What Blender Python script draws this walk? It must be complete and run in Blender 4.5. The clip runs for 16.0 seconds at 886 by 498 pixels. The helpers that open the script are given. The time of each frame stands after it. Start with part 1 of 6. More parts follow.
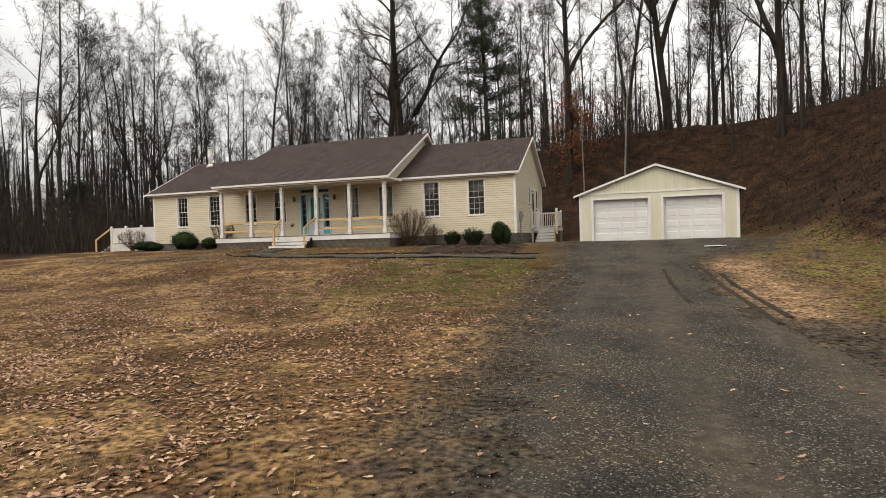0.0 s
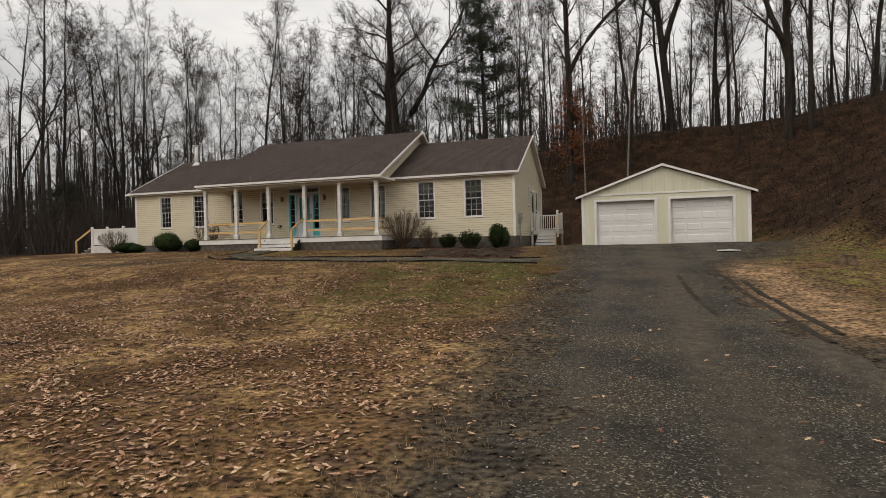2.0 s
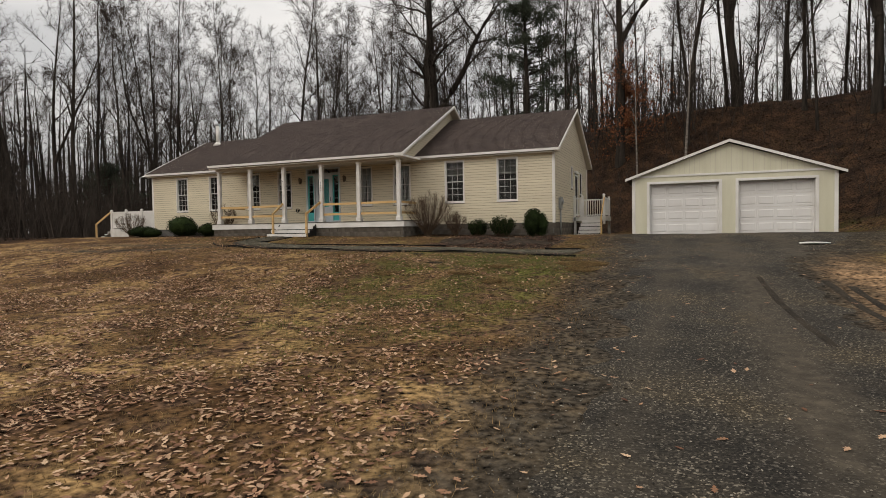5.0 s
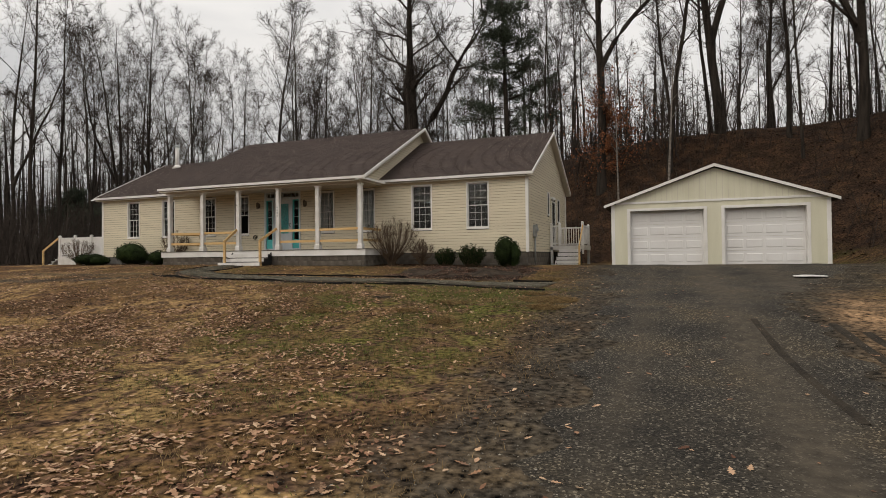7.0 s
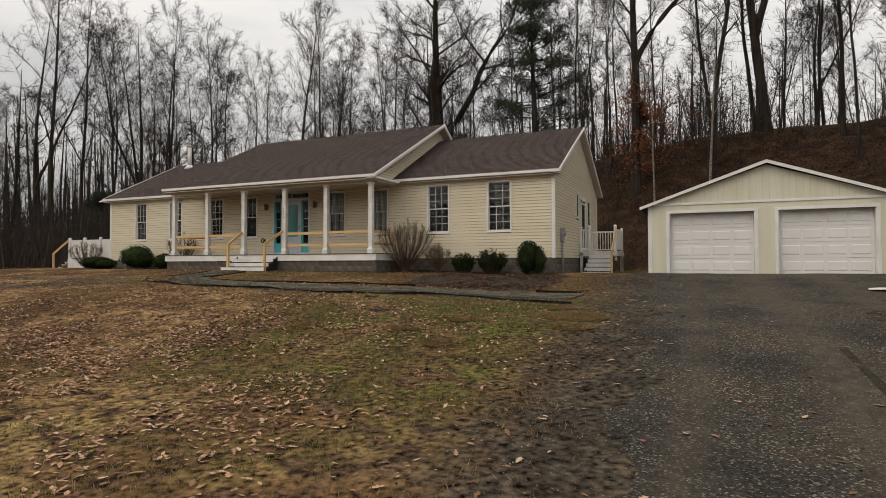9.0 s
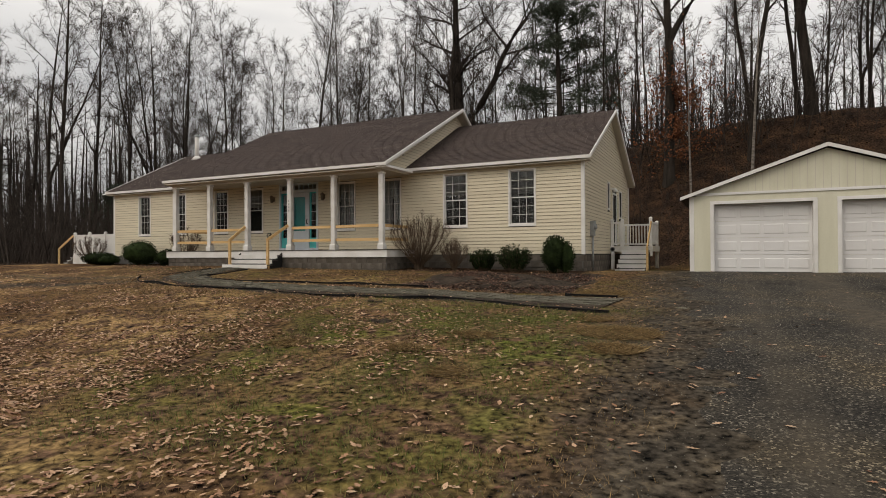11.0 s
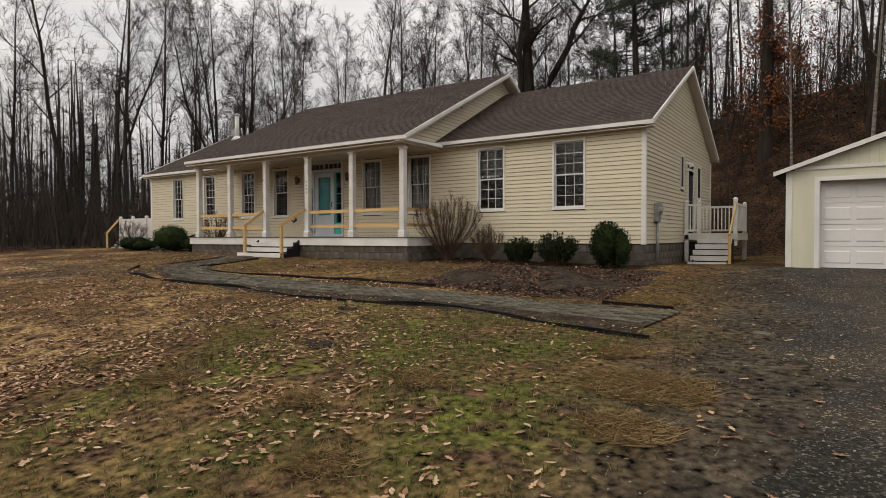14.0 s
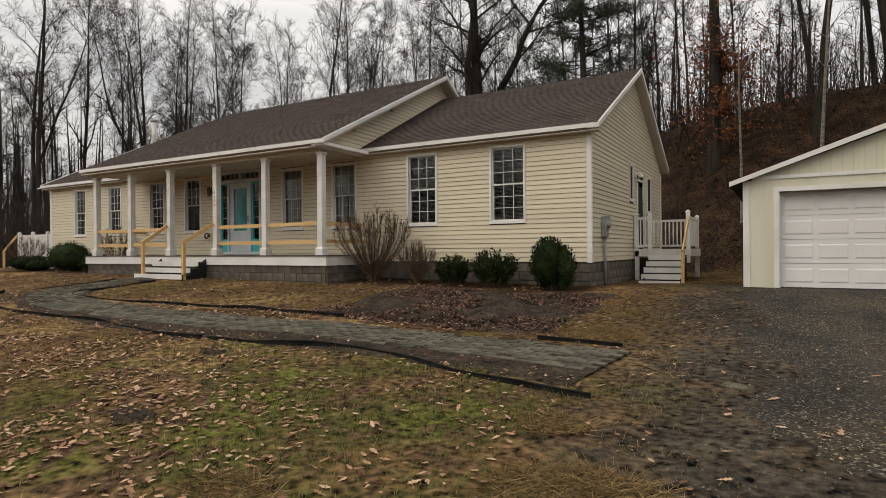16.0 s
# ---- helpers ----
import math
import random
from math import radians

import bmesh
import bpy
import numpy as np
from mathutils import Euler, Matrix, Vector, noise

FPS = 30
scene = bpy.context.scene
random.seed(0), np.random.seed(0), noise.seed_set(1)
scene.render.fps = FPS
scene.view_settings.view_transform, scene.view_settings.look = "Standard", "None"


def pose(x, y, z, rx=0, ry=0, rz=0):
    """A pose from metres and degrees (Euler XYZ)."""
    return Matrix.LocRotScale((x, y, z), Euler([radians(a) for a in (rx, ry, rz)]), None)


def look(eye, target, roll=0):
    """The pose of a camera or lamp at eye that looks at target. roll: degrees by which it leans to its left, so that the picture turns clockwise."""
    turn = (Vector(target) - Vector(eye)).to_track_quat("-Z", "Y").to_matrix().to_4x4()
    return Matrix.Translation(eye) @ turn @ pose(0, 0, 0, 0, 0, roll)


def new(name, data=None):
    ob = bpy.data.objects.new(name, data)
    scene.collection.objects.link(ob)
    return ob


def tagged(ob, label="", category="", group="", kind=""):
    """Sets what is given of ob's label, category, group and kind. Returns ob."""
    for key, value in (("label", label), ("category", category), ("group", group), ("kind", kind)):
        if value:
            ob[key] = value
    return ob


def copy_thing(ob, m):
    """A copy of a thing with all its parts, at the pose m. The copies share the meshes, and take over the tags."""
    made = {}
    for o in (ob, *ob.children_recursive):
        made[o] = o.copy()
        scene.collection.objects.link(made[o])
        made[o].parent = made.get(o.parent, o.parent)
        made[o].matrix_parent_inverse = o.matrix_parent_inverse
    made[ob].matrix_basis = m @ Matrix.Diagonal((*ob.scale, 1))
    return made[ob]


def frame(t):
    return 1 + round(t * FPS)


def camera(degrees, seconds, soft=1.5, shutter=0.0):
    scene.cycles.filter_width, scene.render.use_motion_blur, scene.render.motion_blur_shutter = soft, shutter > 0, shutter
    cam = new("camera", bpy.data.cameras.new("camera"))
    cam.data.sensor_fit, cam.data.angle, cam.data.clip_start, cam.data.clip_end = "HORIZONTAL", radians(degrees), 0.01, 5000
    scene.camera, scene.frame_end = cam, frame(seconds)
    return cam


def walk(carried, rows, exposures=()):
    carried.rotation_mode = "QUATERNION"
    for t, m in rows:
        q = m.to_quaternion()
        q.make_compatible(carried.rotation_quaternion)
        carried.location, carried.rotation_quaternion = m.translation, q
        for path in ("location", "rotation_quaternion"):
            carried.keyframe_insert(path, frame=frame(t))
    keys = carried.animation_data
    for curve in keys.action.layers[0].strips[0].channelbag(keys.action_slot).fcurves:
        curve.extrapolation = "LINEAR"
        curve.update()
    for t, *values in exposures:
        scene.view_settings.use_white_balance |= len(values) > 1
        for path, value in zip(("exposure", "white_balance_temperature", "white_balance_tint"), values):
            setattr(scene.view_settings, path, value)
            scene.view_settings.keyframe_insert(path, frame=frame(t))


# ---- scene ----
cam = camera(74.1, 16.0, soft=0.9)
PATH = [
    (0, (5.707, -29.942, -0.275), (5.090, -28.040, -0.305), -1.7),
    (0.5, (5.490, -29.830, -0.280), (4.690, -27.998, -0.305), -1.3),
    (1, (5.314, -29.580, -0.278), (4.589, -27.716, -0.271), -1.3),
    (1.5, (5.170, -28.867, -0.294), (4.557, -26.964, -0.253), -1.3),
    (2, (5.325, -28.389, -0.313), (4.717, -26.484, -0.331), -1.4),
    (2.5, (5.317, -27.846, -0.298), (4.595, -25.980, -0.322), -1.2),
    (3, (5.276, -27.281, -0.287), (4.518, -25.430, -0.272), -1.1),
    (5.5, (5.094, -24.616, -0.233), (4.342, -22.764, -0.310), -0.7),
    (6, (5.159, -24.051, -0.242), (4.426, -22.191, -0.295), -0.7),
    (6.5, (4.972, -23.484, -0.233), (4.247, -21.620, -0.237), -0.6),
    (7, (5.201, -22.946, -0.214), (4.483, -21.080, -0.184), -0.6),
    (7.5, (5.066, -22.417, -0.193), (4.315, -20.564, -0.146), -0.4),
    (8, (4.887, -21.916, -0.194), (4.145, -20.060, -0.135), -0.3),
    (8.5, (5.052, -21.277, -0.208), (4.296, -19.426, -0.145), -0.4),
    (9, (4.875, -20.867, -0.172), (4.064, -19.039, -0.125), -0.2),
    (9.5, (4.665, -20.431, -0.159), (3.838, -18.611, -0.092), -0.1),
    (12, (4.156, -17.836, 0.110), (3.253, -16.052, 0.095), -0.4),
    (12.5, (4.303, -17.175, 0.134), (3.485, -15.350, 0.127), -0.5),
    (13, (4.311, -16.621, 0.194), (3.492, -14.797, 0.174), -0.5),
    (13.5, (4.313, -16.066, 0.216), (3.388, -14.293, 0.177), -0.4),
    (14, (4.211, -15.554, 0.211), (3.089, -13.899, 0.168), -0.1),
    (14.5, (4.075, -15.093, 0.255), (2.835, -13.524, 0.243), -0.0),
    (15, (4.005, -14.698, 0.302), (2.743, -13.146, 0.295), 0.1),
    (15.5, (3.953, -14.004, 0.290), (2.740, -12.414, 0.262), -0.1),
    (16, (3.773, -13.445, 0.298), (2.777, -11.710, 0.303), -0.4),
]
UNIT = 0.92  # the plan is drawn in units of 0.92 m
walk(cam, [(t, look(Vector(eye) * UNIT, Vector(target) * UNIT, roll)) for t, eye, target, roll in PATH],
     exposures=[(0.0, 0.82, 7050, 10), (0.5, 0.75, 7050, 10), (1.0, 0.42, 7050, 10), (3.0, 0.35, 7050, 10), (7.0, 0.34, 7050, 10), (12.5, 0.36, 7050, 10), (16.0, 0.42, 7050, 10)])

# ---- world: flat overcast winter sky ----
world = bpy.data.worlds.new("world")
scene.world = world
world.use_nodes = True
wn = world.node_tree
wn.nodes.clear()
w_out = wn.nodes.new("ShaderNodeOutputWorld")
w_bg = wn.nodes.new("ShaderNodeBackground")
w_sky = wn.nodes.new("ShaderNodeTexSky")
w_sky.sky_type, w_sky.sun_disc = "NISHITA", False
w_sky.sun_elevation, w_sky.sun_rotation = radians(35), radians(200)
w_sky.air_density, w_sky.dust_density, w_sky.ozone_density = 1.0, 4.0, 1.0
w_mix = wn.nodes.new("ShaderNodeMix")
w_mix.data_type = "RGBA"
w_mix.inputs["Factor"].default_value = 0.9
w_tc = wn.nodes.new("ShaderNodeTexCoord")
w_no = wn.nodes.new("ShaderNodeTexNoise")
w_no.inputs["Scale"].default_value, w_no.inputs["Detail"].default_value = 2.2, 6.0
w_map = wn.nodes.new("ShaderNodeMapping")
w_map.inputs["Scale"].default_value = (1.0, 1.0, 3.5)
w_ramp = wn.nodes.new("ShaderNodeValToRGB")
w_ramp.color_ramp.elements[0].position, w_ramp.color_ramp.elements[1].position = 0.3, 0.72
w_ramp.color_ramp.elements[0].color = (5.9, 6.1, 6.5, 1)
w_ramp.color_ramp.elements[1].color = (9.6, 9.6, 9.7, 1)
wn.links.new(w_tc.outputs["Generated"], w_map.inputs["Vector"])
wn.links.new(w_map.outputs["Vector"], w_no.inputs["Vector"])
wn.links.new(w_no.outputs["Fac"], w_ramp.inputs["Fac"])
wn.links.new(w_sky.outputs["Color"], w_mix.inputs["A"])
wn.links.new(w_ramp.outputs["Color"], w_mix.inputs["B"])
w_sep = wn.nodes.new("ShaderNodeSeparateXYZ")
w_rise = wn.nodes.new("ShaderNodeMath")
w_rise.operation = "MULTIPLY_ADD"
w_rise.inputs[1].default_value, w_rise.inputs[2].default_value = 0.80, 0.60
w_mul = wn.nodes.new("ShaderNodeVectorMath")
w_mul.operation = "SCALE"
wn.links.new(w_tc.outputs["Generated"], w_sep.inputs["Vector"])
wn.links.new(w_sep.outputs["Z"], w_rise.inputs[0])
wn.links.new(w_mix.outputs["Result"], w_mul.inputs[0])
wn.links.new(w_rise.outputs[0], w_mul.inputs["Scale"])
wn.links.new(w_mul.outputs["Vector"], w_bg.inputs["Color"])
w_bg.inputs["Strength"].default_value = 0.1
wn.links.new(w_bg.outputs["Background"], w_out.inputs["Surface"])

sun_data = bpy.data.lights.new("sun", "SUN")
sun_data.energy, sun_data.angle, sun_data.color = 0.6, radians(40), (1.0, 0.96, 0.9)
sun = new("sun", sun_data)
sun.matrix_world = look((-20, -30, 40), (0, 0, 0))


# ---- materials ----
def mat(name, col, rough=0.7, vary=0.12, scale=6.0, fine=60.0, bump=0.15, metal=0.0, tint=None, rand=0.0, dist=0.01, stretch=(1, 1, 1), spec=0.25, pos=(0.32, 0.66)):
    """A surface with colour variation at two scales, fine relief, and an optional second colour in patches."""
    m = bpy.data.materials.new(name)
    m.use_nodes = True
    nt = m.node_tree
    b = nt.nodes["Principled BSDF"]
    b.inputs["Roughness"].default_value, b.inputs["Metallic"].default_value = rough, metal
    b.inputs["Specular IOR Level"].default_value = spec if rough < 0.85 else 0.06
    tc = nt.nodes.new("ShaderNodeTexCoord")
    mp = nt.nodes.new("ShaderNodeMapping")
    mp.inputs["Scale"].default_value = stretch
    nt.links.new(tc.outputs["Object"], mp.inputs["Vector"])
    n1, n2 = nt.nodes.new("ShaderNodeTexNoise"), nt.nodes.new("ShaderNodeTexNoise")
    n1.inputs["Scale"].default_value, n1.inputs["Detail"].default_value = scale, 4.0
    n2.inputs["Scale"].default_value, n2.inputs["Detail"].default_value = fine, 6.0
    nt.links.new(mp.outputs["Vector"], n1.inputs["Vector"])
    nt.links.new(tc.outputs["Object"], n2.inputs["Vector"])
    ramp = nt.nodes.new("ShaderNodeValToRGB")
    lo = tint or tuple(c * (1 - 2 * vary) for c in col)
    ramp.color_ramp.elements[0].position, ramp.color_ramp.elements[1].position = pos
    ramp.color_ramp.elements[0].color, ramp.color_ramp.elements[1].color = (*lo, 1), (*col, 1)
    nt.links.new(n1.outputs["Fac"], ramp.inputs["Fac"])
    hsv = nt.nodes.new("ShaderNodeHueSaturation")
    ma = nt.nodes.new("ShaderNodeMath")
    ma.operation = "MULTIPLY_ADD"
    ma.inputs[1].default_value, ma.inputs[2].default_value = vary * 2.2, 1 - vary * 1.1
    nt.links.new(n2.outputs["Fac"], ma.inputs[0])
    val = ma.outputs[0]
    if rand:
        oi = nt.nodes.new("ShaderNodeObjectInfo")
        gi = nt.nodes.new("ShaderNodeNewGeometry")
        ad = nt.nodes.new("ShaderNodeMath")
        ad.operation = "ADD"
        nt.links.new(oi.outputs["Random"], ad.inputs[0])
        nt.links.new(gi.outputs["Random Per Island"], ad.inputs[1])
        fr = nt.nodes.new("ShaderNodeMath")
        fr.operation = "FRACT"
        nt.links.new(ad.outputs[0], fr.inputs[0])
        mr = nt.nodes.new("ShaderNodeMath")
        mr.operation = "MULTIPLY_ADD"
        mr.inputs[1].default_value, mr.inputs[2].default_value = 2 * rand, 1 - rand
        nt.links.new(fr.outputs[0], mr.inputs[0])
        mm = nt.nodes.new("ShaderNodeMath")
        mm.operation = "MULTIPLY"
        nt.links.new(val, mm.inputs[0])
        nt.links.new(mr.outputs[0], mm.inputs[1])
        val = mm.outputs[0]
    nt.links.new(ramp.outputs["Color"], hsv.inputs["Color"])
    nt.links.new(val, hsv.inputs["Value"])
    nt.links.new(hsv.outputs["Color"], b.inputs["Base Color"])
    if bump:
        bp = nt.nodes.new("ShaderNodeBump")
        bp.inputs["Strength"].default_value, bp.inputs["Distance"].default_value = bump, dist
        nt.links.new(n2.outputs["Fac"], bp.inputs["Height"])
        nt.links.new(bp.outputs["Normal"], b.inputs["Normal"])
    return m


M_SIDING = mat("cream_vinyl", (0.65, 0.58, 0.43), 0.5, 0.05, 0.7, 40, 0.08, tint=(0.59, 0.52, 0.385), rand=0.03, stretch=(0.4, 0.4, 2))
M_GSIDING = mat("cream_panel", (0.66, 0.635, 0.50), 0.6, 0.05, 0.8, 25, 0.12, tint=(0.59, 0.565, 0.43), stretch=(4, 4, 0.6))
M_WHITE = mat("white_paint", (0.78, 0.76, 0.73), 0.5, 0.05, 1.5, 30, 0.06, tint=(0.66, 0.64, 0.60))
M_WHITE2 = mat("worn_white_paint", (0.74, 0.72, 0.69), 0.6, 0.1, 3.0, 45, 0.12, tint=(0.58, 0.55, 0.50))
M_DOORW = mat("garage_door_white", (0.76, 0.75, 0.73), 0.45, 0.03, 1.0, 80, 0.05, tint=(0.70, 0.68, 0.66))
M_SHINGLE = mat("brown_shingle", (0.070, 0.054, 0.048), 0.9, 0.9, 1.2, 90, 0.5, tint=(0.055, 0.043, 0.039), rand=0.16)
M_BLOCK = mat("concrete_block", (0.16, 0.14, 0.118), 0.95, 0.2, 3.0, 60, 0.4, tint=(0.085, 0.073, 0.06), rand=0.15)
M_MORTAR = mat("mortar", (0.16, 0.15, 0.14), 0.95, 0.15, 5.0, 80, 0.3)
M_LUMBER = mat("new_lumber", (0.68, 0.46, 0.22), 0.7, 0.12, 3.0, 60, 0.15, tint=(0.57, 0.36, 0.15), stretch=(0.6, 6, 6))
M_DECK = mat("grey_deck", (0.13, 0.115, 0.10), 0.8, 0.2, 2.0, 50, 0.3)
M_TEAL = mat("teal_paint", (0.085, 0.46, 0.45), 0.45, 0.05, 2.0, 40, 0.05)
M_PALE = mat("pale_blue_door_paint", (0.55, 0.60, 0.63), 0.45, 0.05, 2.0, 40, 0.05)
# Near-black so rooms behind the glass look unlit; shade in the colour.
M_INT = mat("shaded_interior", (0.06, 0.055, 0.05), 0.9, 0.06, 1.0, 20, 0.0)
# Dark metal fittings; also the black shade drawn inside the steps.
M_DARK = mat("dark_metal_and_shade", (0.03, 0.03, 0.03), 0.5, 0.1, 8, 60, 0.1, metal=0.4)
M_GREYM = mat("grey_metal", (0.33, 0.34, 0.33), 0.5, 0.1, 8, 60, 0.1, metal=0.3)


def ground_mat():
    """Winter lawn: straw, olive and bare soil in patches; leaf litter under trees; gritty soil by the drive."""
    m = bpy.data.materials.new("winter_ground")
    m.use_nodes = True
    nt = m.node_tree
    b = nt.nodes["Principled BSDF"]
    b.inputs["Roughness"].default_value, b.inputs["Specular IOR Level"].default_value = 0.95, 0.05
    tc = nt.nodes.new("ShaderNodeTexCoord")

    def noise_of(scale, detail=4.0):
        n = nt.nodes.new("ShaderNodeTexNoise")
        n.inputs["Scale"].default_value, n.inputs["Detail"].default_value = scale, detail
        nt.links.new(tc.outputs["Object"], n.inputs["Vector"])
        return n.outputs["Fac"]

    def ramp_of(fac, *stops):
        r = nt.nodes.new("ShaderNodeValToRGB")
        els = r.color_ramp.elements
        while len(els) < len(stops):
            els.new(0.5)
        for e, (p, c) in zip(els, stops):
            e.position, e.color = p, (*c, 1)
        nt.links.new(fac, r.inputs["Fac"])
        return r.outputs["Color"]

    def blend(a, c, fac):
        x = nt.nodes.new("ShaderNodeMix")
        x.data_type = "RGBA"
        nt.links.new(a, x.inputs["A"])
        nt.links.new(c, x.inputs["B"])
        nt.links.new(fac, x.inputs["Factor"])
        return x.outputs["Result"]

    def share(name, spread, scale):
        a = nt.nodes.new("ShaderNodeAttribute")
        a.attribute_name = name
        q = nt.nodes.new("ShaderNodeMath")
        q.operation = "MULTIPLY_ADD"
        q.inputs[1].default_value, q.inputs[2].default_value = spread, -spread / 2
        nt.links.new(noise_of(scale, 6.0), q.inputs[0])
        s = nt.nodes.new("ShaderNodeMath")
        s.operation, s.use_clamp = "ADD", True
        nt.links.new(a.outputs["Fac"], s.inputs[0])
        g = nt.nodes.new("ShaderNodeMath")
        g.operation = "MULTIPLY"
        nt.links.new(q.outputs[0], g.inputs[0])
        h = nt.nodes.new("ShaderNodeMath")
        h.operation, h.use_clamp = "MULTIPLY", True
        h.inputs[1].default_value = 4.0
        nt.links.new(a.outputs["Fac"], h.inputs[0])
        nt.links.new(h.outputs[0], g.inputs[1])
        nt.links.new(g.outputs[0], s.inputs[1])
        return s.outputs[0]

    straw = ramp_of(noise_of(0.45, 6.0), (0.38, (0.066, 0.036, 0.017)), (0.5, (0.125, 0.072, 0.032)), (0.62, (0.26, 0.165, 0.074)))
    olive = ramp_of(noise_of(0.8, 6.0), (0.38, (0.12, 0.074, 0.034)), (0.5, (0.080, 0.070, 0.023)), (0.62, (0.085, 0.105, 0.018)))
    litter = ramp_of(noise_of(1.4, 6.0), (0.3, (0.015, 0.0095, 0.007)), (0.52, (0.030, 0.0175, 0.011)), (0.72, (0.055, 0.030, 0.017)))
    soil = ramp_of(noise_of(2.0, 8.0), (0.3, (0.028, 0.024, 0.019)), (0.55, (0.055, 0.045, 0.033)), (0.75, (0.10, 0.076, 0.048)))
    bare = ramp_of(noise_of(6.0, 6.0), (0.38, (0.04, 0.024, 0.015)), (0.6, (0.11, 0.064, 0.038)))
    sand = ramp_of(noise_of(2.6, 6.0), (0.3, (0.13, 0.085, 0.05)), (0.55, (0.25, 0.155, 0.085)), (0.75, (0.33, 0.21, 0.12)))
    col = blend(straw, olive, share("green", 0.9, 0.9))
    thin = nt.nodes.new("ShaderNodeMapRange")
    thin.inputs["From Min"].default_value, thin.inputs["From Max"].default_value = 0.47, 0.6
    nt.links.new(noise_of(3.2, 8.0), thin.inputs["Value"])
    col = blend(col, bare, thin.outputs["Result"])
    col = blend(col, soil, share("dirt", 0.9, 1.6))
    col = blend(col, sand, share("sand", 1.2, 1.3))
    col = blend(col, litter, share("woods", 0.7, 0.8))
    hsv = nt.nodes.new("ShaderNodeHueSaturation")
    q = nt.nodes.new("ShaderNodeMath")
    q.operation = "MULTIPLY_ADD"
    q.inputs[1].default_value, q.inputs[2].default_value = 5.0, -1.5
    nt.links.new(noise_of(13.0, 12.0), q.inputs[0])
    nt.links.new(q.outputs[0], hsv.inputs["Value"])
    nt.links.new(col, hsv.inputs["Color"])
    nt.links.new(hsv.outputs["Color"], b.inputs["Base Color"])
    bp = nt.nodes.new("ShaderNodeBump")
    bp.inputs["Strength"].default_value, bp.inputs["Distance"].default_value = 0.8, 0.025
    nt.links.new(noise_of(30.0, 8.0), bp.inputs["Height"])
    nt.links.new(bp.outputs["Normal"], b.inputs["Normal"])
    return m


def gravel_mat():
    """Dark crushed stone with pale chips, and packed dusty wheel lanes."""
    m = bpy.data.materials.new("dark_gravel")
    m.use_nodes = True
    nt = m.node_tree
    b = nt.nodes["Principled BSDF"]
    b.inputs["Roughness"].default_value, b.inputs["Specular IOR Level"].default_value = 0.9, 0.12
    tc = nt.nodes.new("ShaderNodeTexCoord")

    def ramp_of(fac, *stops):
        r = nt.nodes.new("ShaderNodeValToRGB")
        els = r.color_ramp.elements
        while len(els) < len(stops):
            els.new(0.5)
        for e, (p, c) in zip(els, stops):
            e.position, e.color = p, (*c, 1)
        nt.links.new(fac, r.inputs["Fac"])
        return r.outputs["Color"]

    def noise_of(scale, detail):
        n = nt.nodes.new("ShaderNodeTexNoise")
        n.inputs["Scale"].default_value, n.inputs["Detail"].default_value = scale, detail
        nt.links.new(tc.outputs["Object"], n.inputs["Vector"])
        return n.outputs["Fac"]

    def mix(a, c, fac, kind="MIX"):
        x = nt.nodes.new("ShaderNodeMix")
        x.data_type, x.blend_type = "RGBA", kind
        nt.links.new(a, x.inputs["A"])
        nt.links.new(c, x.inputs["B"])
        if fac is None:
            x.inputs["Factor"].default_value = 1.0
        else:
            nt.links.new(fac, x.inputs["Factor"])
        return x.outputs["Result"]

    cells = nt.nodes.new("ShaderNodeTexVoronoi")
    cells.inputs["Scale"].default_value = 60.0
    nt.links.new(tc.outputs["Object"], cells.inputs["Vector"])
    sep = nt.nodes.new("ShaderNodeSeparateColor")
    nt.links.new(cells.outputs["Color"], sep.inputs["Color"])
    stones = ramp_of(sep.outputs["Red"], (0.0, (0.017, 0.0155, 0.0135)), (0.55, (0.037, 0.033, 0.0275)), (0.86, (0.062, 0.055, 0.044)), (1.0, (0.22, 0.195, 0.16)))
    patch = ramp_of(noise_of(0.9, 6.0), (0.36, (0.62, 0.62, 0.63)), (0.52, (1.0, 0.98, 0.94)), (0.68, (1.35, 1.22, 1.0)))
    rough = mix(stones, patch, None, "MULTIPLY")
    dust = ramp_of(noise_of(7.0, 10.0), (0.3, (0.046, 0.038, 0.028)), (0.55, (0.074, 0.061, 0.045)), (0.75, (0.105, 0.086, 0.062)))
    at = nt.nodes.new("ShaderNodeAttribute")
    at.attribute_name = "lane"
    k = nt.nodes.new("ShaderNodeMath")
    k.operation, k.use_clamp = "MULTIPLY_ADD", True
    nt.links.new(noise_of(5.0, 8.0), k.inputs[0])
    k.inputs[1].default_value = 0.9
    off = nt.nodes.new("ShaderNodeMath")
    off.operation = "SUBTRACT"
    off.inputs[1].default_value = 0.5
    nt.links.new(at.outputs["Fac"], off.inputs[0])
    nt.links.new(off.outputs[0], k.inputs[2])
    col = mix(rough, dust, k.outputs[0])
    nt.links.new(col, b.inputs["Base Color"])
    bp = nt.nodes.new("ShaderNodeBump")
    bp.inputs["Strength"].default_value, bp.inputs["Distance"].default_value = 0.7, 0.012
    nt.links.new(noise_of(42.0, 6.0), bp.inputs["Height"])
    nt.links.new(bp.outputs["Normal"], b.inputs["Normal"])
    return m


M_GRAVEL = gravel_mat()
M_GROUND = ground_mat()
# Beige for eaves and fittings; also carries the shade on the porch beam.
M_SOFFIT = mat("beige_shaded_soffit", (0.55, 0.50, 0.42), 0.7, 0.04, 2, 30, 0.05)


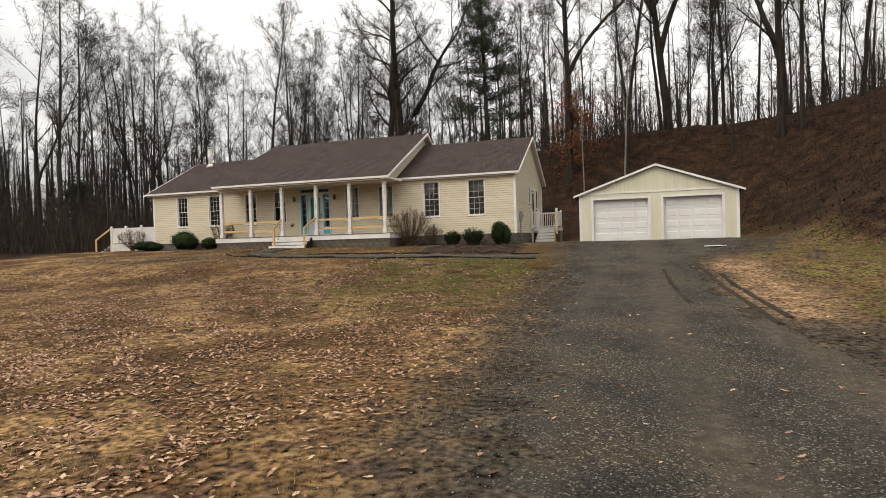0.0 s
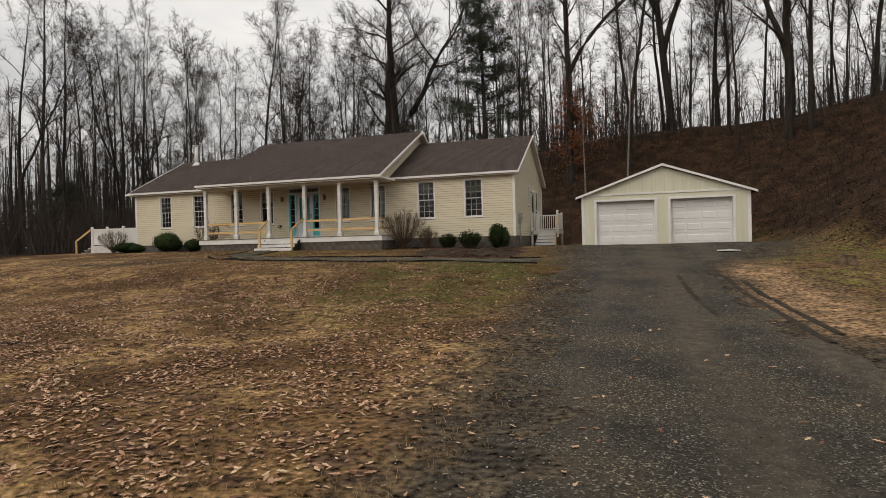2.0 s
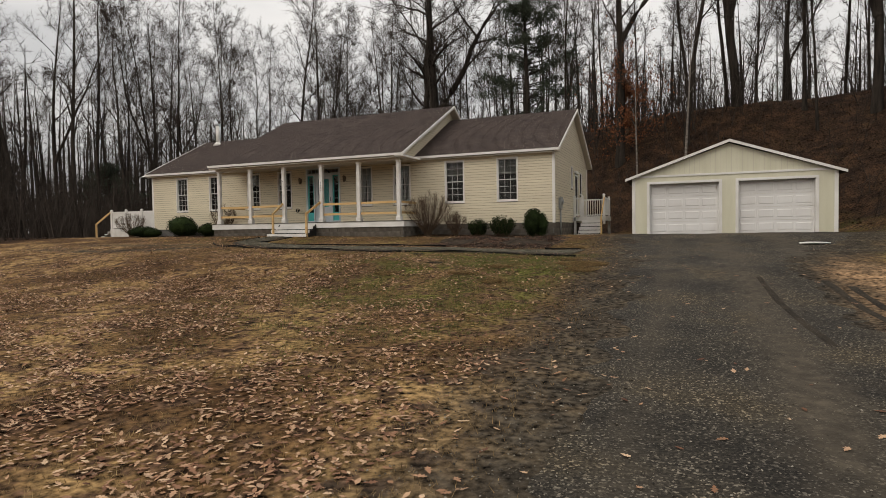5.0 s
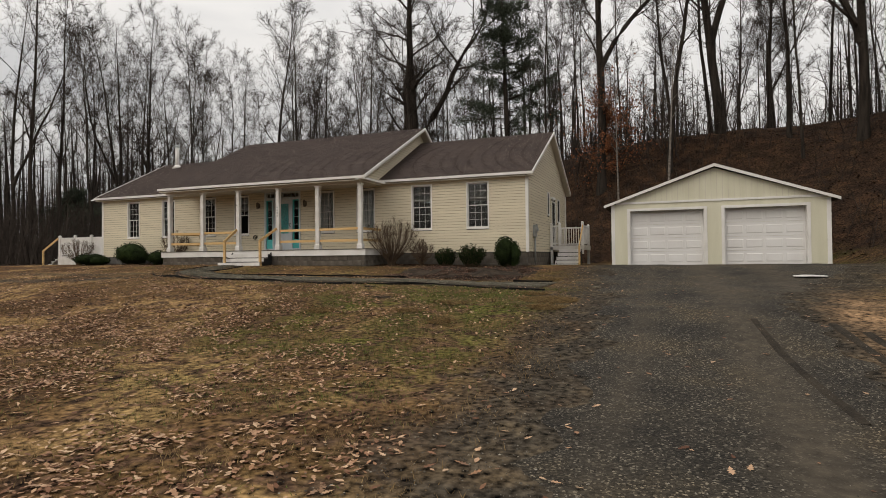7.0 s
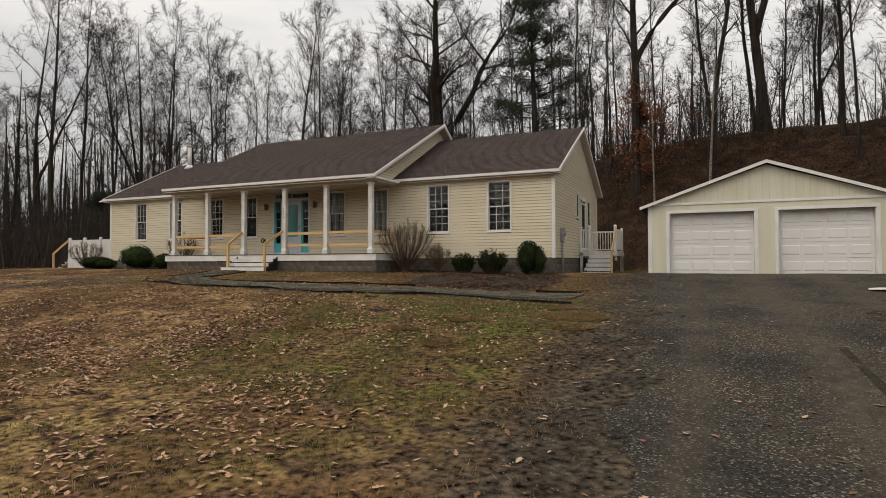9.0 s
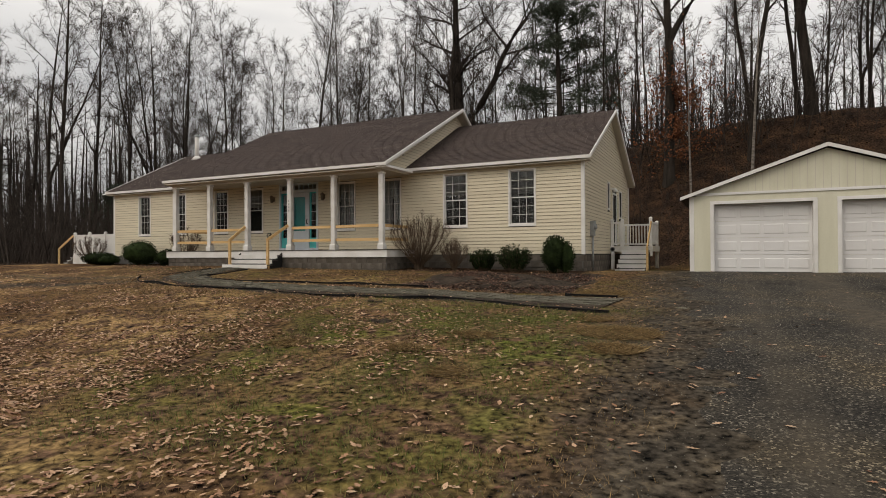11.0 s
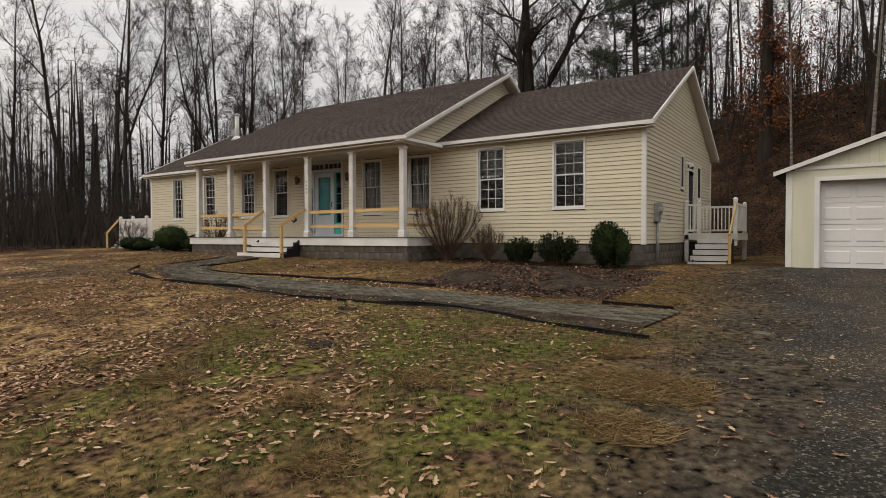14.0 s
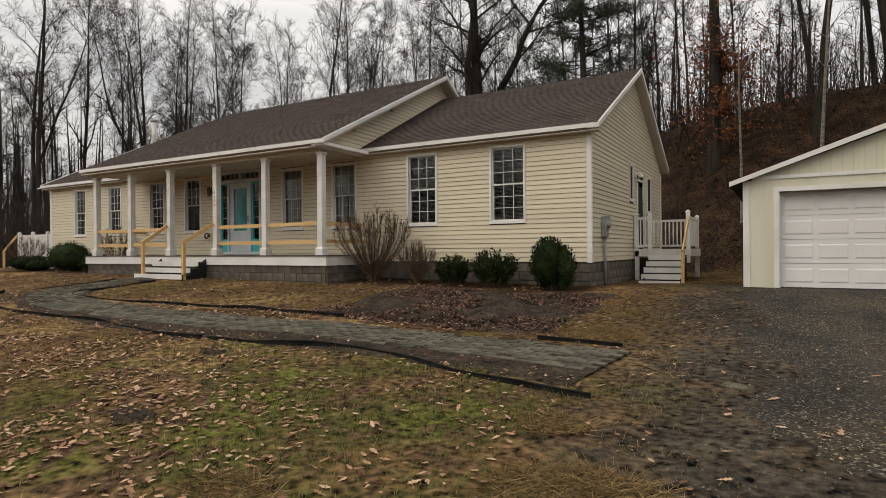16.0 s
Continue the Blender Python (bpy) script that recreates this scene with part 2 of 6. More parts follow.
def glass_mat(name):
    m = bpy.data.materials.new(name)
    m.use_nodes = True
    b = m.node_tree.nodes["Principled BSDF"]
    b.inputs["Base Color"].default_value = (0.85, 0.9, 0.9, 1)
    b.inputs["Transmission Weight"].default_value = 1.0
    b.inputs["Roughness"].default_value = 0.03
    b.inputs["IOR"].default_value = 1.42
    return m


M_GLASS = glass_mat("window_glass")


# ---- mesh helpers ----
def quad_box(bm, x0, x1, y0, y1, z0, z1):
    """An axis-aligned solid added to bm."""
    v = [bm.verts.new((x, y, z)) for z in (z0, z1) for x, y in ((x0, y0), (x1, y0), (x1, y1), (x0, y1))]
    for f in ((3, 2, 1, 0), (4, 5, 6, 7), (0, 1, 5, 4), (1, 2, 6, 5), (2, 3, 7, 6), (3, 0, 4, 7)):
        bm.faces.new([v[i] for i in f])
    return v


def solid(bm, poly, off):
    """A prism: the polygon poly (3D points) swept by the vector off."""
    a = [bm.verts.new(p) for p in poly]
    b = [bm.verts.new(Vector(p) + Vector(off)) for p in poly]
    n = len(a)
    bm.faces.new(a[::-1])
    bm.faces.new(b)
    for i in range(n):
        bm.faces.new((a[i], a[(i + 1) % n], b[(i + 1) % n], b[i]))


def beam(bm, p, q, w, h, up=(0, 0, 1)):
    """A rectangular bar from p to q, w wide and h high."""
    p, q = Vector(p), Vector(q)
    d = (q - p).normalized()
    s = d.cross(Vector(up))
    s = (s if s.length > 1e-4 else Vector((1, 0, 0))).normalized()
    u = s.cross(d)
    poly = [p + s * a * w / 2 + u * c * h / 2 for a, c in ((-1, -1), (1, -1), (1, 1), (-1, 1))]
    solid(bm, poly, q - p)


def tube(bm, pts, radii, sides=6, cap=True):
    """A round tapered tube through the points."""
    rings = []
    ref = Vector((0.31, 0.17, 0.94))
    for i, p in enumerate(pts):
        d = (Vector(pts[min(i + 1, len(pts) - 1)]) - Vector(pts[max(i - 1, 0)])).normalized()
        s = d.cross(ref if abs(d.dot(ref)) < 0.95 else Vector((1, 0, 0))).normalized()
        u = d.cross(s)
        rings.append([bm.verts.new(Vector(p) + (s * math.cos(a) + u * math.sin(a)) * radii[i])
                      for a in (2 * math.pi * k / sides for k in range(sides))])
    for a, b in zip(rings, rings[1:]):
        for k in range(sides):
            bm.faces.new((a[k], a[(k + 1) % sides], b[(k + 1) % sides], b[k]))
    if cap and sides > 2:
        bm.faces.new(rings[0][::-1])
        bm.faces.new(rings[-1])


def part(name, bm, material, parent=None, label="", smooth=False, bevel=0.0):
    """Links bm as ONE mesh object under parent."""
    if bevel:
        bmesh.ops.bevel(bm, geom=list(bm.edges), offset=bevel, segments=1, affect="EDGES")
    bmesh.ops.recalc_face_normals(bm, faces=bm.faces)
    me = bpy.data.meshes.new(name)
    bm.to_mesh(me)
    bm.free()
    me.transform(Matrix.Scale(UNIT, 4))
    me.materials.append(material)
    if smooth:
        me.polygons.foreach_set("use_smooth", [True] * len(me.polygons))
    ob = new(name, me)
    ob.parent = parent
    if label:
        ob["label"] = label
    return ob


def box(name, x0, x1, y0, y1, z0, z1, material, parent=None, label="", bevel=0.0):
    bm = bmesh.new()
    quad_box(bm, x0, x1, y0, y1, z0, z1)
    return part(name, bm, material, parent, label, bevel=bevel)


def thing(name, label, category, group="", at=(0, 0, 0)):
    e = new(name)
    e.empty_display_size = 0.3
    e.location = Vector(at) * UNIT
    return tagged(e, label, category, group)


# ---- lie of the land ----
LAND_Y = [-80, -45, -30, -22, -18, -14, -11, -8, -5, -2, 0, 3, 12, 80]
LAND_Z = [-2.9, -2.4, -2.15, -2.07, -1.87, -1.6, -1.22, -1.06, -0.94, -0.66, -0.55, -0.62, -0.6, -0.6]


def ease(a, b, v):
    t = min(1.0, max(0.0, (v - a) / (b - a)))
    return t * t * (3 - 2 * t)


HILL_FOOT = [(-60, 62), (-26, 34), (-8, 16), (2, 11.2), (8, 11), (11.6, 8), (12.2, -2), (14, -6.5), (22, -13), (60, -24)]


def hill(x, y):
    """Height of the wooded hill above the flat land."""
    best, side = 1e9, 1
    for (ax, ay), (bx, by) in zip(HILL_FOOT, HILL_FOOT[1:]):
        dx, dy = bx - ax, by - ay
        k = min(1, max(0, ((x - ax) * dx + (y - ay) * dy) / (dx * dx + dy * dy)))
        d = math.hypot(x - ax - k * dx, y - ay - k * dy)
        if d < best:
            best, side = d, dx * (y - ay) - dy * (x - ax)
    if side < 0:
        return 0.0
    top = 9.0 * ease(-45, 2, x) + 1.6 * ease(5, 30, x) + 3.0 * ease(20, 60, x)
    run = 12.0 + 4.0 * ease(8, 18, x)
    k = best / run
    return top * (0.75 * min(1, k) + 0.25 * ease(0, 1, k)) + 0.02 * max(0, best - run)


def land(x, y):
    z = float(np.interp(y, LAND_Y, LAND_Z))
    z += 0.026 * min(12, max(0, -x)) * ease(-14, -6, y) * (1 - 0.45 * ease(-4, 0, y))
    h = hill(x, y)
    z += h
    z += (0.03 + 0.25 * min(1, h)) * noise.noise((x * 0.25, y * 0.25, 0.0)) + 0.022 * noise.noise((x * 1.1, y * 1.1, 3.0))
    return z


def drive_left(y):
    return float(np.interp(y, [-80, -26, -20, -14, -10, -7, -4, -1, 2], [4.6, 4.3, 3.65, 3.6, 3.4, 3.1, 2.8, 2.7, 2.9]))


def drive_right(y):
    return float(np.interp(y, [-80, -30, -21, -17, -13, -9, -5, -2, 2], [13, 11.5, 9.0, 8.3, 7.9, 7.9, 9.6, 10.9, 11.0]))


def leaf_mat(name, *cols, rough=0.8):
    """Loose small pieces, each of its own shade out of the given ones."""
    m = bpy.data.materials.new(name)
    m.use_nodes = True
    nt = m.node_tree
    b = nt.nodes["Principled BSDF"]
    b.inputs["Roughness"].default_value, b.inputs["Specular IOR Level"].default_value = rough, 0.15
    g = nt.nodes.new("ShaderNodeNewGeometry")
    r = nt.nodes.new("ShaderNodeValToRGB")
    els = r.color_ramp.elements
    while len(els) < len(cols):
        els.new(0.5)
    for i, (e, c) in enumerate(zip(els, cols)):
        e.position, e.color = i / (len(cols) - 1), (*c, 1)
    nt.links.new(g.outputs["Random Per Island"], r.inputs["Fac"])
    tc = nt.nodes.new("ShaderNodeTexCoord")
    n = nt.nodes.new("ShaderNodeTexNoise")
    n.inputs["Scale"].default_value = 30.0
    nt.links.new(tc.outputs["Object"], n.inputs["Vector"])
    q = nt.nodes.new("ShaderNodeMath")
    q.operation = "MULTIPLY_ADD"
    q.inputs[1].default_value, q.inputs[2].default_value = 0.8, 0.6
    nt.links.new(n.outputs["Fac"], q.inputs[0])
    h = nt.nodes.new("ShaderNodeHueSaturation")
    nt.links.new(r.outputs["Color"], h.inputs["Color"])
    nt.links.new(q.outputs[0], h.inputs["Value"])
    nt.links.new(h.outputs["Color"], b.inputs["Base Color"])
    return m


M_LEAF = leaf_mat("fallen_leaves", (0.07, 0.030, 0.018), (0.26, 0.135, 0.080), (0.50, 0.325, 0.20), (0.09, 0.040, 0.024), (0.37, 0.205, 0.12), (0.56, 0.39, 0.255), (0.12, 0.055, 0.033), (0.31, 0.17, 0.095))
M_WOODLEAF = leaf_mat("woodland_leaves", (0.024, 0.014, 0.009), (0.046, 0.025, 0.014), (0.030, 0.017, 0.010), (0.052, 0.028, 0.016), (0.026, 0.016, 0.010))
M_STRAW = leaf_mat("dead_grass", (0.05, 0.032, 0.014), (0.22, 0.145, 0.062), (0.10, 0.062, 0.026), (0.34, 0.235, 0.11), (0.07, 0.045, 0.02), (0.26, 0.17, 0.078))
M_BLADE = leaf_mat("green_grass", (0.05, 0.07, 0.015), (0.10, 0.11, 0.03), (0.075, 0.115, 0.018), (0.15, 0.12, 0.05))
M_STONE = leaf_mat("gravel_stones", (0.018, 0.016, 0.014), (0.060, 0.052, 0.042), (0.028, 0.025, 0.021), (0.20, 0.178, 0.145), (0.034, 0.030, 0.025), (0.10, 0.086, 0.066), (0.024, 0.021, 0.018), (0.32, 0.29, 0.24))
M_CHIP = leaf_mat("bark_mulch", (0.02, 0.012, 0.010), (0.11, 0.052, 0.036), (0.035, 0.02, 0.014), (0.30, 0.19, 0.13), (0.022, 0.016, 0.013), (0.17, 0.085, 0.055))
M_PAVER = mat("grey_paver", (0.128, 0.117, 0.088), 0.9, 0.8, 4, 60, 0.4, tint=(0.07, 0.064, 0.05), rand=0.32)
M_JOINT = mat("dark_soil", (0.055, 0.041, 0.030), 0.95, 1.6, 4, 22, 0.9, tint=(0.024, 0.019, 0.015), dist=0.02)
M_PLASTIC = mat("black_plastic", (0.018, 0.017, 0.016), 0.75, 0.3, 5, 40, 0.1, spec=0.12)
M_SAND = mat("orange_sand", (0.25, 0.155, 0.085), 0.95, 0.35, 2.2, 30, 0.8, tint=(0.11, 0.08, 0.05), dist=0.03)
M_WOODCUT = mat("weathered_stump", (0.16, 0.11, 0.07), 0.95, 0.3, 5, 40, 0.5, tint=(0.06, 0.045, 0.03))


def sheet(name, xs, ys, material, lift=0.0, keep=None):
    bm = bmesh.new()
    g = [[bm.verts.new((x, y, land(x, y) + lift)) for x in xs] for y in ys]
    for j in range(len(ys) - 1):
        for i in range(len(xs) - 1):
            if keep is None or keep((xs[i] + xs[i + 1]) / 2, (ys[j] + ys[j + 1]) / 2):
                bm.faces.new((g[j][i], g[j][i + 1], g[j + 1][i + 1], g[j + 1][i]))
    bmesh.ops.delete(bm, geom=[v for v in bm.verts if not v.link_faces], context="VERTS")
    return part(name, bm, material, smooth=True)


def steps_of(marks):
    out = []
    for a, b, n in marks:
        out += [a + (b - a) * i / n for i in range(n)]
    return out + [marks[-1][1]]

# ---- ground ----
GX = steps_of([(-900, -120, 10), (-120, -40, 20), (-40, 30, 140), (30, 120, 30), (120, 900, 10)])
GY = steps_of([(-900, -80, 8), (-80, -32, 16), (-32, 24, 112), (24, 120, 48), (120, 900, 10)])
ground = tagged(sheet("ground", GX, GY, M_GROUND), "winter lawn, brown and green, strewn with leaves", "ground", kind="structure")


def woods_share(x, y):
    """1 under the trees, 0 on the lawn."""
    n = 1.6 * noise.noise((x * 0.3, y * 0.3, 7.0)) + 0.6 * noise.noise((x * 1.1, y * 1.1, 9.0))
    w = ease(-0.6, 0.8, hill(x, y) + 0.5 * n - 0.1) if hill(x, y) > 0 else 0.0
    left = ease(-26.5, -31, x + n) * ease(-24, -12, y + n)
    back = ease(9.5, 11.5, y + n)
    bed = ease(-1.9, -1.3, y + 0.3 * n) * (ease(-6.6, -5.8, x) * (1 - ease(0.0, 0.6, x)) + ease(-24.5, -23.6, x) * (1 - ease(-17.2, -16.8, x))) * (y < 1)
    return max(w, left, back, 0.9 * bed, ease(12.5, 16, x + n) * ease(-30, -20, y))


def green_share(x, y):
    if x > 8:
        return 0.75 * ease(9.0, 10.0, x) * ease(-26, -20, y)
    return max(0.35 * ease(-12, -2, y) * ease(-24, -12, x), ease(-21, -10, y) * ease(-6, 1.0, x) * (1 - 0.8 * ease(-7.6, -6.6, y))) * (1 - ease(2.0, 3.6, x))


def dirt_share(x, y):
    """Worn, gravelly soil along the drive."""
    if y > 3 or y < -60:
        return 0.0
    if x < 0:
        return rut_share(x, y)
    a, b = drive_left(y), drive_right(y)
    n = 0.5 * noise.noise((x * 0.6, y * 0.6, 2.0))
    return ease(-1.5, 0.1, x - a + n) * (1 - ease(0.2, 2.2, x - b + n))


LAWN_RUTS = [[(-11.3, -7.0), (-12.8, -8.2), (-16.5, -8.9), (-21.0, -8.2)], [(-12.6, -6.2), (-15.5, -7.0), (-20.0, -6.6)]]


def rut_share(x, y):
    """Two shallow dark wheel marks that cross the lawn beyond the path."""
    if not (-22 < x < -10 and -10 < y < -5):
        return 0.0
    best = 9.0
    for line in LAWN_RUTS:
        for (ax, ay), (bx, by) in zip(line, line[1:]):
            k = min(1, max(0, ((x - ax) * (bx - ax) + (y - ay) * (by - ay)) / ((bx - ax) ** 2 + (by - ay) ** 2)))
            best = min(best, math.hypot(x - ax - k * (bx - ax), y - ay - k * (by - ay)))
    return 0.9 * ease(0.55, 0.1, best + 0.3 * noise.noise((x * 0.9, y * 0.9, 21.0)))


def sand_share(x, y):
    """A strip of bare orange sand beside the drive."""
    u = (y + 13.6) / 5.4
    cx = 8.75 - 0.25 * u
    w = (x - cx) / (0.95 - 0.25 * u)
    n = 0.35 * noise.noise((x * 0.9, y * 0.5, 12.0))
    return 0.85 * ease(1.15, 0.55, math.sqrt(u * u + w * w) + n)


for key, f in (("woods", woods_share), ("green", green_share), ("dirt", dirt_share), ("sand", sand_share)):
    at_ = ground.data.attributes.new(key, "FLOAT", "POINT")
    at_.data.foreach_set("value", [f(v.co.x / UNIT, v.co.y / UNIT) for v in ground.data.vertices])

# heights again as a fast table
HX, HY = np.arange(-40, 30.01, 0.5), np.arange(-32, 24.01, 0.5)
HZ = np.array([[land(x, y) for x in HX] for y in HY])


def lands(x, y):
    """Heights of the land at arrays of places near the house."""
    fx, fy = np.clip((np.asarray(x) + 40) / 0.5, 0, len(HX) - 1.001), np.clip((np.asarray(y) + 32) / 0.5, 0, len(HY) - 1.001)
    i, j = fx.astype(int), fy.astype(int)
    u, v = fx - i, fy - j
    return (HZ[j, i] * (1 - u) + HZ[j, i + 1] * u) * (1 - v) + (HZ[j + 1, i] * (1 - u) + HZ[j + 1, i + 1] * u) * v


def lane_share(x, y):
    """1 in the two smooth, packed wheel lanes of the drive."""
    m = 0.35 * noise.noise((y * 0.13, 0, 4.0)) + 0.012 * (y + 16)
    n = 0.8 + 0.5 * noise.noise((x * 1.3, y * 0.35, 6.0))
    return min(1.0, n * (math.exp(-((x - 6.35 + m) / 0.42) ** 2) + math.exp(-((x - 8.05 + m) / 0.5) ** 2) + 0.5 * math.exp(-((x - 4.75 + m) / 0.25) ** 2)))


def drive_mesh():
    bm = bmesh.new()
    ys = steps_of([(-80, -34, 30), (-34, 1.7, 180)])
    rows = []
    for y in ys:
        a = drive_left(y) + 0.45 * noise.noise((0, y * 0.7, 1)) + 0.3 * noise.noise((0, y * 2.9, 4))
        b = drive_right(y) + 0.4 * noise.noise((5, y * 0.6, 1)) + 0.15 * noise.noise((5, y * 2.5, 4))
        if y > -1.2:
            b = min(b, 11.4)
        row = []
        for i in range(41):
            k = i / 40
            x = a + (b - a) * k
            edge = min(k, 1 - k) * (b - a)
            row.append(bm.verts.new((x, y, land(x, y) + 0.022 * ease(0, 1.1, edge + 0.5 * noise.noise((x * 1.6, y * 1.6, 8.0))) - 0.012)))
        rows.append(row)
    for p, q in zip(rows, rows[1:]):
        for i in range(40):
            bm.faces.new((p[i], p[i + 1], q[i + 1], q[i]))
    ob = part("driveway", bm, M_GRAVEL, smooth=True)
    lane = ob.data.attributes.new("lane", "FLOAT", "POINT")
    lane.data.foreach_set("value", [lane_share(v.co.x / UNIT, v.co.y / UNIT) for v in ob.data.vertices])
    return ob


tagged(drive_mesh(), "dark gravel driveway leading to the garage", "driveway", kind="structure")

# ---- house ----
house = thing("house", "long cream-sided ranch house with brown roof and porch", "house")
X_L, Y_B, Z_TOP = -23.3, 9.0, 3.02
OPENINGS = [(-21.46, -20.6, 0.98, 2.88), (-19.07, -18.2, 0.98, 2.88), (-16.44, -15.58, 0.98, 2.88), (-14.45, -13.57, 0.98, 2.88),
            (-12.68, -10.66, 0.22, 3.0), (-9.75, -8.85, 0.98, 2.88), (-7.72, -6.8, 0.98, 2.88), (-5.06, -4.1, 0.98, 2.9), (-2.57, -1.6, 0.98, 2.9)]


def spans(x0, x1, z0, z1, holes):
    """The stretches of x0..x1 left free by the holes that touch the band z0..z1."""
    cuts = sorted((a, b) for a, b, c, d in holes if c < z1 - 0.001 and d > z0 + 0.001)
    out, x = [], x0
    for a, b in cuts:
        if a > x:
            out.append((x, a))
        x = max(x, b)
    if x < x1:
        out.append((x, x1))
    return out


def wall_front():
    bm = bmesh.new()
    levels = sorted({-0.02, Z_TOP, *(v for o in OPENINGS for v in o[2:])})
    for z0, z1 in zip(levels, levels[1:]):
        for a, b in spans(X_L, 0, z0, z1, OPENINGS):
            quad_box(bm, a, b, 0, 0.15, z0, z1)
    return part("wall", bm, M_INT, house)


wall_front()
RIDGE_Y, RIDGE_Z, EAVE_Y, EAVE_Z = 4.5, 5.62, -0.25, 3.17


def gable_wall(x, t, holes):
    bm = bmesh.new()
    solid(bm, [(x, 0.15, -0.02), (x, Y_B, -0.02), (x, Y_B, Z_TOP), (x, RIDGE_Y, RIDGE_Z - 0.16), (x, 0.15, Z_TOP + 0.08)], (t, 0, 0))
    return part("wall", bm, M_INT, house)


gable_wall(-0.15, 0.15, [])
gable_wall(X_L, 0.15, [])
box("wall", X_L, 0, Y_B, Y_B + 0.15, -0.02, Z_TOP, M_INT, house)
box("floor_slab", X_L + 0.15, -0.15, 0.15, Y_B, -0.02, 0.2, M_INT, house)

COURSE = 0.116


def siding_run(parent, runs, z0, z1, plane, name="siding_board"):
    """One lapped board: runs are stretches along the wall, plane maps (along, out, z) to the world."""
    for a, b in runs:
        bm = bmesh.new()
        # Gap under each board bares the dark wall, standing in for its shadow.
        prof = [(0.0, z0 + 0.008), (0.021, z0 + 0.006), (0.022, z0 + 0.018), (0.006, z1), (0.0, z1)]
        va = [bm.verts.new(plane(a, o, z)) for o, z in prof]
        vb = [bm.verts.new(plane(b, o, z)) for o, z in prof]
        for i in range(5):
            bm.faces.new((va[i], va[(i + 1) % 5], vb[(i + 1) % 5], vb[i]))
        bm.faces.new(va[::-1])
        bm.faces.new(vb)
        part(name, bm, M_SIDING, parent)


def courses(z0, z1):
    n = int(math.ceil((z1 - z0) / COURSE))
    return [(z0 + i * COURSE, min(z1, z0 + (i + 1) * COURSE)) for i in range(n)]


# roofs
def roof_slab(name, x0, x1, y0, z0, y1, z1, t=0.14):
    """A sloping roof deck from the eave (y0, z0) to the ridge (y1, z1), covered in shingle courses."""
    bm = bmesh.new()
    d = Vector((0, y1 - y0, z1 - z0))
    n = Vector((0, -(z1 - z0), y1 - y0)).normalized()
    if n.z < 0:
        n = -n
    solid(bm, [Vector((x0, y0, z0)) - n * 0.01, Vector((x0, y1, z1)) - n * 0.01, Vector((x0, y1, z1)) - n * t, Vector((x0, y0, z0)) - n * t], (x1 - x0, 0, 0))
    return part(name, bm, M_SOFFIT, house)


def shingles(parent, x0, x1, y0, z0, y1, z1, rng, holes=None):
    """Courses of shingle tabs, each tab an island of its own, a few millimetres thick."""
    slope = Vector((0, y1 - y0, z1 - z0))
    length = slope.length
    s = slope.normalized()
    n = Vector((0, -s.z, s.y))
    if n.z < 0:
        n = -n
    verts, faces = [], []
    rows = int(length / 0.142)
    step = length / rows
    for r in range(rows):
        x = x0 - rng.random() * 0.3
        while x < x1:
            w = rng.uniform(0.16, 0.34)
            a, b = max(x0, x), min(x1, x + w - 0.004)
            x += w
            if b - a < 0.02:
                continue
            lift = 0.008 + rng.random() * 0.004
            lo, hi = Vector((0, y0, z0)) + s * (r * step), Vector((0, y0, z0)) + s * ((r + 1) * step + 0.01)
            i = len(verts)
            for xx in (a, b):
                verts += [Vector((xx, lo.y, lo.z)) - n * 0.008, Vector((xx, lo.y, lo.z)) + n * lift, Vector((xx, hi.y, hi.z)) + n * 0.002]
            faces += [(i + 1, i + 4, i + 5, i + 2), (i, i + 3, i + 4, i + 1)]
    me = bpy.data.meshes.new("shingles")
    me.from_pydata([tuple(v * UNIT) for v in verts], [], faces)
    me.materials.append(M_SHINGLE)
    ob = new("shingles", me)
    ob.parent = parent
    return tagged(ob, kind="stuff")


rng = random.Random(4)
W_X0, W_X1 = X_L - 0.25, 0.25
M_X0, M_X1 = -17.05, -6.14
M_EY, M_EZ, M_RY, M_RZ = -2.16, 3.14, 4.15, 6.30
M_BY, M_BZ = 9.3, 3.25
for x0, x1 in ((W_X0, M_X0 + 0.3), (M_X1 - 0.35, W_X1)):
    r = roof_slab("roof", x0, x1, EAVE_Y, EAVE_Z, RIDGE_Y, RIDGE_Z)
    shingles(r, x0, x1, EAVE_Y - 0.02, EAVE_Z, RIDGE_Y, RIDGE_Z, rng)
    r = roof_slab("roof", x0, x1, Y_B + 0.25, EAVE_Z, RIDGE_Y, RIDGE_Z)
    shingles(r, x0, x1, Y_B + 0.27, EAVE_Z, RIDGE_Y, RIDGE_Z, rng)
r = roof_slab("roof", M_X0, M_X1, M_EY, M_EZ, M_RY, M_RZ)
shingles(r, M_X0, M_X1, M_EY - 0.02, M_EZ, M_RY, M_RZ, rng)
r = roof_slab("roof", M_X0, M_X1, M_BY, M_BZ, M_RY, M_RZ)
shingles(r, M_X0, M_X1, M_BY + 0.02, M_BZ, M_RY, M_RZ, rng)

# ---- garage ----
garage = thing("garage", "cream two-door garage with white trim and gable", "garage")
G_X0, G_X1, G_Y, G_Z0, G_EZ, G_AZ, G_AX = 3.05, 10.67, 1.78, -0.66, 1.84, 3.14, 6.86
G_D = 7.6
DOORS = [(3.756, 6.496), (7.196, 9.936)]
D_TOP = 1.57


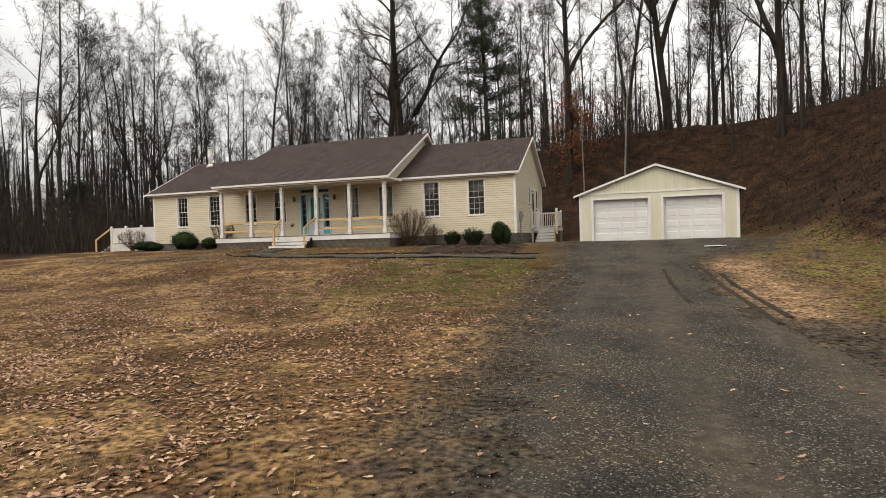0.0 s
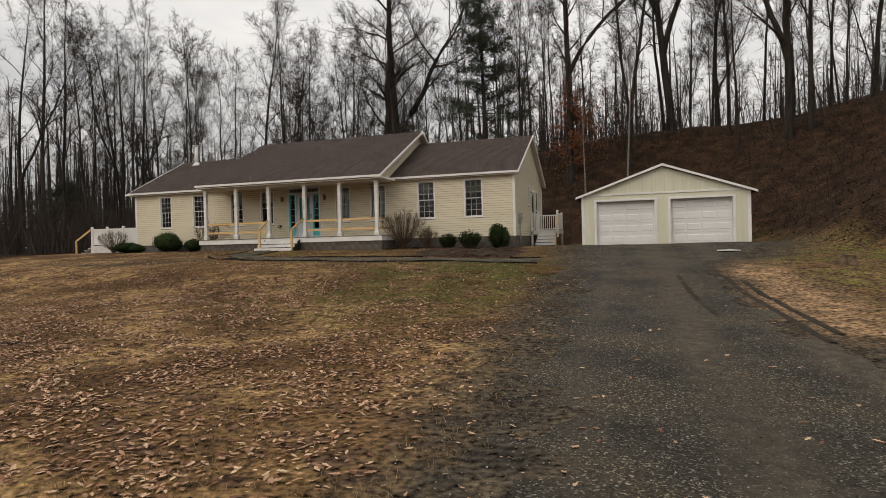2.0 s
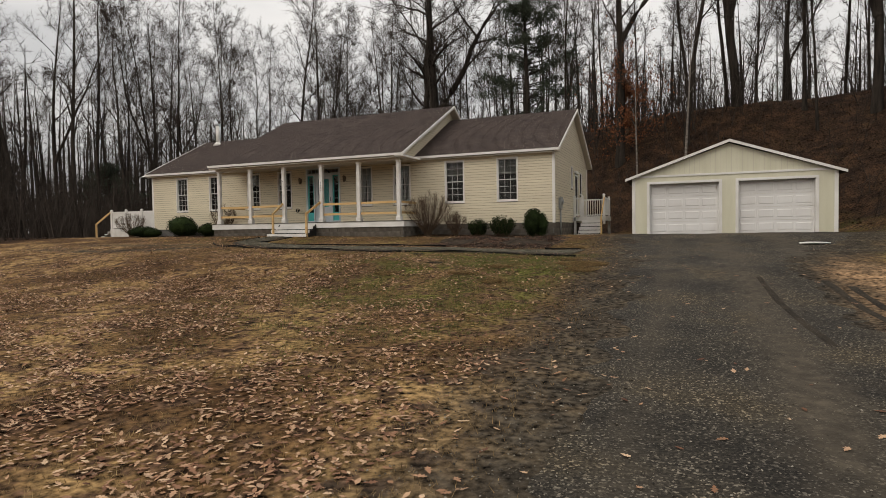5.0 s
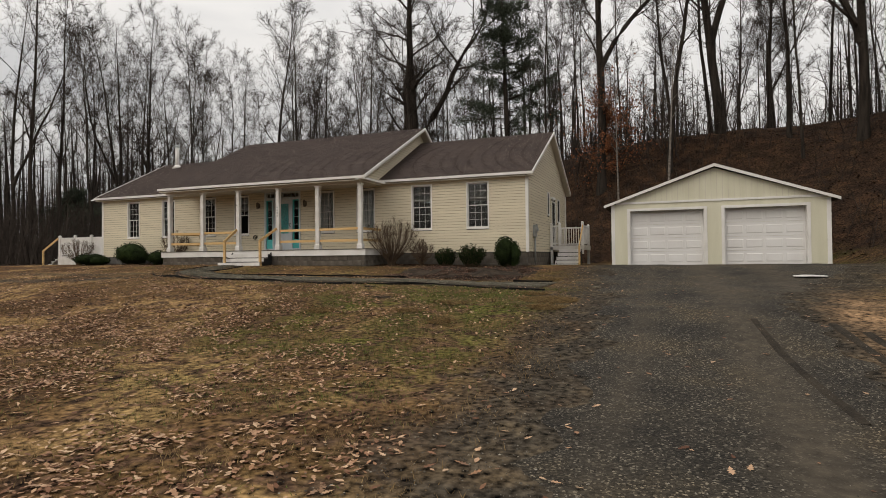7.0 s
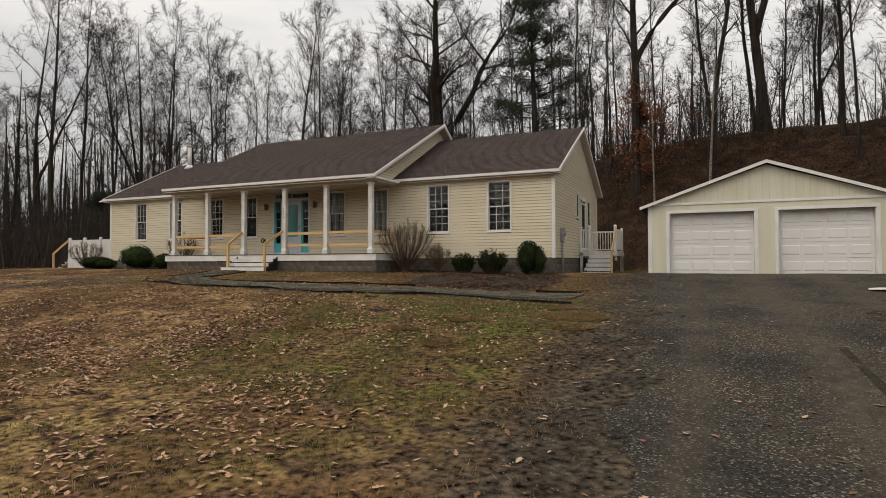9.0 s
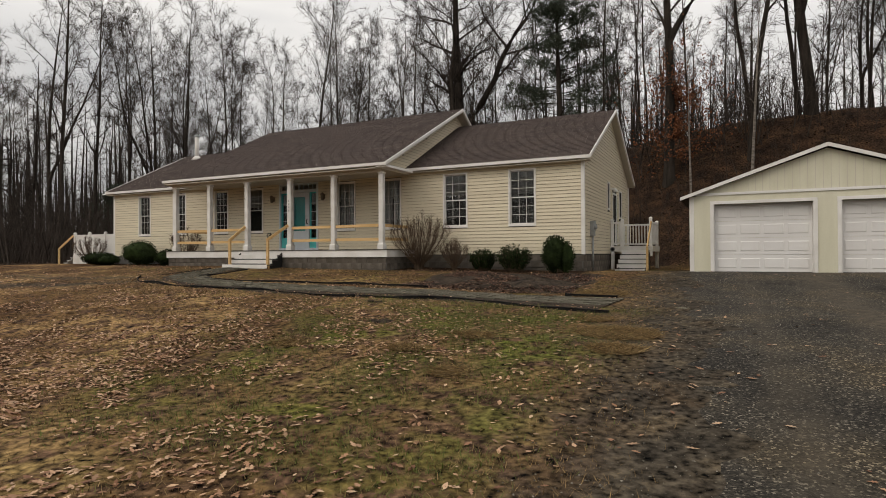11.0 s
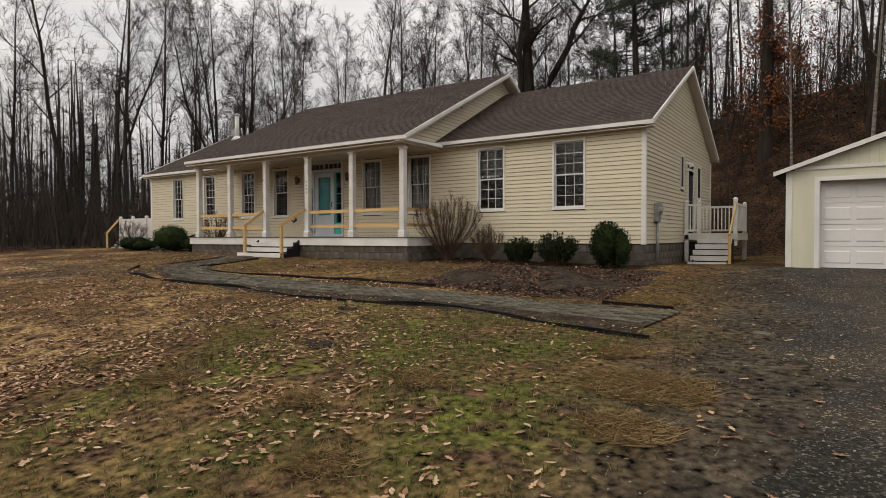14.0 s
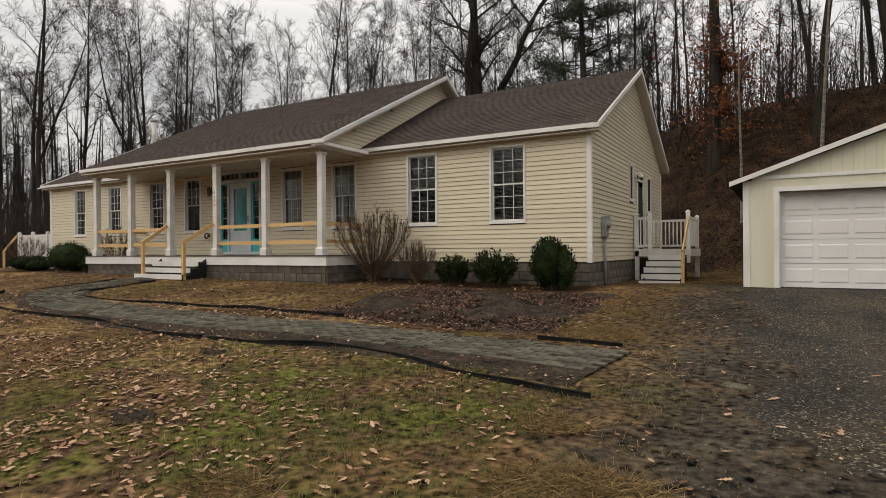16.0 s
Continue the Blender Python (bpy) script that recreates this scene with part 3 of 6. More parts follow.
def garage_shell():
    bm = bmesh.new()
    for a, b in spans(G_X0, G_X1, G_Z0, D_TOP, [(a, b, G_Z0, D_TOP) for a, b in DOORS]):
        box("wall", a, b, G_Y, G_Y + 0.12, G_Z0, D_TOP, M_GSIDING, garage)
    solid(bm, [(G_X0, G_Y, D_TOP), (G_X1, G_Y, D_TOP), (G_X1, G_Y, G_EZ), (G_AX, G_Y, G_AZ), (G_X0, G_Y, G_EZ)], (0, 0.12, 0))
    part("wall", bm, M_GSIDING, garage)
    box("wall", G_X0, G_X0 + 0.12, G_Y + 0.12, G_Y + G_D, G_Z0, G_EZ, M_GSIDING, garage)
    box("wall", G_X1 - 0.12, G_X1, G_Y + 0.12, G_Y + G_D, G_Z0, G_EZ, M_GSIDING, garage)
    bm = bmesh.new()
    y = G_Y + G_D
    solid(bm, [(G_X0, y, G_Z0), (G_X1, y, G_Z0), (G_X1, y, G_EZ), (G_AX, y, G_AZ), (G_X0, y, G_EZ)], (0, 0.12, 0))
    part("wall", bm, M_GSIDING, garage)
    box("floor_slab", G_X0, G_X1, G_Y + 0.02, y, G_Z0 - 0.3, G_Z0 + 0.05, M_MORTAR, garage)
    for sx in (-1, 1):
        xe = G_X0 - 0.28 if sx < 0 else G_X1 + 0.28
        k = (G_AZ + 0.06 - G_EZ) / abs(G_AX - (G_X0 if sx < 0 else G_X1))
        ze = G_AZ + 0.06 - k * abs(xe - G_AX)
        bm = bmesh.new()
        solid(bm, [(xe, G_Y - 0.17, ze), (G_AX, G_Y - 0.17, G_AZ + 0.06), (G_AX, G_Y - 0.17, G_AZ + 0.15), (xe, G_Y - 0.17, ze + 0.09)], (0, G_D + 0.45, 0))
        part("roof", bm, M_SHINGLE, garage)
        bm = bmesh.new()
        solid(bm, [(xe, G_Y - 0.2, ze - 0.02), (G_AX, G_Y - 0.2, G_AZ + 0.03), (G_AX, G_Y - 0.2, G_AZ + 0.145), (xe, G_Y - 0.2, ze + 0.085)], (0, 0.03, 0))
        part("rake_board", bm, M_WHITE, garage)


garage_shell()


# ---- house front: siding, trim, windows ----
def front(a, o, z):
    return (a, -o, z)


def side(a, o, z):
    return (o, a, z)


def mbox(bm, plane, a0, a1, o0, o1, z0, z1):
    """A solid in wall coordinates: along, outward, up."""
    v = [bm.verts.new(plane(a, o, z)) for z in (z0, z1) for a, o in ((a0, o0), (a1, o0), (a1, o1), (a0, o1))]
    for f in ((3, 2, 1, 0), (4, 5, 6, 7), (0, 1, 5, 4), (1, 2, 6, 5), (2, 3, 7, 6), (3, 0, 4, 7)):
        bm.faces.new([v[i] for i in f])


def ring(bm, plane, a0, a1, z0, z1, w, o0, o1):
    """A rectangular frame of width w inside a0..a1, z0..z1."""
    mbox(bm, plane, a0, a1, o0, o1, z0, z0 + w)
    mbox(bm, plane, a0, a1, o0, o1, z1 - w, z1)
    mbox(bm, plane, a0, a0 + w, o0, o1, z0 + w, z1 - w)
    mbox(bm, plane, a1 - w, a1, o0, o1, z0 + w, z1 - w)


M_FRAME = M_WHITE
# Slat colour lowered to include the shade inside the window.
M_BLIND = mat("shaded_blind_slats", (0.15, 0.145, 0.135), 0.6, 0.05, 3, 30, 0)
M_CURTAIN = mat("sheer_curtain", (0.62, 0.62, 0.60), 0.8, 0.08, 3, 30, 0.05)


def make_window(parent, plane, a0, a1, z0, z1, inside="", cols=3, grid_low=True):
    bm = bmesh.new()
    ring(bm, plane, a0, a1, z0, z1, 0.052, -0.1, 0.035)
    win = part("window", bm, M_FRAME, parent)
    mbox_sill = bmesh.new()
    mbox(mbox_sill, plane, a0 - 0.01, a1 + 0.01, 0.0, 0.045, z0 - 0.025, z0 - 0.001)
    part("window_sill", mbox_sill, M_FRAME, win)
    a0, a1, z0, z1 = a0 + 0.053, a1 - 0.053, z0 + 0.053, z1 - 0.053
    zm = (z0 + z1) / 2
    for k, (lo, hi, o) in enumerate(((zm - 0.02, z1, -0.03), (z0, zm + 0.02, -0.062))):
        bm = bmesh.new()
        ring(bm, plane, a0, a1, lo, hi, 0.03, o - 0.03, o)
        sash = part("sash", bm, M_FRAME, win)
        bm = bmesh.new()
        mbox(bm, plane, a0 + 0.025, a1 - 0.025, o - 0.018, o - 0.013, lo + 0.025, hi - 0.025)
        g = part("pane", bm, M_GLASS, sash)
        g.visible_shadow = False
        if k == 1 and not grid_low:
            continue
        for i in range(1, cols):
            a = a0 + 0.04 + (a1 - a0 - 0.08) * i / cols
            bm = bmesh.new()
            mbox(bm, plane, a - 0.007, a + 0.007, o - 0.012, o - 0.004, lo + 0.028, hi - 0.028)
            part("muntin", bm, M_FRAME, sash)
        for i in range(1, 3):
            z = lo + 0.04 + (hi - lo - 0.08) * i / 3
            bm = bmesh.new()
            mbox(bm, plane, a0 + 0.028, a1 - 0.028, o - 0.012, o - 0.0045, z - 0.007, z + 0.007)
            part("muntin", bm, M_FRAME, sash)
    if inside == "blind":
        bm = bmesh.new()
        z = z0 + 0.03
        while z < z1 - 0.03:
            mbox(bm, plane, a0 + 0.01, a1 - 0.01, -0.165, -0.145, z, z + 0.006)
            z += 0.034
        tagged(part("blind", bm, M_BLIND, win, "half-open slatted blind"), kind="stuff")
    elif inside == "curtain":
        for lo, hi in ((a0, (a0 + a1) / 2 - 0.02), ((a0 + a1) / 2 + 0.02, a1)):
            bm = bmesh.new()
            rows = []
            for i in range(25):
                a = lo + (hi - lo) * i / 24
                o = -0.19 + 0.02 * math.sin(i * 1.3)
                rows.append([bm.verts.new(plane(a + 0.015 * math.sin(i * 1.3) * (z == z0), o, z)) for z in (z0, z1)])
            for p, q in zip(rows, rows[1:]):
                bm.faces.new((p[0], q[0], q[1], p[1]))
            bmesh.ops.solidify(bm, geom=bm.faces[:], thickness=0.004)
            part("curtain", bm, M_CURTAIN, win, "white sheer curtain")
    return win


INSIDE = ["", "", "", "", None, "curtain", "curtain", "blind", "blind"]
for (a, b, c, d), ins in zip(OPENINGS, INSIDE):
    if ins is not None:
        make_window(house, front, a, b, c, d, ins, 3 if b - a > 0.87 else 3, not (-14.6 < a < -14.3))

front_wall = tagged(new("front_siding"), "cream lapped vinyl siding")
front_wall.parent = house
for z0, z1 in courses(0.0, Z_TOP):
    runs = spans(X_L + 0.09, -0.09, z0, z1, OPENINGS)
    siding_run(front_wall, runs, z0, z1, front)

SIDE_HOLES = [(3.95, 4.45, 1.72, 2.78), (5.0, 5.95, 0.34, 2.45), (6.5, 7.2, 1.5, 2.66)]


def rake_reach(z):
    """How far the gable wall reaches along y at height z."""
    if z <= EAVE_Z - 0.15:
        return 0.0, Y_B
    k = (z - (EAVE_Z - 0.17)) / (RIDGE_Z - EAVE_Z) * (RIDGE_Y - EAVE_Y)
    return max(0.0, EAVE_Y + k), min(Y_B, Y_B + 0.25 - k)


side_wall = tagged(new("gable_siding"), "cream lapped vinyl siding")
side_wall.parent = house
for z0, z1 in courses(0.0, RIDGE_Z - 0.2):
    lo, hi = rake_reach((z0 + z1) / 2)
    lo, hi = max(lo, 0.09 if z0 < 3 else 0), min(hi, Y_B - 0.05)
    if hi - lo > 0.05:
        siding_run(side_wall, spans(lo, hi, z0, z1, SIDE_HOLES), z0, z1, side)
make_window(house, side, *SIDE_HOLES[0], cols=2)
make_window(house, side, *SIDE_HOLES[2], cols=2)

# the raised gable over the porch, beside the wing roof
M_SL, W_SL = (M_RZ - M_EZ) / (M_RY - M_EY), (RIDGE_Z - EAVE_Z) / (RIDGE_Y - EAVE_Y)
GX_P = -6.5
up_wall = tagged(new("upper_gable_siding"), "cream lapped siding below the raised rake")
up_wall.parent = house
for z0, z1 in courses(3.06, M_RZ - 0.2):
    zm = (z0 + z1) / 2
    lo = M_EY + (zm + 0.13 - M_EZ) / M_SL
    hi = EAVE_Y + (zm - EAVE_Z + 0.02) / W_SL if zm > EAVE_Z else -0.05
    if zm > RIDGE_Z:
        hi = M_BY - (zm + 0.13 - M_BZ) / ((M_RZ - M_BZ) / (M_BY - M_RY))
    if hi - lo > 0.03:
        siding_run(up_wall, [(max(lo, -2.02), hi)], z0, z1, lambda a, o, z: (GX_P + o, a, z))
for gx in (GX_P - 0.1, M_X0 + 0.35):
    bm = bmesh.new()
    solid(bm, [(gx, -2.02, 3.05), (gx, 0.1, 3.05), (gx, RIDGE_Y, RIDGE_Z - 0.1), (gx, M_BY - 0.4, M_BZ), (gx, M_RY, M_RZ - 0.17), (gx, -2.02, 3.08)], (0.1, 0, 0))
    part("gable_wall", bm, M_INT, house)
for y, z in ((-0.6, 3.72), (1.2, 4.62)):
    fl = thing("floodlight", "small beige floodlight on the raised gable", "floodlight", "gable floodlights", (GX_P + 0.02, y, z))
    bm = bmesh.new()
    quad_box(bm, 0, 0.03, -0.05, 0.05, -0.05, 0.05)
    part("base", bm, M_SOFFIT, fl)
    bm = bmesh.new()
    tube(bm, [(0.03, 0, 0), (0.09, -0.02, -0.02), (0.1, -0.04, -0.04), (0.16, -0.08, -0.09), (0.19, -0.1, -0.11)], [0.018, 0.018, 0.04, 0.055, 0.058], 10)
    part("lamp_head", bm, M_SOFFIT, fl, smooth=True)


# fascia, rake boards, soffits, corner boards
def bar(name, p, q, w, h, material, parent=house, up=(0, 0, 1), label=""):
    bm = bmesh.new()
    beam(bm, p, q, w, h, up)
    return part(name, bm, material, parent, label)


for x0, x1 in ((W_X0, M_X0 + 0.33), (M_X1 - 0.36, W_X1)):
    box("fascia", x0, x1, EAVE_Y - 0.045, EAVE_Y - 0.005, EAVE_Z - 0.105, EAVE_Z - 0.005, M_WHITE, house)
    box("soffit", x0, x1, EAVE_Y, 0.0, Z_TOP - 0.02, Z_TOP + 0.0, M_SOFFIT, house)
box("fascia", M_X0, M_X1, M_EY - 0.045, M_EY - 0.005, M_EZ - 0.105, M_EZ - 0.005, M_WHITE, house)
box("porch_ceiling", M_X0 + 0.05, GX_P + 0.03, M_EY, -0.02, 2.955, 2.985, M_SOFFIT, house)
# Beam takes the darker soffit beige, putting under-eave shade in its colour.
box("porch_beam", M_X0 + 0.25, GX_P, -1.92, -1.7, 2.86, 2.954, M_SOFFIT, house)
box("return_board", GX_P - 0.06, GX_P + 0.04, M_EY, -0.02, 2.96, 3.075, M_WHITE, house)
box("return_board", GX_P + 0.041, M_X1, M_EY, EAVE_Y - 0.05, 2.985, 3.07, M_WHITE, house)


def rake(x, ey, ez, ry, rz, w=0.11):
    bm = bmesh.new()
    solid(bm, [(x, ey, ez - w), (x, ry, rz - w), (x, ry, rz + 0.012), (x, ey, ez + 0.012)], (0.035, 0, 0))
    part("rake_board", bm, M_WHITE, house)
    bm = bmesh.new()
    solid(bm, [(x - 0.25, ey, ez - w - 0.012), (x - 0.25, ry, rz - w - 0.012), (x - 0.25, ry, rz - w), (x - 0.25, ey, ez - w)], (0.25, 0, 0))
    part("rake_soffit", bm, M_WHITE2, house)


rake(W_X1, EAVE_Y - 0.04, EAVE_Z, RIDGE_Y, RIDGE_Z)
rake(W_X1, Y_B + 0.29, EAVE_Z, RIDGE_Y, RIDGE_Z)
rake(M_X1, M_EY - 0.04, M_EZ, M_RY, M_RZ)
rake(M_X1, M_BY + 0.04, M_BZ, M_RY, M_RZ)
rake(W_X0 - 0.03, EAVE_Y - 0.04, EAVE_Z, RIDGE_Y, RIDGE_Z)
box("corner_board", -0.09, 0.022, -0.022, 0.0, -0.01, Z_TOP, M_WHITE, house)
box("corner_board", 0.0, 0.022, 0.0, 0.09, -0.01, Z_TOP, M_WHITE, house)
box("corner_board", X_L - 0.022, X_L + 0.09, -0.022, 0.0, -0.01, Z_TOP, M_WHITE, house)
box("corner_board", 0.0, 0.022, Y_B - 0.05, Y_B + 0.17, -0.01, Z_TOP, M_WHITE, house)


# foundation of concrete blocks
def blocks(parent, plane, a0, a1, z0, z1, rows, bw=0.43):
    h = (z1 - z0) / rows
    shared = {}
    for r in range(rows):
        a = a0 - (bw / 2 if r % 2 else 0)
        while a < a1:
            lo, hi = max(a, a0), min(a + bw, a1)
            a += bw
            w = hi - lo - 0.012
            if w < 0.05:
                continue
            key = round(w, 2)
            if key not in shared:
                bm = bmesh.new()
                mbox(bm, plane, 0, key, 0, 0.025, 0, h - 0.012)
                bmesh.ops.bevel(bm, geom=bm.edges[:], offset=0.006, segments=1, affect="EDGES")
                ob = part("block", bm, M_BLOCK, parent)
                shared[key] = ob.data
            else:
                ob = new("block", shared[key])
                ob.parent = parent
            ob.location = (Vector(plane(lo, 0.0, z0 + r * h)) - Vector(plane(0, 0, 0))) * UNIT


found = box("foundation", X_L + 0.03, -0.03, 0.03, Y_B - 0.03, -0.95, -0.021, M_MORTAR, house)
blocks(found, lambda a, o, z: (a, 0.03 - o, z), -6.3, -0.03, -0.66, -0.02, 3)
blocks(found, lambda a, o, z: (-0.03 + o, a, z), 0.0, Y_B - 0.05, -0.66, -0.02, 3)

# ---- porch ----
porch = thing("porch", "covered front porch with white posts and lumber rails", "porch", at=(0, 0, 0))
P_X0, P_X1, P_Y, P_Z = -16.98, -6.2, -2.04, 0.2
pf = box("porch_base", P_X0 + 0.05, P_X1 - 0.05, P_Y + 0.08, 0.0, -0.9, -0.06, M_MORTAR, porch)
blocks(pf, lambda a, o, z: (a, P_Y + 0.08 - o, z), P_X0 + 0.05, P_X1 - 0.05, -0.7, -0.06, 3)
blocks(pf, lambda a, o, z: (P_X1 - 0.05 + o, a, z), P_Y + 0.1, -0.02, -0.7, -0.06, 3)
for i in range(14):
    y0 = P_Y - 0.02 + i * (2.0 / 14)
    box("deck_board", P_X0 - 0.02, P_X1 + 0.02, y0, y0 + 2.0 / 14 - 0.008, P_Z - 0.03, P_Z, M_DECK, porch)
box("fascia_board", P_X0, P_X1, P_Y, P_Y + 0.03, -0.07, P_Z - 0.032, M_WHITE, porch)
box("fascia_board", P_X1 - 0.03, P_X1, P_Y + 0.032, -0.03, -0.07, P_Z - 0.032, M_WHITE2, porch)
POSTS = [-16.66, -14.70, -12.68, -10.55, -8.55, -6.53]


def porch_post(x):
    post = new("post")
    post.parent = porch
    y = -1.81
    bm = bmesh.new()
    quad_box(bm, x - 0.085, x + 0.085, y - 0.085, y + 0.085, P_Z + 0.2, 2.8)
    part("shaft", bm, M_WHITE2, post, bevel=0.008)
    bm = bmesh.new()
    quad_box(bm, x - 0.115, x + 0.115, y - 0.115, y + 0.115, P_Z, P_Z + 0.17)
    top = quad_box(bm, x - 0.115, x + 0.115, y - 0.115, y + 0.115, P_Z + 0.17, P_Z + 0.21)
    for v in top[4:]:
        v.co.x, v.co.y = x + (v.co.x - x) * 0.75, y + (v.co.y - y) * 0.75
    part("plinth", bm, M_WHITE2, post)
    bm = bmesh.new()
    quad_box(bm, x - 0.11, x + 0.11, y - 0.11, y + 0.11, 2.8, 2.865)
    part("cap", bm, M_WHITE, post, bevel=0.008)


for x in POSTS:
    porch_post(x)
for i, j in ((0, 1), (1, 2), (3, 4), (4, 5)):
    for z in (1.02, 0.55):
        bar("rail", (POSTS[i] + 0.088, -1.81, z), (POSTS[j] - 0.088, -1.81, z + rng.uniform(-0.015, 0.015)), 0.045, 0.1, M_LUMBER, porch)
for z in (1.03, 0.56):
    bar("rail", (POSTS[5], -1.72, z), (POSTS[5], -0.02, z), 0.045, 0.1, M_LUMBER, porch)
    bar("rail", (POSTS[0], -1.72, z), (POSTS[0], -0.02, z), 0.045, 0.1, M_LUMBER, porch)
for i in range(4):
    box("house_number", POSTS[3] - 0.022, POSTS[3] + 0.022, -1.902, -1.896, 2.0 - i * 0.12, 2.07 - i * 0.12, M_GREYM, porch)
nb = thing("hook", "small dark hook screwed to a porch post", "hook", at=(POSTS[2], -1.9, 2.2))
bm = bmesh.new()
tube(bm, [(0, 0, 0), (0, -0.05, -0.01), (0, -0.07, 0.02), (0, -0.05, 0.04)], [0.008] * 4, 6)
part("hook_wire", bm, M_DARK, nb)

# front steps
stairs = thing("front_steps", "white wooden porch steps with lumber handrails", "steps")
S_X0, S_X1 = -12.86, -10.72
for i in range(3):
    z = P_Z - (i + 1) * 0.175
    y1 = P_Y - i * 0.27
    box("tread", S_X0, S_X1, y1 - 0.275, y1, z - 0.035, z - 0.008, M_DECK, stairs, bevel=0.005)
    box("riser", S_X0 + 0.01 - 0.03 * i, S_X1 - 0.01, y1 - 0.295, y1 - 0.276, z - 0.142, z, M_WHITE, stairs)
    # Dark board behind each riser paints the shade of the open gap.
    box("gap_shade_board", S_X0 + 0.05, S_X1 - 0.05, y1 - 0.2, y1 - 0.18, z - 0.175, z - 0.036, M_DARK, stairs)
# Stringers blackened too, as the shade beneath the treads.
for x in (S_X0 + 0.02, S_X1 - 0.06):
    bm = bmesh.new()
    solid(bm, [(x, P_Y, 0.1), (x, P_Y, -0.55), (x, P_Y - 0.8, -0.62), (x, P_Y - 0.8, -0.45)], (0.04, 0, 0))
    part("stringer", bm, M_DARK, stairs)
for xs, xp in ((S_X0 + 0.22, POSTS[2]), (S_X1 - 0.06, POSTS[3])):
    bar("newel", (xs, P_Y - 0.72, -0.6), (xs, P_Y - 0.72, 0.58), 0.085, 0.085, M_LUMBER, stairs, (0, 1, 0))
    bar("handrail", (xs, P_Y - 0.76, 0.56), (xp - 0.02, -1.92, 1.12), 0.045, 0.1, M_LUMBER, stairs)

# ---- front door with sidelights and transom ----
DX0, DX1, DZ0, DZ1 = -12.68, -10.66, 0.22, 3.0
door = thing("front_door", "teal front door with sidelights and transom, closed", "door", at=(0, 0, 0))
bm = bmesh.new()
ring(bm, front, DX0, DX1, DZ0, DZ1, 0.08, -0.12, 0.04)
mbox(bm, front, DX0 + 0.08, DX1 - 0.08, -0.12, 0.03, 2.58, 2.66)
fr = part("door_frame", bm, M_PALE, door)
for a in (DX0 + 0.46, DX1 - 0.52):
    bm = bmesh.new()
    mbox(bm, front, a, a + 0.06, -0.12, 0.03, DZ0 + 0.08, 2.58)
    part("mullion", bm, M_PALE, door)
TR = [DX0 + 0.08 + i * (DX1 - DX0 - 0.16) / 2 for i in range(3)]
for a, b in zip(TR, TR[1:]):
    bm = bmesh.new()
    ring(bm, front, a + 0.004, b - 0.004, 2.662, 2.918, 0.035, -0.08, 0.0)
    for i in range(1, 4):
        aa = a + (b - a) * i / 4
        mbox(bm, front, aa - 0.008, aa + 0.008, -0.05, -0.02, 2.695, 2.885)
    t = part("transom", bm, M_PALE, door)
    bm = bmesh.new()
    mbox(bm, front, a + 0.03, b - 0.03, -0.06, -0.055, 2.69, 2.89)
    part("pane", bm, M_GLASS, t).visible_shadow = False
for a, b in ((DX0 + 0.084, DX0 + 0.456), (DX1 - 0.456, DX1 - 0.084)):
    bm = bmesh.new()
    ring(bm, front, a, b, 0.304, 2.576, 0.055, -0.09, -0.02)
    mbox(bm, front, a + 0.055, b - 0.055, -0.09, -0.02, 0.359, 0.72)
    s = part("sidelight", bm, M_TEAL, door)
    bm = bmesh.new()
    mbox(bm, front, a + 0.05, b - 0.05, -0.06, -0.055, 0.71, 2.53)
    part("pane", bm, M_GLASS, s).visible_shadow = False
    for i in range(1, 5):
        z = 0.72 + i * 1.76 / 5
        bm = bmesh.new()
        mbox(bm, front, a + 0.055, b - 0.055, -0.05, -0.04, z - 0.01, z + 0.01)
        part("muntin", bm, M_PALE, s)
LA, LB = DX0 + 0.525, DX1 - 0.525
bm = bmesh.new()
ring(bm, front, LA, LB, 0.304, 2.572, 0.17, -0.1, -0.03)
mbox(bm, front, LA + 0.17, LB - 0.17, -0.1, -0.03, 0.474, 1.0)
leaf = part("storm_door", bm, M_PALE, door, "pale blue storm door")
bm = bmesh.new()
mbox(bm, front, LA + 0.12, LB - 0.12, -0.16, -0.12, 0.42, 2.47)
inner = part("inner_door", bm, M_TEAL, door, "teal inner door")
bm = bmesh.new()
ring(bm, front, LA + 0.24, LB - 0.24, 1.45, 2.35, 0.04, -0.121, -0.105)
part("moulding", bm, M_TEAL, inner)
bm = bmesh.new()
mbox(bm, front, LA + 0.16, LB - 0.16, -0.065, -0.06, 0.99, 2.41)
part("pane", bm, M_GLASS, leaf).visible_shadow = False
bm = bmesh.new()
tube(bm, [(LB - 0.06, 0.03, 1.3), (LB - 0.06, -0.03, 1.3), (LB - 0.06, -0.035, 1.45), (LB - 0.06, 0.03, 1.47)], [0.014] * 4, 8)
part("door_handle", bm, M_DARK, leaf, "dark pull handle")
box("threshold", DX0, DX1, -0.06, 0.1, 0.2, 0.222, M_GREYM, door)


M_BRONZE = mat("aged_bronze", (0.16, 0.12, 0.085), 0.6, 0.15, 8, 60, 0.1, metal=0.2)


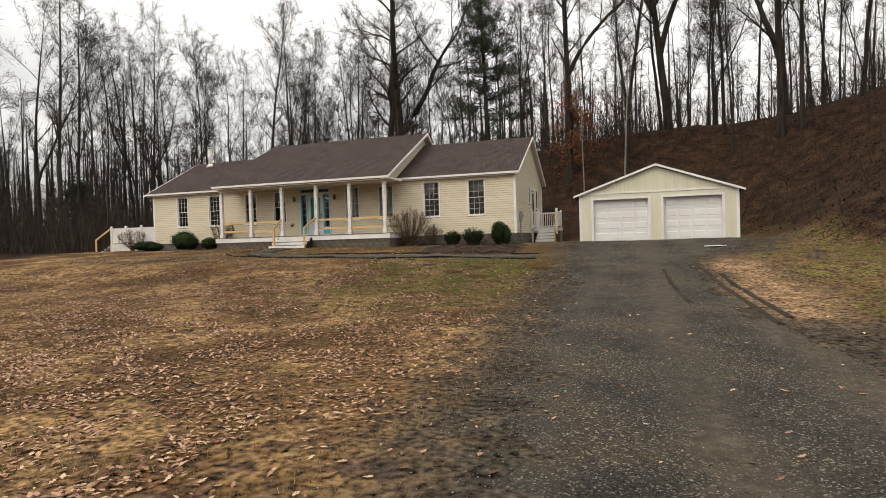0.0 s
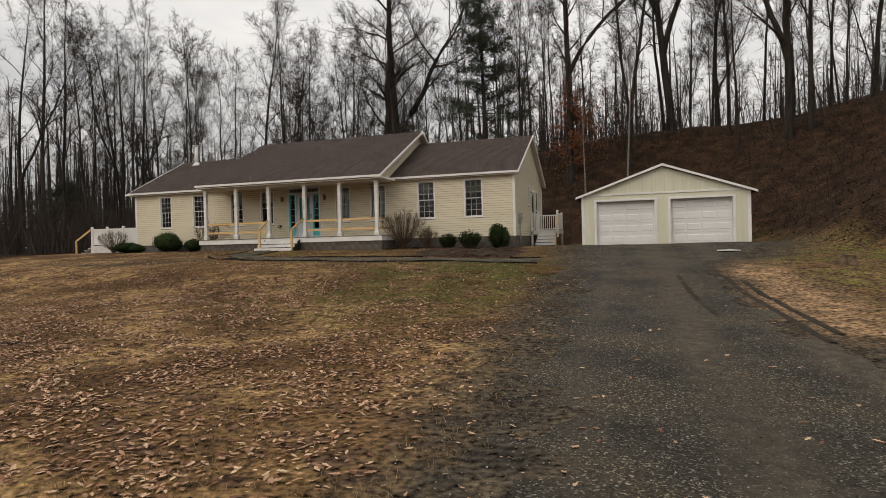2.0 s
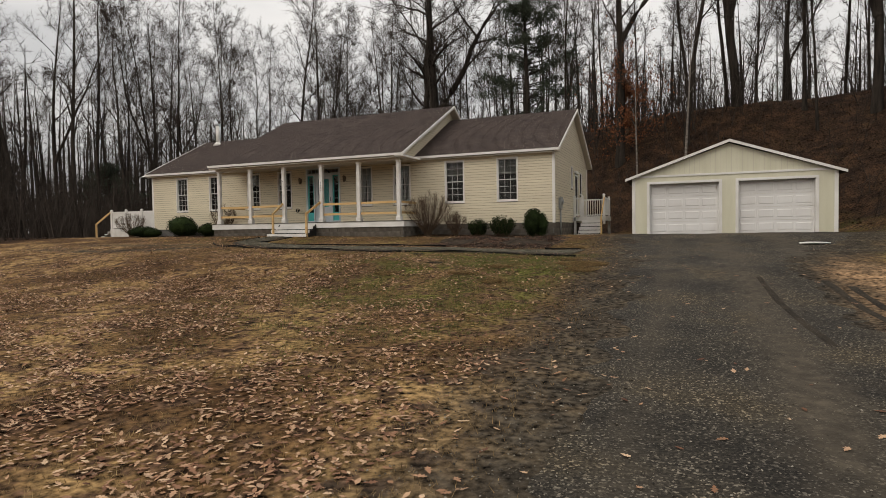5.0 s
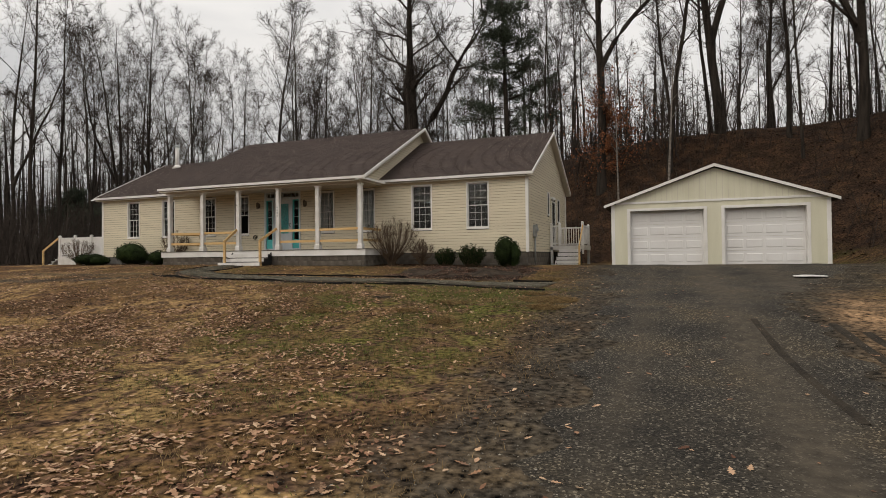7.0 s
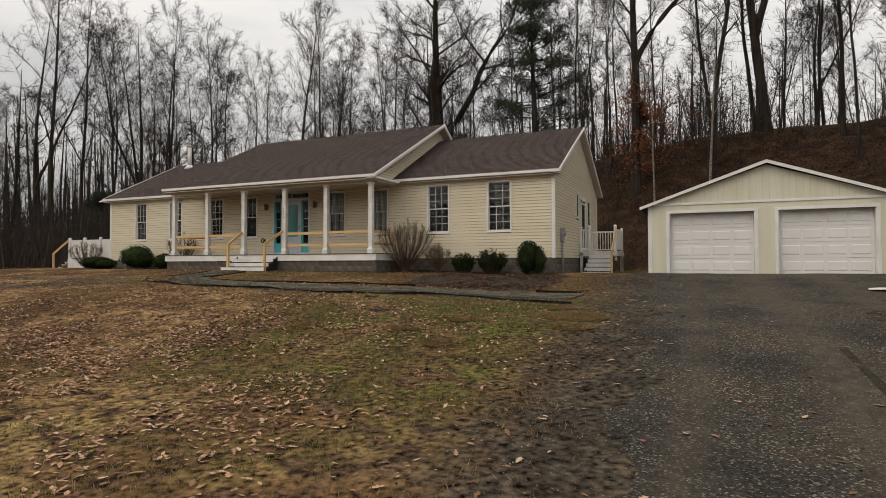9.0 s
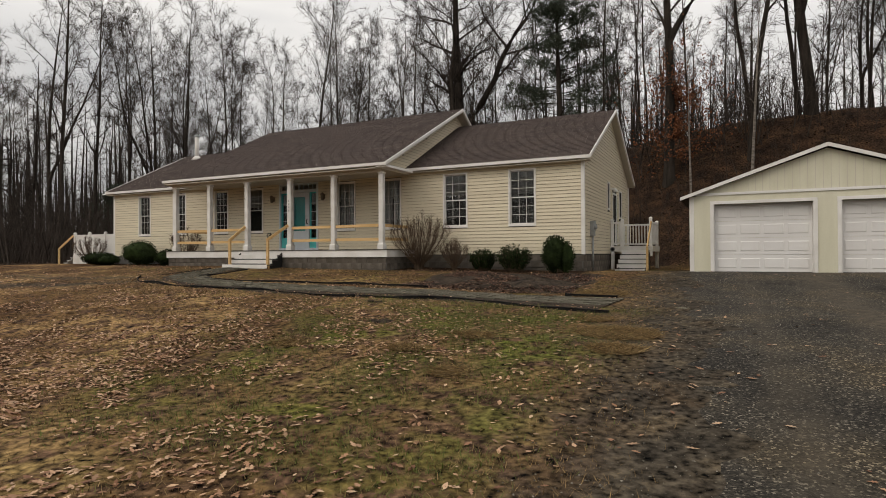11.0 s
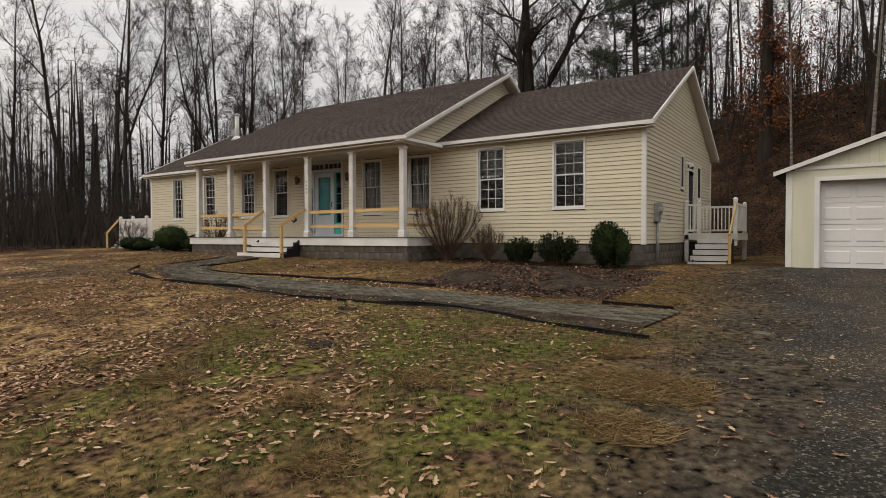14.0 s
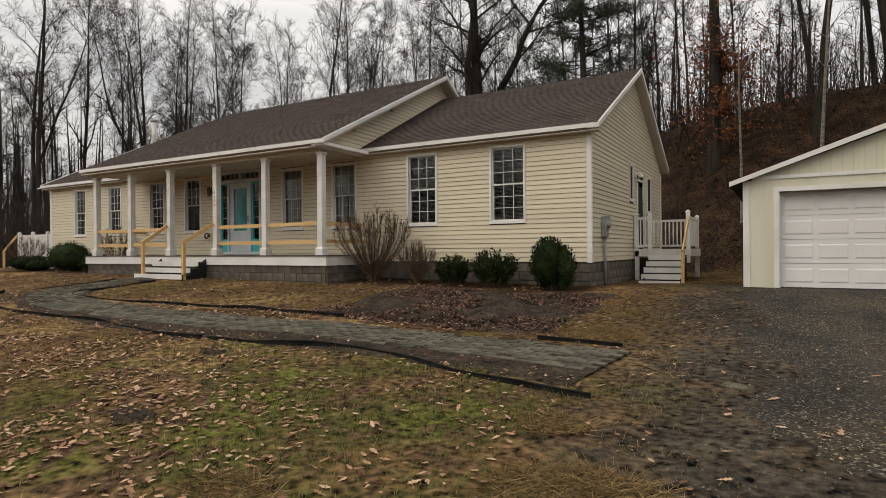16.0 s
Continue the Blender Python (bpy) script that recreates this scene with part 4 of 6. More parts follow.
def wall_lamp(x, z):
    l = thing("wall_lamp", "aged bronze lantern lamp on porch wall", "lamp", "porch lamps", (x, -0.02, z))
    bm = bmesh.new()
    quad_box(bm, -0.05, 0.05, -0.02, 0.0, -0.1, 0.1)
    part("back_plate", bm, M_BRONZE, l)
    bm = bmesh.new()
    tube(bm, [(0, -0.12, -0.16), (0, -0.12, -0.13), (0, -0.12, 0.08), (0, -0.12, 0.1), (0, -0.12, 0.16)], [0.03, 0.06, 0.075, 0.09, 0.01], 6)
    part("lantern", bm, M_BRONZE, l)
    bm = bmesh.new()
    beam(bm, (0, -0.02, 0.05), (0, -0.06, 0.05), 0.02, 0.02)
    part("arm", bm, M_BRONZE, l)


wall_lamp(-12.98, 2.35)
wall_lamp(-10.36, 2.35)
hb = thing("hose_hanger", "coiled dark hose hanger on the porch wall", "hose hanger", at=(-13.15, -0.02, 0.85))
bm = bmesh.new()
tube(bm, [(0.09 * math.cos(a), -0.05 - 0.004 * k, 0.09 * math.sin(a)) for k, a in enumerate(i * 0.5 for i in range(26))], [0.014] * 26, 6)
part("coil", bm, M_DARK, hb)
bm = bmesh.new()
quad_box(bm, -0.04, 0.04, -0.04, 0.0, -0.03, 0.03)
part("bracket", bm, M_DARK, hb)
wc = thing("hanging_cord", "thin white cord hanging from the porch ceiling", "cord", at=(-8.9, -1.0, 2.955))
bm = bmesh.new()
tube(bm, [(0, 0, 0), (0.01, 0, -0.2), (0, 0, -0.42)], [0.006] * 3, 5)
part("cord", bm, M_WHITE, wc)

# ---- flue, electric meter, side door ----
flue = thing("flue_pipe", "white metal flue pipe with cap on the roof", "flue", at=(-22.1, 4.0, 5.3))
bm = bmesh.new()
tube(bm, [(0, 0, -0.1), (0, 0, 1.25)], [0.11, 0.11], 14)
part("pipe", bm, M_WHITE2, flue, smooth=True)
bm = bmesh.new()
tube(bm, [(0, 0, -0.06), (0, 0, 0.12), (0, 0, 0.2)], [0.32, 0.19, 0.1], 14)
part("flashing", bm, M_WHITE2, flue, smooth=True)
bm = bmesh.new()
tube(bm, [(0, 0, 1.22), (0, 0, 1.25), (0, 0, 1.33), (0, 0, 1.38)], [0.15, 0.17, 0.16, 0.03], 14)
part("cap", bm, M_GREYM, flue, smooth=True)

meter = thing("electric_meter", "grey electric meter box with conduit on siding", "electric meter", at=(0.02, 0.95, 0.85))
bm = bmesh.new()
quad_box(bm, 0, 0.12, -0.17, 0.13, -0.25, 0.25)
part("box", bm, M_GREYM, meter, bevel=0.01)
bm = bmesh.new()
tube(bm, [(0.12, -0.02, 0.06), (0.17, -0.02, 0.06), (0.2, -0.02, 0.06)], [0.09, 0.09, 0.07], 14)
part("dial", bm, M_GREYM, meter)
bm = bmesh.new()
tube(bm, [(0.06, -0.02, -0.25), (0.06, -0.02, -1.45)], [0.035, 0.035], 10)
part("conduit", bm, M_GREYM, meter, smooth=True)
bm = bmesh.new()
quad_box(bm, 0, 0.09, 0.2, 0.4, -0.02, 0.28)
part("service_box", bm, M_GREYM, meter, bevel=0.008)

sd = thing("side_door", "white half-glazed side door above the deck, closed", "door")
bm = bmesh.new()
ring(bm, side, 5.0, 5.95, 0.34, 2.45, 0.07, -0.05, 0.035)
part("door_frame", bm, M_WHITE, sd)
bm = bmesh.new()
ring(bm, side, 5.072, 5.878, 0.412, 2.378, 0.14, -0.04, 0.0)
mbox(bm, side, 5.2, 5.75, -0.04, -0.01, 0.55, 1.9)
lf = part("leaf", bm, M_WHITE, sd)
bm = bmesh.new()
mbox(bm, side, 5.19, 5.76, -0.03, -0.024, 1.89, 2.25)
part("pane", bm, M_GLASS, lf).visible_shadow = False
bm = bmesh.new()
tube(bm, [(0.0, 5.15, 1.35), (0.05, 5.15, 1.35), (0.07, 5.15, 1.35)], [0.012, 0.03, 0.02], 8)
part("door_handle", bm, M_GREYM, lf)
pl = thing("porch_light", "white dome light above the side door", "lamp", at=(0.02, 4.8, 2.55))
bm = bmesh.new()
tube(bm, [(0, 0, 0), (0.08, 0, 0.02), (0.14, 0, -0.02), (0.16, 0, -0.1)], [0.05, 0.04, 0.07, 0.09], 10)
part("shade", bm, M_WHITE, pl)

# ---- side deck and its steps ----
deck = thing("side_deck", "white railed wooden deck by the side door", "deck")
K_Z, K_Y0, K_Y1, K_X1 = 0.3, 4.4, 6.6, 1.58
for i in range(12):
    y0 = K_Y0 + i * (K_Y1 - K_Y0) / 12
    box("deck_board", 0.03, K_X1, y0, y0 + (K_Y1 - K_Y0) / 12 - 0.008, K_Z - 0.035, K_Z, M_DECK, deck)
box("rim_board", 0.03, K_X1, K_Y0 - 0.03, K_Y0, K_Z - 0.22, K_Z - 0.002, M_WHITE2, deck)
box("rim_board", K_X1, K_X1 + 0.03, K_Y0 - 0.03, K_Y1, K_Z - 0.22, K_Z - 0.002, M_WHITE2, deck)
for x, y in ((0.12, K_Y0 + 0.03), (K_X1 - 0.06, K_Y1 - 0.1)):
    box("deck_post", x - 0.06, x + 0.06, y - 0.06, y + 0.06, -0.75, K_Z - 0.05, M_WHITE2, deck)


def rail_post(parent, x, y, z0, z1, s=0.055):
    bm = bmesh.new()
    quad_box(bm, x - s, x + s, y - s, y + s, z0, z1)
    p = part("rail_post", bm, M_WHITE, parent, bevel=0.006)
    bm = bmesh.new()
    v = quad_box(bm, x - s - 0.015, x + s + 0.015, y - s - 0.015, y + s + 0.015, z1, z1 + 0.05)
    for q in v[4:]:
        q.co.x, q.co.y = x + (q.co.x - x) * 0.3, y + (q.co.y - y) * 0.3
    part("post_cap", bm, M_WHITE, p)


def balustrade(parent, p, q, z, n, h=0.9):
    """A white rail run from p to q with n slim balusters."""
    (x0, y0), (x1, y1) = p, q
    bar("rail_top", (x0, y0, z + h), (x1, y1, z + h), 0.06, 0.07, M_WHITE, parent)
    bar("rail_bottom", (x0, y0, z + 0.1), (x1, y1, z + 0.1), 0.05, 0.06, M_WHITE, parent)
    for i in range(n):
        k = (i + 0.5) / n
        x, y = x0 + (x1 - x0) * k, y0 + (y1 - y0) * k
        box("baluster", x - 0.018, x + 0.018, y - 0.018, y + 0.018, z + 0.13, z + h - 0.035, M_WHITE, parent)


rail_post(deck, 0.1, K_Y0 + 0.05, K_Z, K_Z + 1.0)
rail_post(deck, 0.48, K_Y0 + 0.05, K_Z, K_Z + 1.0)
rail_post(deck, 1.52, K_Y0 + 0.05, K_Z - 0.4, K_Z + 1.05)
rail_post(deck, 1.52, K_Y1 - 0.07, K_Z, K_Z + 1.0)
rail_post(deck, 0.1, K_Y1 - 0.07, K_Z, K_Z + 1.0)
balustrade(deck, (1.52, K_Y0 + 0.12), (1.52, K_Y1 - 0.13), K_Z, 14)
balustrade(deck, (0.17, K_Y1 - 0.07), (1.46, K_Y1 - 0.07), K_Z, 11)
balustrade(deck, (0.15, K_Y0 + 0.05), (0.42, K_Y0 + 0.05), K_Z, 2)
sst = thing("side_steps", "white wooden steps up to the side deck", "steps")
for i in range(5):
    z = K_Z - (i + 1) * 0.172
    y1 = K_Y0 - 0.03 - i * 0.25
    box("tread", 0.5, 1.49, y1 - 0.265, y1, z - 0.035, z - 0.006, M_DECK, sst, bevel=0.004)
    box("riser", 0.5 - 0.02 * i, 1.48, y1 - 0.285, y1 - 0.266, z - 0.145, z, M_WHITE, sst)
    # Painted shade again: a dark board closes the gap under the tread.
    box("gap_shade_board", 0.55, 1.44, y1 - 0.19, y1 - 0.17, z - 0.17, z - 0.036, M_DARK, sst)
# Black stringers stand for the shade at the sides of the flight.
for x in (0.5, 1.45):
    bm = bmesh.new()
    solid(bm, [(x, K_Y0 - 0.03, 0.05), (x, K_Y0 - 0.03, -0.72), (x, K_Y0 - 1.25, -0.72), (x, K_Y0 - 1.25, -0.6)], (0.04, 0, 0))
    part("stringer", bm, M_DARK, sst)
bar("newel", (1.54, K_Y0 - 1.2, -0.7), (1.54, K_Y0 - 1.2, 0.25), 0.08, 0.08, M_LUMBER, sst, (0, 1, 0))
bar("handrail", (1.54, K_Y0 - 1.25, 0.22), (1.54, K_Y0 + 0.02, 1.2), 0.045, 0.1, M_LUMBER, sst)

# ---- far deck at the other end ----
fdeck = thing("far_deck", "white vinyl-fenced deck at the house end", "deck")
F_X0, F_Y0, F_Y1, F_Z = -27.7, 0.7, 4.0, 0.1
for i in range(12):
    y0 = F_Y0 + i * (F_Y1 - F_Y0) / 12
    box("deck_board", F_X0, X_L - 0.03, y0, y0 + (F_Y1 - F_Y0) / 12 - 0.01, F_Z - 0.04, F_Z, M_DECK, fdeck)
box("rim_board", F_X0, X_L - 0.03, F_Y0 - 0.03, F_Y0 - 0.002, F_Z - 0.5, F_Z, M_WHITE2, fdeck)
for x in (F_X0 + 0.06, F_X0 + 1.3, F_X0 + 2.6, X_L - 0.12):
    rail_post(fdeck, x, F_Y0 + 0.06, -0.6, F_Z + 1.15, 0.06)
rail_post(fdeck, F_X0 + 0.06, F_Y1 - 0.06, -0.6, F_Z + 1.15, 0.06)
for i in range(28):
    x = F_X0 + 0.14 + i * (X_L - F_X0 - 0.3) / 28
    box("fence_slat", x, x + (X_L - F_X0 - 0.3) / 28 - 0.006, F_Y0 + 0.05, F_Y0 + 0.07, F_Z + 0.05, F_Z + 0.98, M_WHITE, fdeck)
bar("rail_top", (F_X0 + 0.1, F_Y0 + 0.06, F_Z + 1.02), (X_L - 0.1, F_Y0 + 0.06, F_Z + 1.02), 0.06, 0.08, M_WHITE, fdeck)
fst = thing("far_steps", "small white steps with a lumber handrail", "steps")
for i in range(4):
    x1 = F_X0 - i * 0.28
    z = F_Z - (i + 1) * 0.145
    box("tread", x1 - 0.3, x1, F_Y0, F_Y0 + 1.3, z - 0.04, z, M_WHITE2, fst)
    box("riser", x1 - 0.27, x1 - 0.25, F_Y0 + 0.02, F_Y0 + 1.28, z - 0.145, z - 0.041, M_WHITE2, fst)
bar("newel", (F_X0 - 1.2, F_Y0 - 0.05, -0.6), (F_X0 - 1.2, F_Y0 - 0.05, 0.42), 0.08, 0.08, M_LUMBER, fst, (0, 1, 0))
bar("handrail", (F_X0 - 1.25, F_Y0 - 0.05, 0.39), (F_X0 + 0.05, F_Y0 - 0.05, 1.12), 0.045, 0.1, M_LUMBER, fst)

# ---- garage trim and doors ----
for x in (G_X0, G_X1 - 0.11):
    box("corner_board", x - 0.012, x + 0.122, G_Y - 0.022, G_Y - 0.001, G_Z0 - 0.05, G_EZ - 0.02, M_WHITE, garage)
box("band_board", G_X0 - 0.02, G_X1 + 0.02, G_Y - 0.03, G_Y - 0.001, G_EZ + 0.02, G_EZ + 0.1, M_WHITE, garage)
for i in range(1, 38):
    x = G_X0 + 0.1 + i * 0.2
    if x < G_X1 - 0.15:
        zt = G_AZ - (G_AZ - G_EZ) * abs(x - G_AX) / 3.8 - 0.05
        box("batten_groove", x - 0.006, x + 0.006, G_Y - 0.004, G_Y + 0.004, G_EZ + 0.1, max(G_EZ + 0.11, zt), M_SOFFIT, garage)
M_DGAP = mat("rubber_seal", (0.05, 0.05, 0.05), 0.8, 0.1, 10, 60, 0.1)


def garage_door(x0, x1):
    d = new("garage_door")
    d.parent = garage
    tagged(d, "white sectional garage door with raised panels, closed")
    y = G_Y + 0.24
    for i in range(4):
        z0 = G_Z0 + 0.07 + i * (D_TOP - G_Z0 - 0.07) / 4
        z1 = z0 + (D_TOP - G_Z0 - 0.07) / 4
        bm = bmesh.new()
        quad_box(bm, x0 - 0.005, x1 + 0.005, y, y + 0.045, z0 + 0.004, z1 - 0.004)
        s = part("section", bm, M_DOORW, d)
        for k in range(4):
            a = x0 + 0.1 + k * (x1 - x0 - 0.1) / 4
            b = a + (x1 - x0 - 0.1) / 4 - 0.1
            za, zb = z0 + 0.11, z1 - 0.11
            bm = bmesh.new()
            lo = [(a, y, za), (b, y, za), (b, y, zb), (a, y, zb)]
            mid = [(a + 0.03, y + 0.0, za + 0.03), (b - 0.03, y, za + 0.03), (b - 0.03, y, zb - 0.03), (a + 0.03, y, zb - 0.03)]
            va = [bm.verts.new((p[0], p[1] - 0.001, p[2])) for p in lo]
            vb = [bm.verts.new((p[0], p[1] - 0.013, p[2])) for p in mid]
            for q in range(4):
                bm.faces.new((va[q], va[(q + 1) % 4], vb[(q + 1) % 4], vb[q]))
            bm.faces.new(vb)
            part("raised_panel", bm, M_DOORW, s)
    box("bottom_seal", x0, x1, y - 0.005, y + 0.05, G_Z0 + 0.045, G_Z0 + 0.073, M_DGAP, d)
    w = 0.1
    box("door_trim", x0 - w, x0, G_Y - 0.028, G_Y - 0.001, G_Z0 - 0.02, D_TOP + w, M_WHITE, garage)
    box("door_trim", x1, x1 + w, G_Y - 0.028, G_Y - 0.001, G_Z0 - 0.02, D_TOP + w, M_WHITE, garage)
    box("door_trim", x0, x1, G_Y - 0.028, G_Y - 0.001, D_TOP, D_TOP + w, M_WHITE, garage)
    for x in (x0, x1 - 0.02):
        box("jamb", x, x + 0.02, G_Y - 0.001, G_Y + 0.235, G_Z0, D_TOP, M_WHITE, garage)


for a, b in DOORS:
    garage_door(a, b)
gl = thing("garage_lamp", "small dark floodlight under the garage eave", "floodlight", at=(G_X0 + 0.12, G_Y - 0.03, G_EZ + 0.06))
bm = bmesh.new()
quad_box(bm, -0.06, 0.06, -0.1, 0.0, -0.05, 0.06)
part("housing", bm, M_DARK, gl, bevel=0.012)

# ---- trees and shrubs ----
M_BARK = mat("dark_bark", (0.048, 0.039, 0.032), 0.95, 0.25, 1.5, 20, 0.6, tint=(0.020, 0.017, 0.014), dist=0.03, stretch=(3, 3, 0.5), rand=0.2)
M_TWIG = mat("bare_twigs", (0.058, 0.046, 0.038), 0.95, 0.2, 1.0, 8, 0.0, tint=(0.032, 0.026, 0.022), rand=0.2)
M_BIRCH = mat("pale_bark", (0.26, 0.23, 0.20), 0.9, 0.25, 3, 20, 0.3, tint=(0.10, 0.085, 0.07), stretch=(1, 1, 3))
M_NEEDLE = mat("pine_needles", (0.050, 0.060, 0.038), 0.8, 0.3, 1.0, 8, 0.0, tint=(0.026, 0.036, 0.022), rand=0.35)
M_RUST = mat("rust_leaves", (0.20, 0.075, 0.028), 0.8, 0.3, 2.0, 9, 0.0, tint=(0.10, 0.035, 0.016), rand=0.35)
M_EVER = mat("evergreen_leaves", (0.026, 0.040, 0.013), 0.86, 0.3, 4.0, 30, 0.0, tint=(0.010, 0.016, 0.006), rand=0.45)
M_SHRUB = mat("brown_shrub_stems", (0.125, 0.088, 0.060), 0.9, 0.25, 4.0, 30, 0.1, tint=(0.07, 0.048, 0.034), rand=0.3)


class Sticks:
    """Gathers tapered stems and loose faces into one mesh."""

    def __init__(self):
        self.v, self.f = [], []

    def stem(self, pts, radii, sides):
        base = len(self.v)
        n = len(pts)
        for i, p in enumerate(pts):
            d = (pts[min(i + 1, n - 1)] - pts[max(i - 1, 0)])
            d = d.normalized() if d.length > 1e-6 else Vector((0, 0, 1))
            s = d.cross(Vector((0.43, 0.31, 0.2) if abs(d.z) > 0.8 else (0, 0, 1))).normalized()
            u = d.cross(s)
            for k in range(sides):
                a = 2 * math.pi * k / sides
                self.v.append(p + (s * math.cos(a) + u * math.sin(a)) * radii[i])
        for i in range(n - 1):
            for k in range(sides):
                a, b = base + i * sides + k, base + i * sides + (k + 1) % sides
                self.f.append((a, b, b + sides, a + sides))

    def spike(self, p, q, r):
        """A thin three-sided twig that runs out to a point."""
        base = len(self.v)
        d = (q - p).normalized()
        s = d.cross(Vector((0.43, 0.31, 0.2) if abs(d.z) > 0.8 else (0, 0, 1))).normalized()
        u = d.cross(s)
        for k in range(3):
            a = 2.0944 * k
            self.v.append(p + (s * math.cos(a) + u * math.sin(a)) * r)
        self.v.append(q)
        self.f += [(base, base + 1, base + 3), (base + 1, base + 2, base + 3), (base + 2, base, base + 3)]

    def sliver(self, p, q, r, n):
        """The finest shoot, a narrow blade that runs out to a point."""
        base = len(self.v)
        s = (q - p).cross(n).normalized() * r
        self.v += [p - s, p + s, q]
        self.f.append((base, base + 1, base + 2))

    def leaf(self, p, n, along, l, w):
        """A small pointed leaf, folded along its middle."""
        b = len(self.v)
        s = along.cross(n).normalized() * w / 2
        self.v += [p, p + along * l * 0.5 + s + n * w * 0.2, p + along * l, p + along * l * 0.5 - s + n * w * 0.2]
        self.f += [(b, b + 1, b + 2), (b, b + 2, b + 3)]

    def mesh(self, name, material, smooth=False):
        me = bpy.data.meshes.new(name)
        me.from_pydata([tuple(v * UNIT) for v in self.v], [], self.f)
        me.materials.append(material)
        if smooth:
            me.polygons.foreach_set("use_smooth", [True] * len(me.polygons))
        return me

    def link(self, name, material, parent=None, smooth=False, label=""):
        ob = new(name, self.mesh(name, material, smooth))
        ob.parent = parent
        if label:
            ob["label"] = label
        return ob


def rand_dir(rg):
    a, z = rg.uniform(0, 6.283), rg.uniform(-1, 1)
    r = math.sqrt(1 - z * z)
    return Vector((r * math.cos(a), r * math.sin(a), z))


def bend(rg, p, d, length, n, wander, lift):
    pts = [p]
    for i in range(n):
        d = (d + rand_dir(rg) * wander + Vector((0, 0, lift))).normalized()
        pts.append(pts[-1] + d * length / n)
    return pts


def bare_tree(seed, height, r0, first, limbs, reach, spread=0.8, nb=8, nt=5, twig_r=0.013, bark=None, sway=1.0, crook=0.17, stems=None):
    """A leafless broadleaf tree: long ascending limbs that fork into branches and fine twigs.
    stems: extra leaning trunks as (foot, heading, length, radius)."""
    rg = random.Random(seed)
    wood, crown = Sticks(), Sticks()

    def twigs(path, r, count, size):
        n = len(path) - 1
        for q in range(count):
            t = rg.uniform(0.12, 1.0)
            k = min(n - 1, int(t * n))
            p = path[k].lerp(path[k + 1], t * n - k)
            d = ((path[k + 1] - path[k]).normalized() + rand_dir(rg) * 0.9 + Vector((0, 0, 0.08))).normalized()
            e = p + d * size * rg.uniform(0.5, 1.3)
            crown.spike(p, e, r)
            for j in range(rg.choice((3, 4))):
                m = p.lerp(e, rg.uniform(0.15, 0.9))
                crown.sliver(m, m + (d + rand_dir(rg) * 0.9).normalized() * size * rg.uniform(0.45, 0.95), r * 0.9, rand_dir(rg))

    lean = Vector((rg.uniform(-0.06, 0.06) * sway, rg.uniform(-0.06, 0.06) * sway, 1)).normalized()
    trunks = [(bend(rg, Vector((0, 0, -0.6)), lean, height, 14, 0.045 * sway, 0.02), r0, first)]
    for foot, heading, length, radius in stems or ():
        foot = Vector(foot)
        if foot.z > 0:  # springs from the trunk, or from a leader beside it
            k = min(13, int((foot.z + 0.6) / height * 14))
            on = trunks[0][0][k].lerp(trunks[0][0][k + 1], (foot.z + 0.6) / height * 14 - k)
            foot = Vector((on.x, on.y, foot.z - 0.15))
        trunks.append((bend(rg, Vector(foot), Vector(heading).normalized(), length, 12, crook * 0.8, 0.03), radius, 0.3))
    turn = rg.uniform(0, 6)
    for pts, r, lowest in trunks:
        n = len(pts) - 1
        radii = [max(0.018, r * (1.0 - i / n) ** 0.8 + (0.3 * r if i == 0 else 0)) for i in range(n + 1)]
        wood.stem(pts, radii, 8)
        twigs(pts[-4:], twig_r, 14, 1.2)
        for i in range(limbs):
            u = (i + rg.random()) / limbs
            t = lowest + (0.97 - lowest) * u
            k = min(n - 1, int(t * n))
            w = t * n - k
            p = pts[k].lerp(pts[k + 1], w)
            here = radii[k] * (1 - w) + radii[k + 1] * w
            rl = min(here * 0.62, max(0.02, here * rg.uniform(0.3, 0.6)))
            turn += 2.4 + rg.uniform(-0.5, 0.5)
            axis = (pts[k + 1] - pts[k]).normalized()
            out = Vector((math.cos(turn), math.sin(turn), 0)) * spread * rg.uniform(0.7, 1.3) * (1.15 - 0.35 * u)
            length = reach * (0.55 + 0.75 * u) * (1.0 if u < 0.45 else 1.0 - 1.1 * (u - 0.45)) * rg.uniform(0.6, 1.2)
            lp = bend(rg, p, (axis + out).normalized(), length, 6, crook, 0.04)
            lr = [max(0.010, rl * (1 - 0.88 * j / 6)) for j in range(7)]
            wood.stem(lp, lr, 5)
            twigs(lp[3:], twig_r, nt, 1.0)
            for b in range(nb):
                tb = 0.18 + 0.8 * (b + rg.random()) / nb
                kb = min(5, int(tb * 6))
                pb = lp[kb].lerp(lp[kb + 1], tb * 6 - kb)
                db = ((lp[kb + 1] - lp[kb]).normalized() + rand_dir(rg) * 0.85 + Vector((0, 0, 0.08))).normalized()
                lb = length * rg.uniform(0.3, 0.55) * (1.2 - 0.65 * tb)
                bp = bend(rg, pb, db, lb, 3, crook * 1.5, 0.05)
                br = max(0.011, lr[kb] * 0.5)
                crown.stem(bp, [br, br * 0.75, br * 0.5, br * 0.25], 3)
                twigs(bp, twig_r, nt, 0.45 + 0.22 * lb)
    root = new("tree")
    wood.link("trunk", bark or M_BARK, root, True)
    crown.link("crown", M_TWIG, root, False, "bare twigs without leaves")
    return root


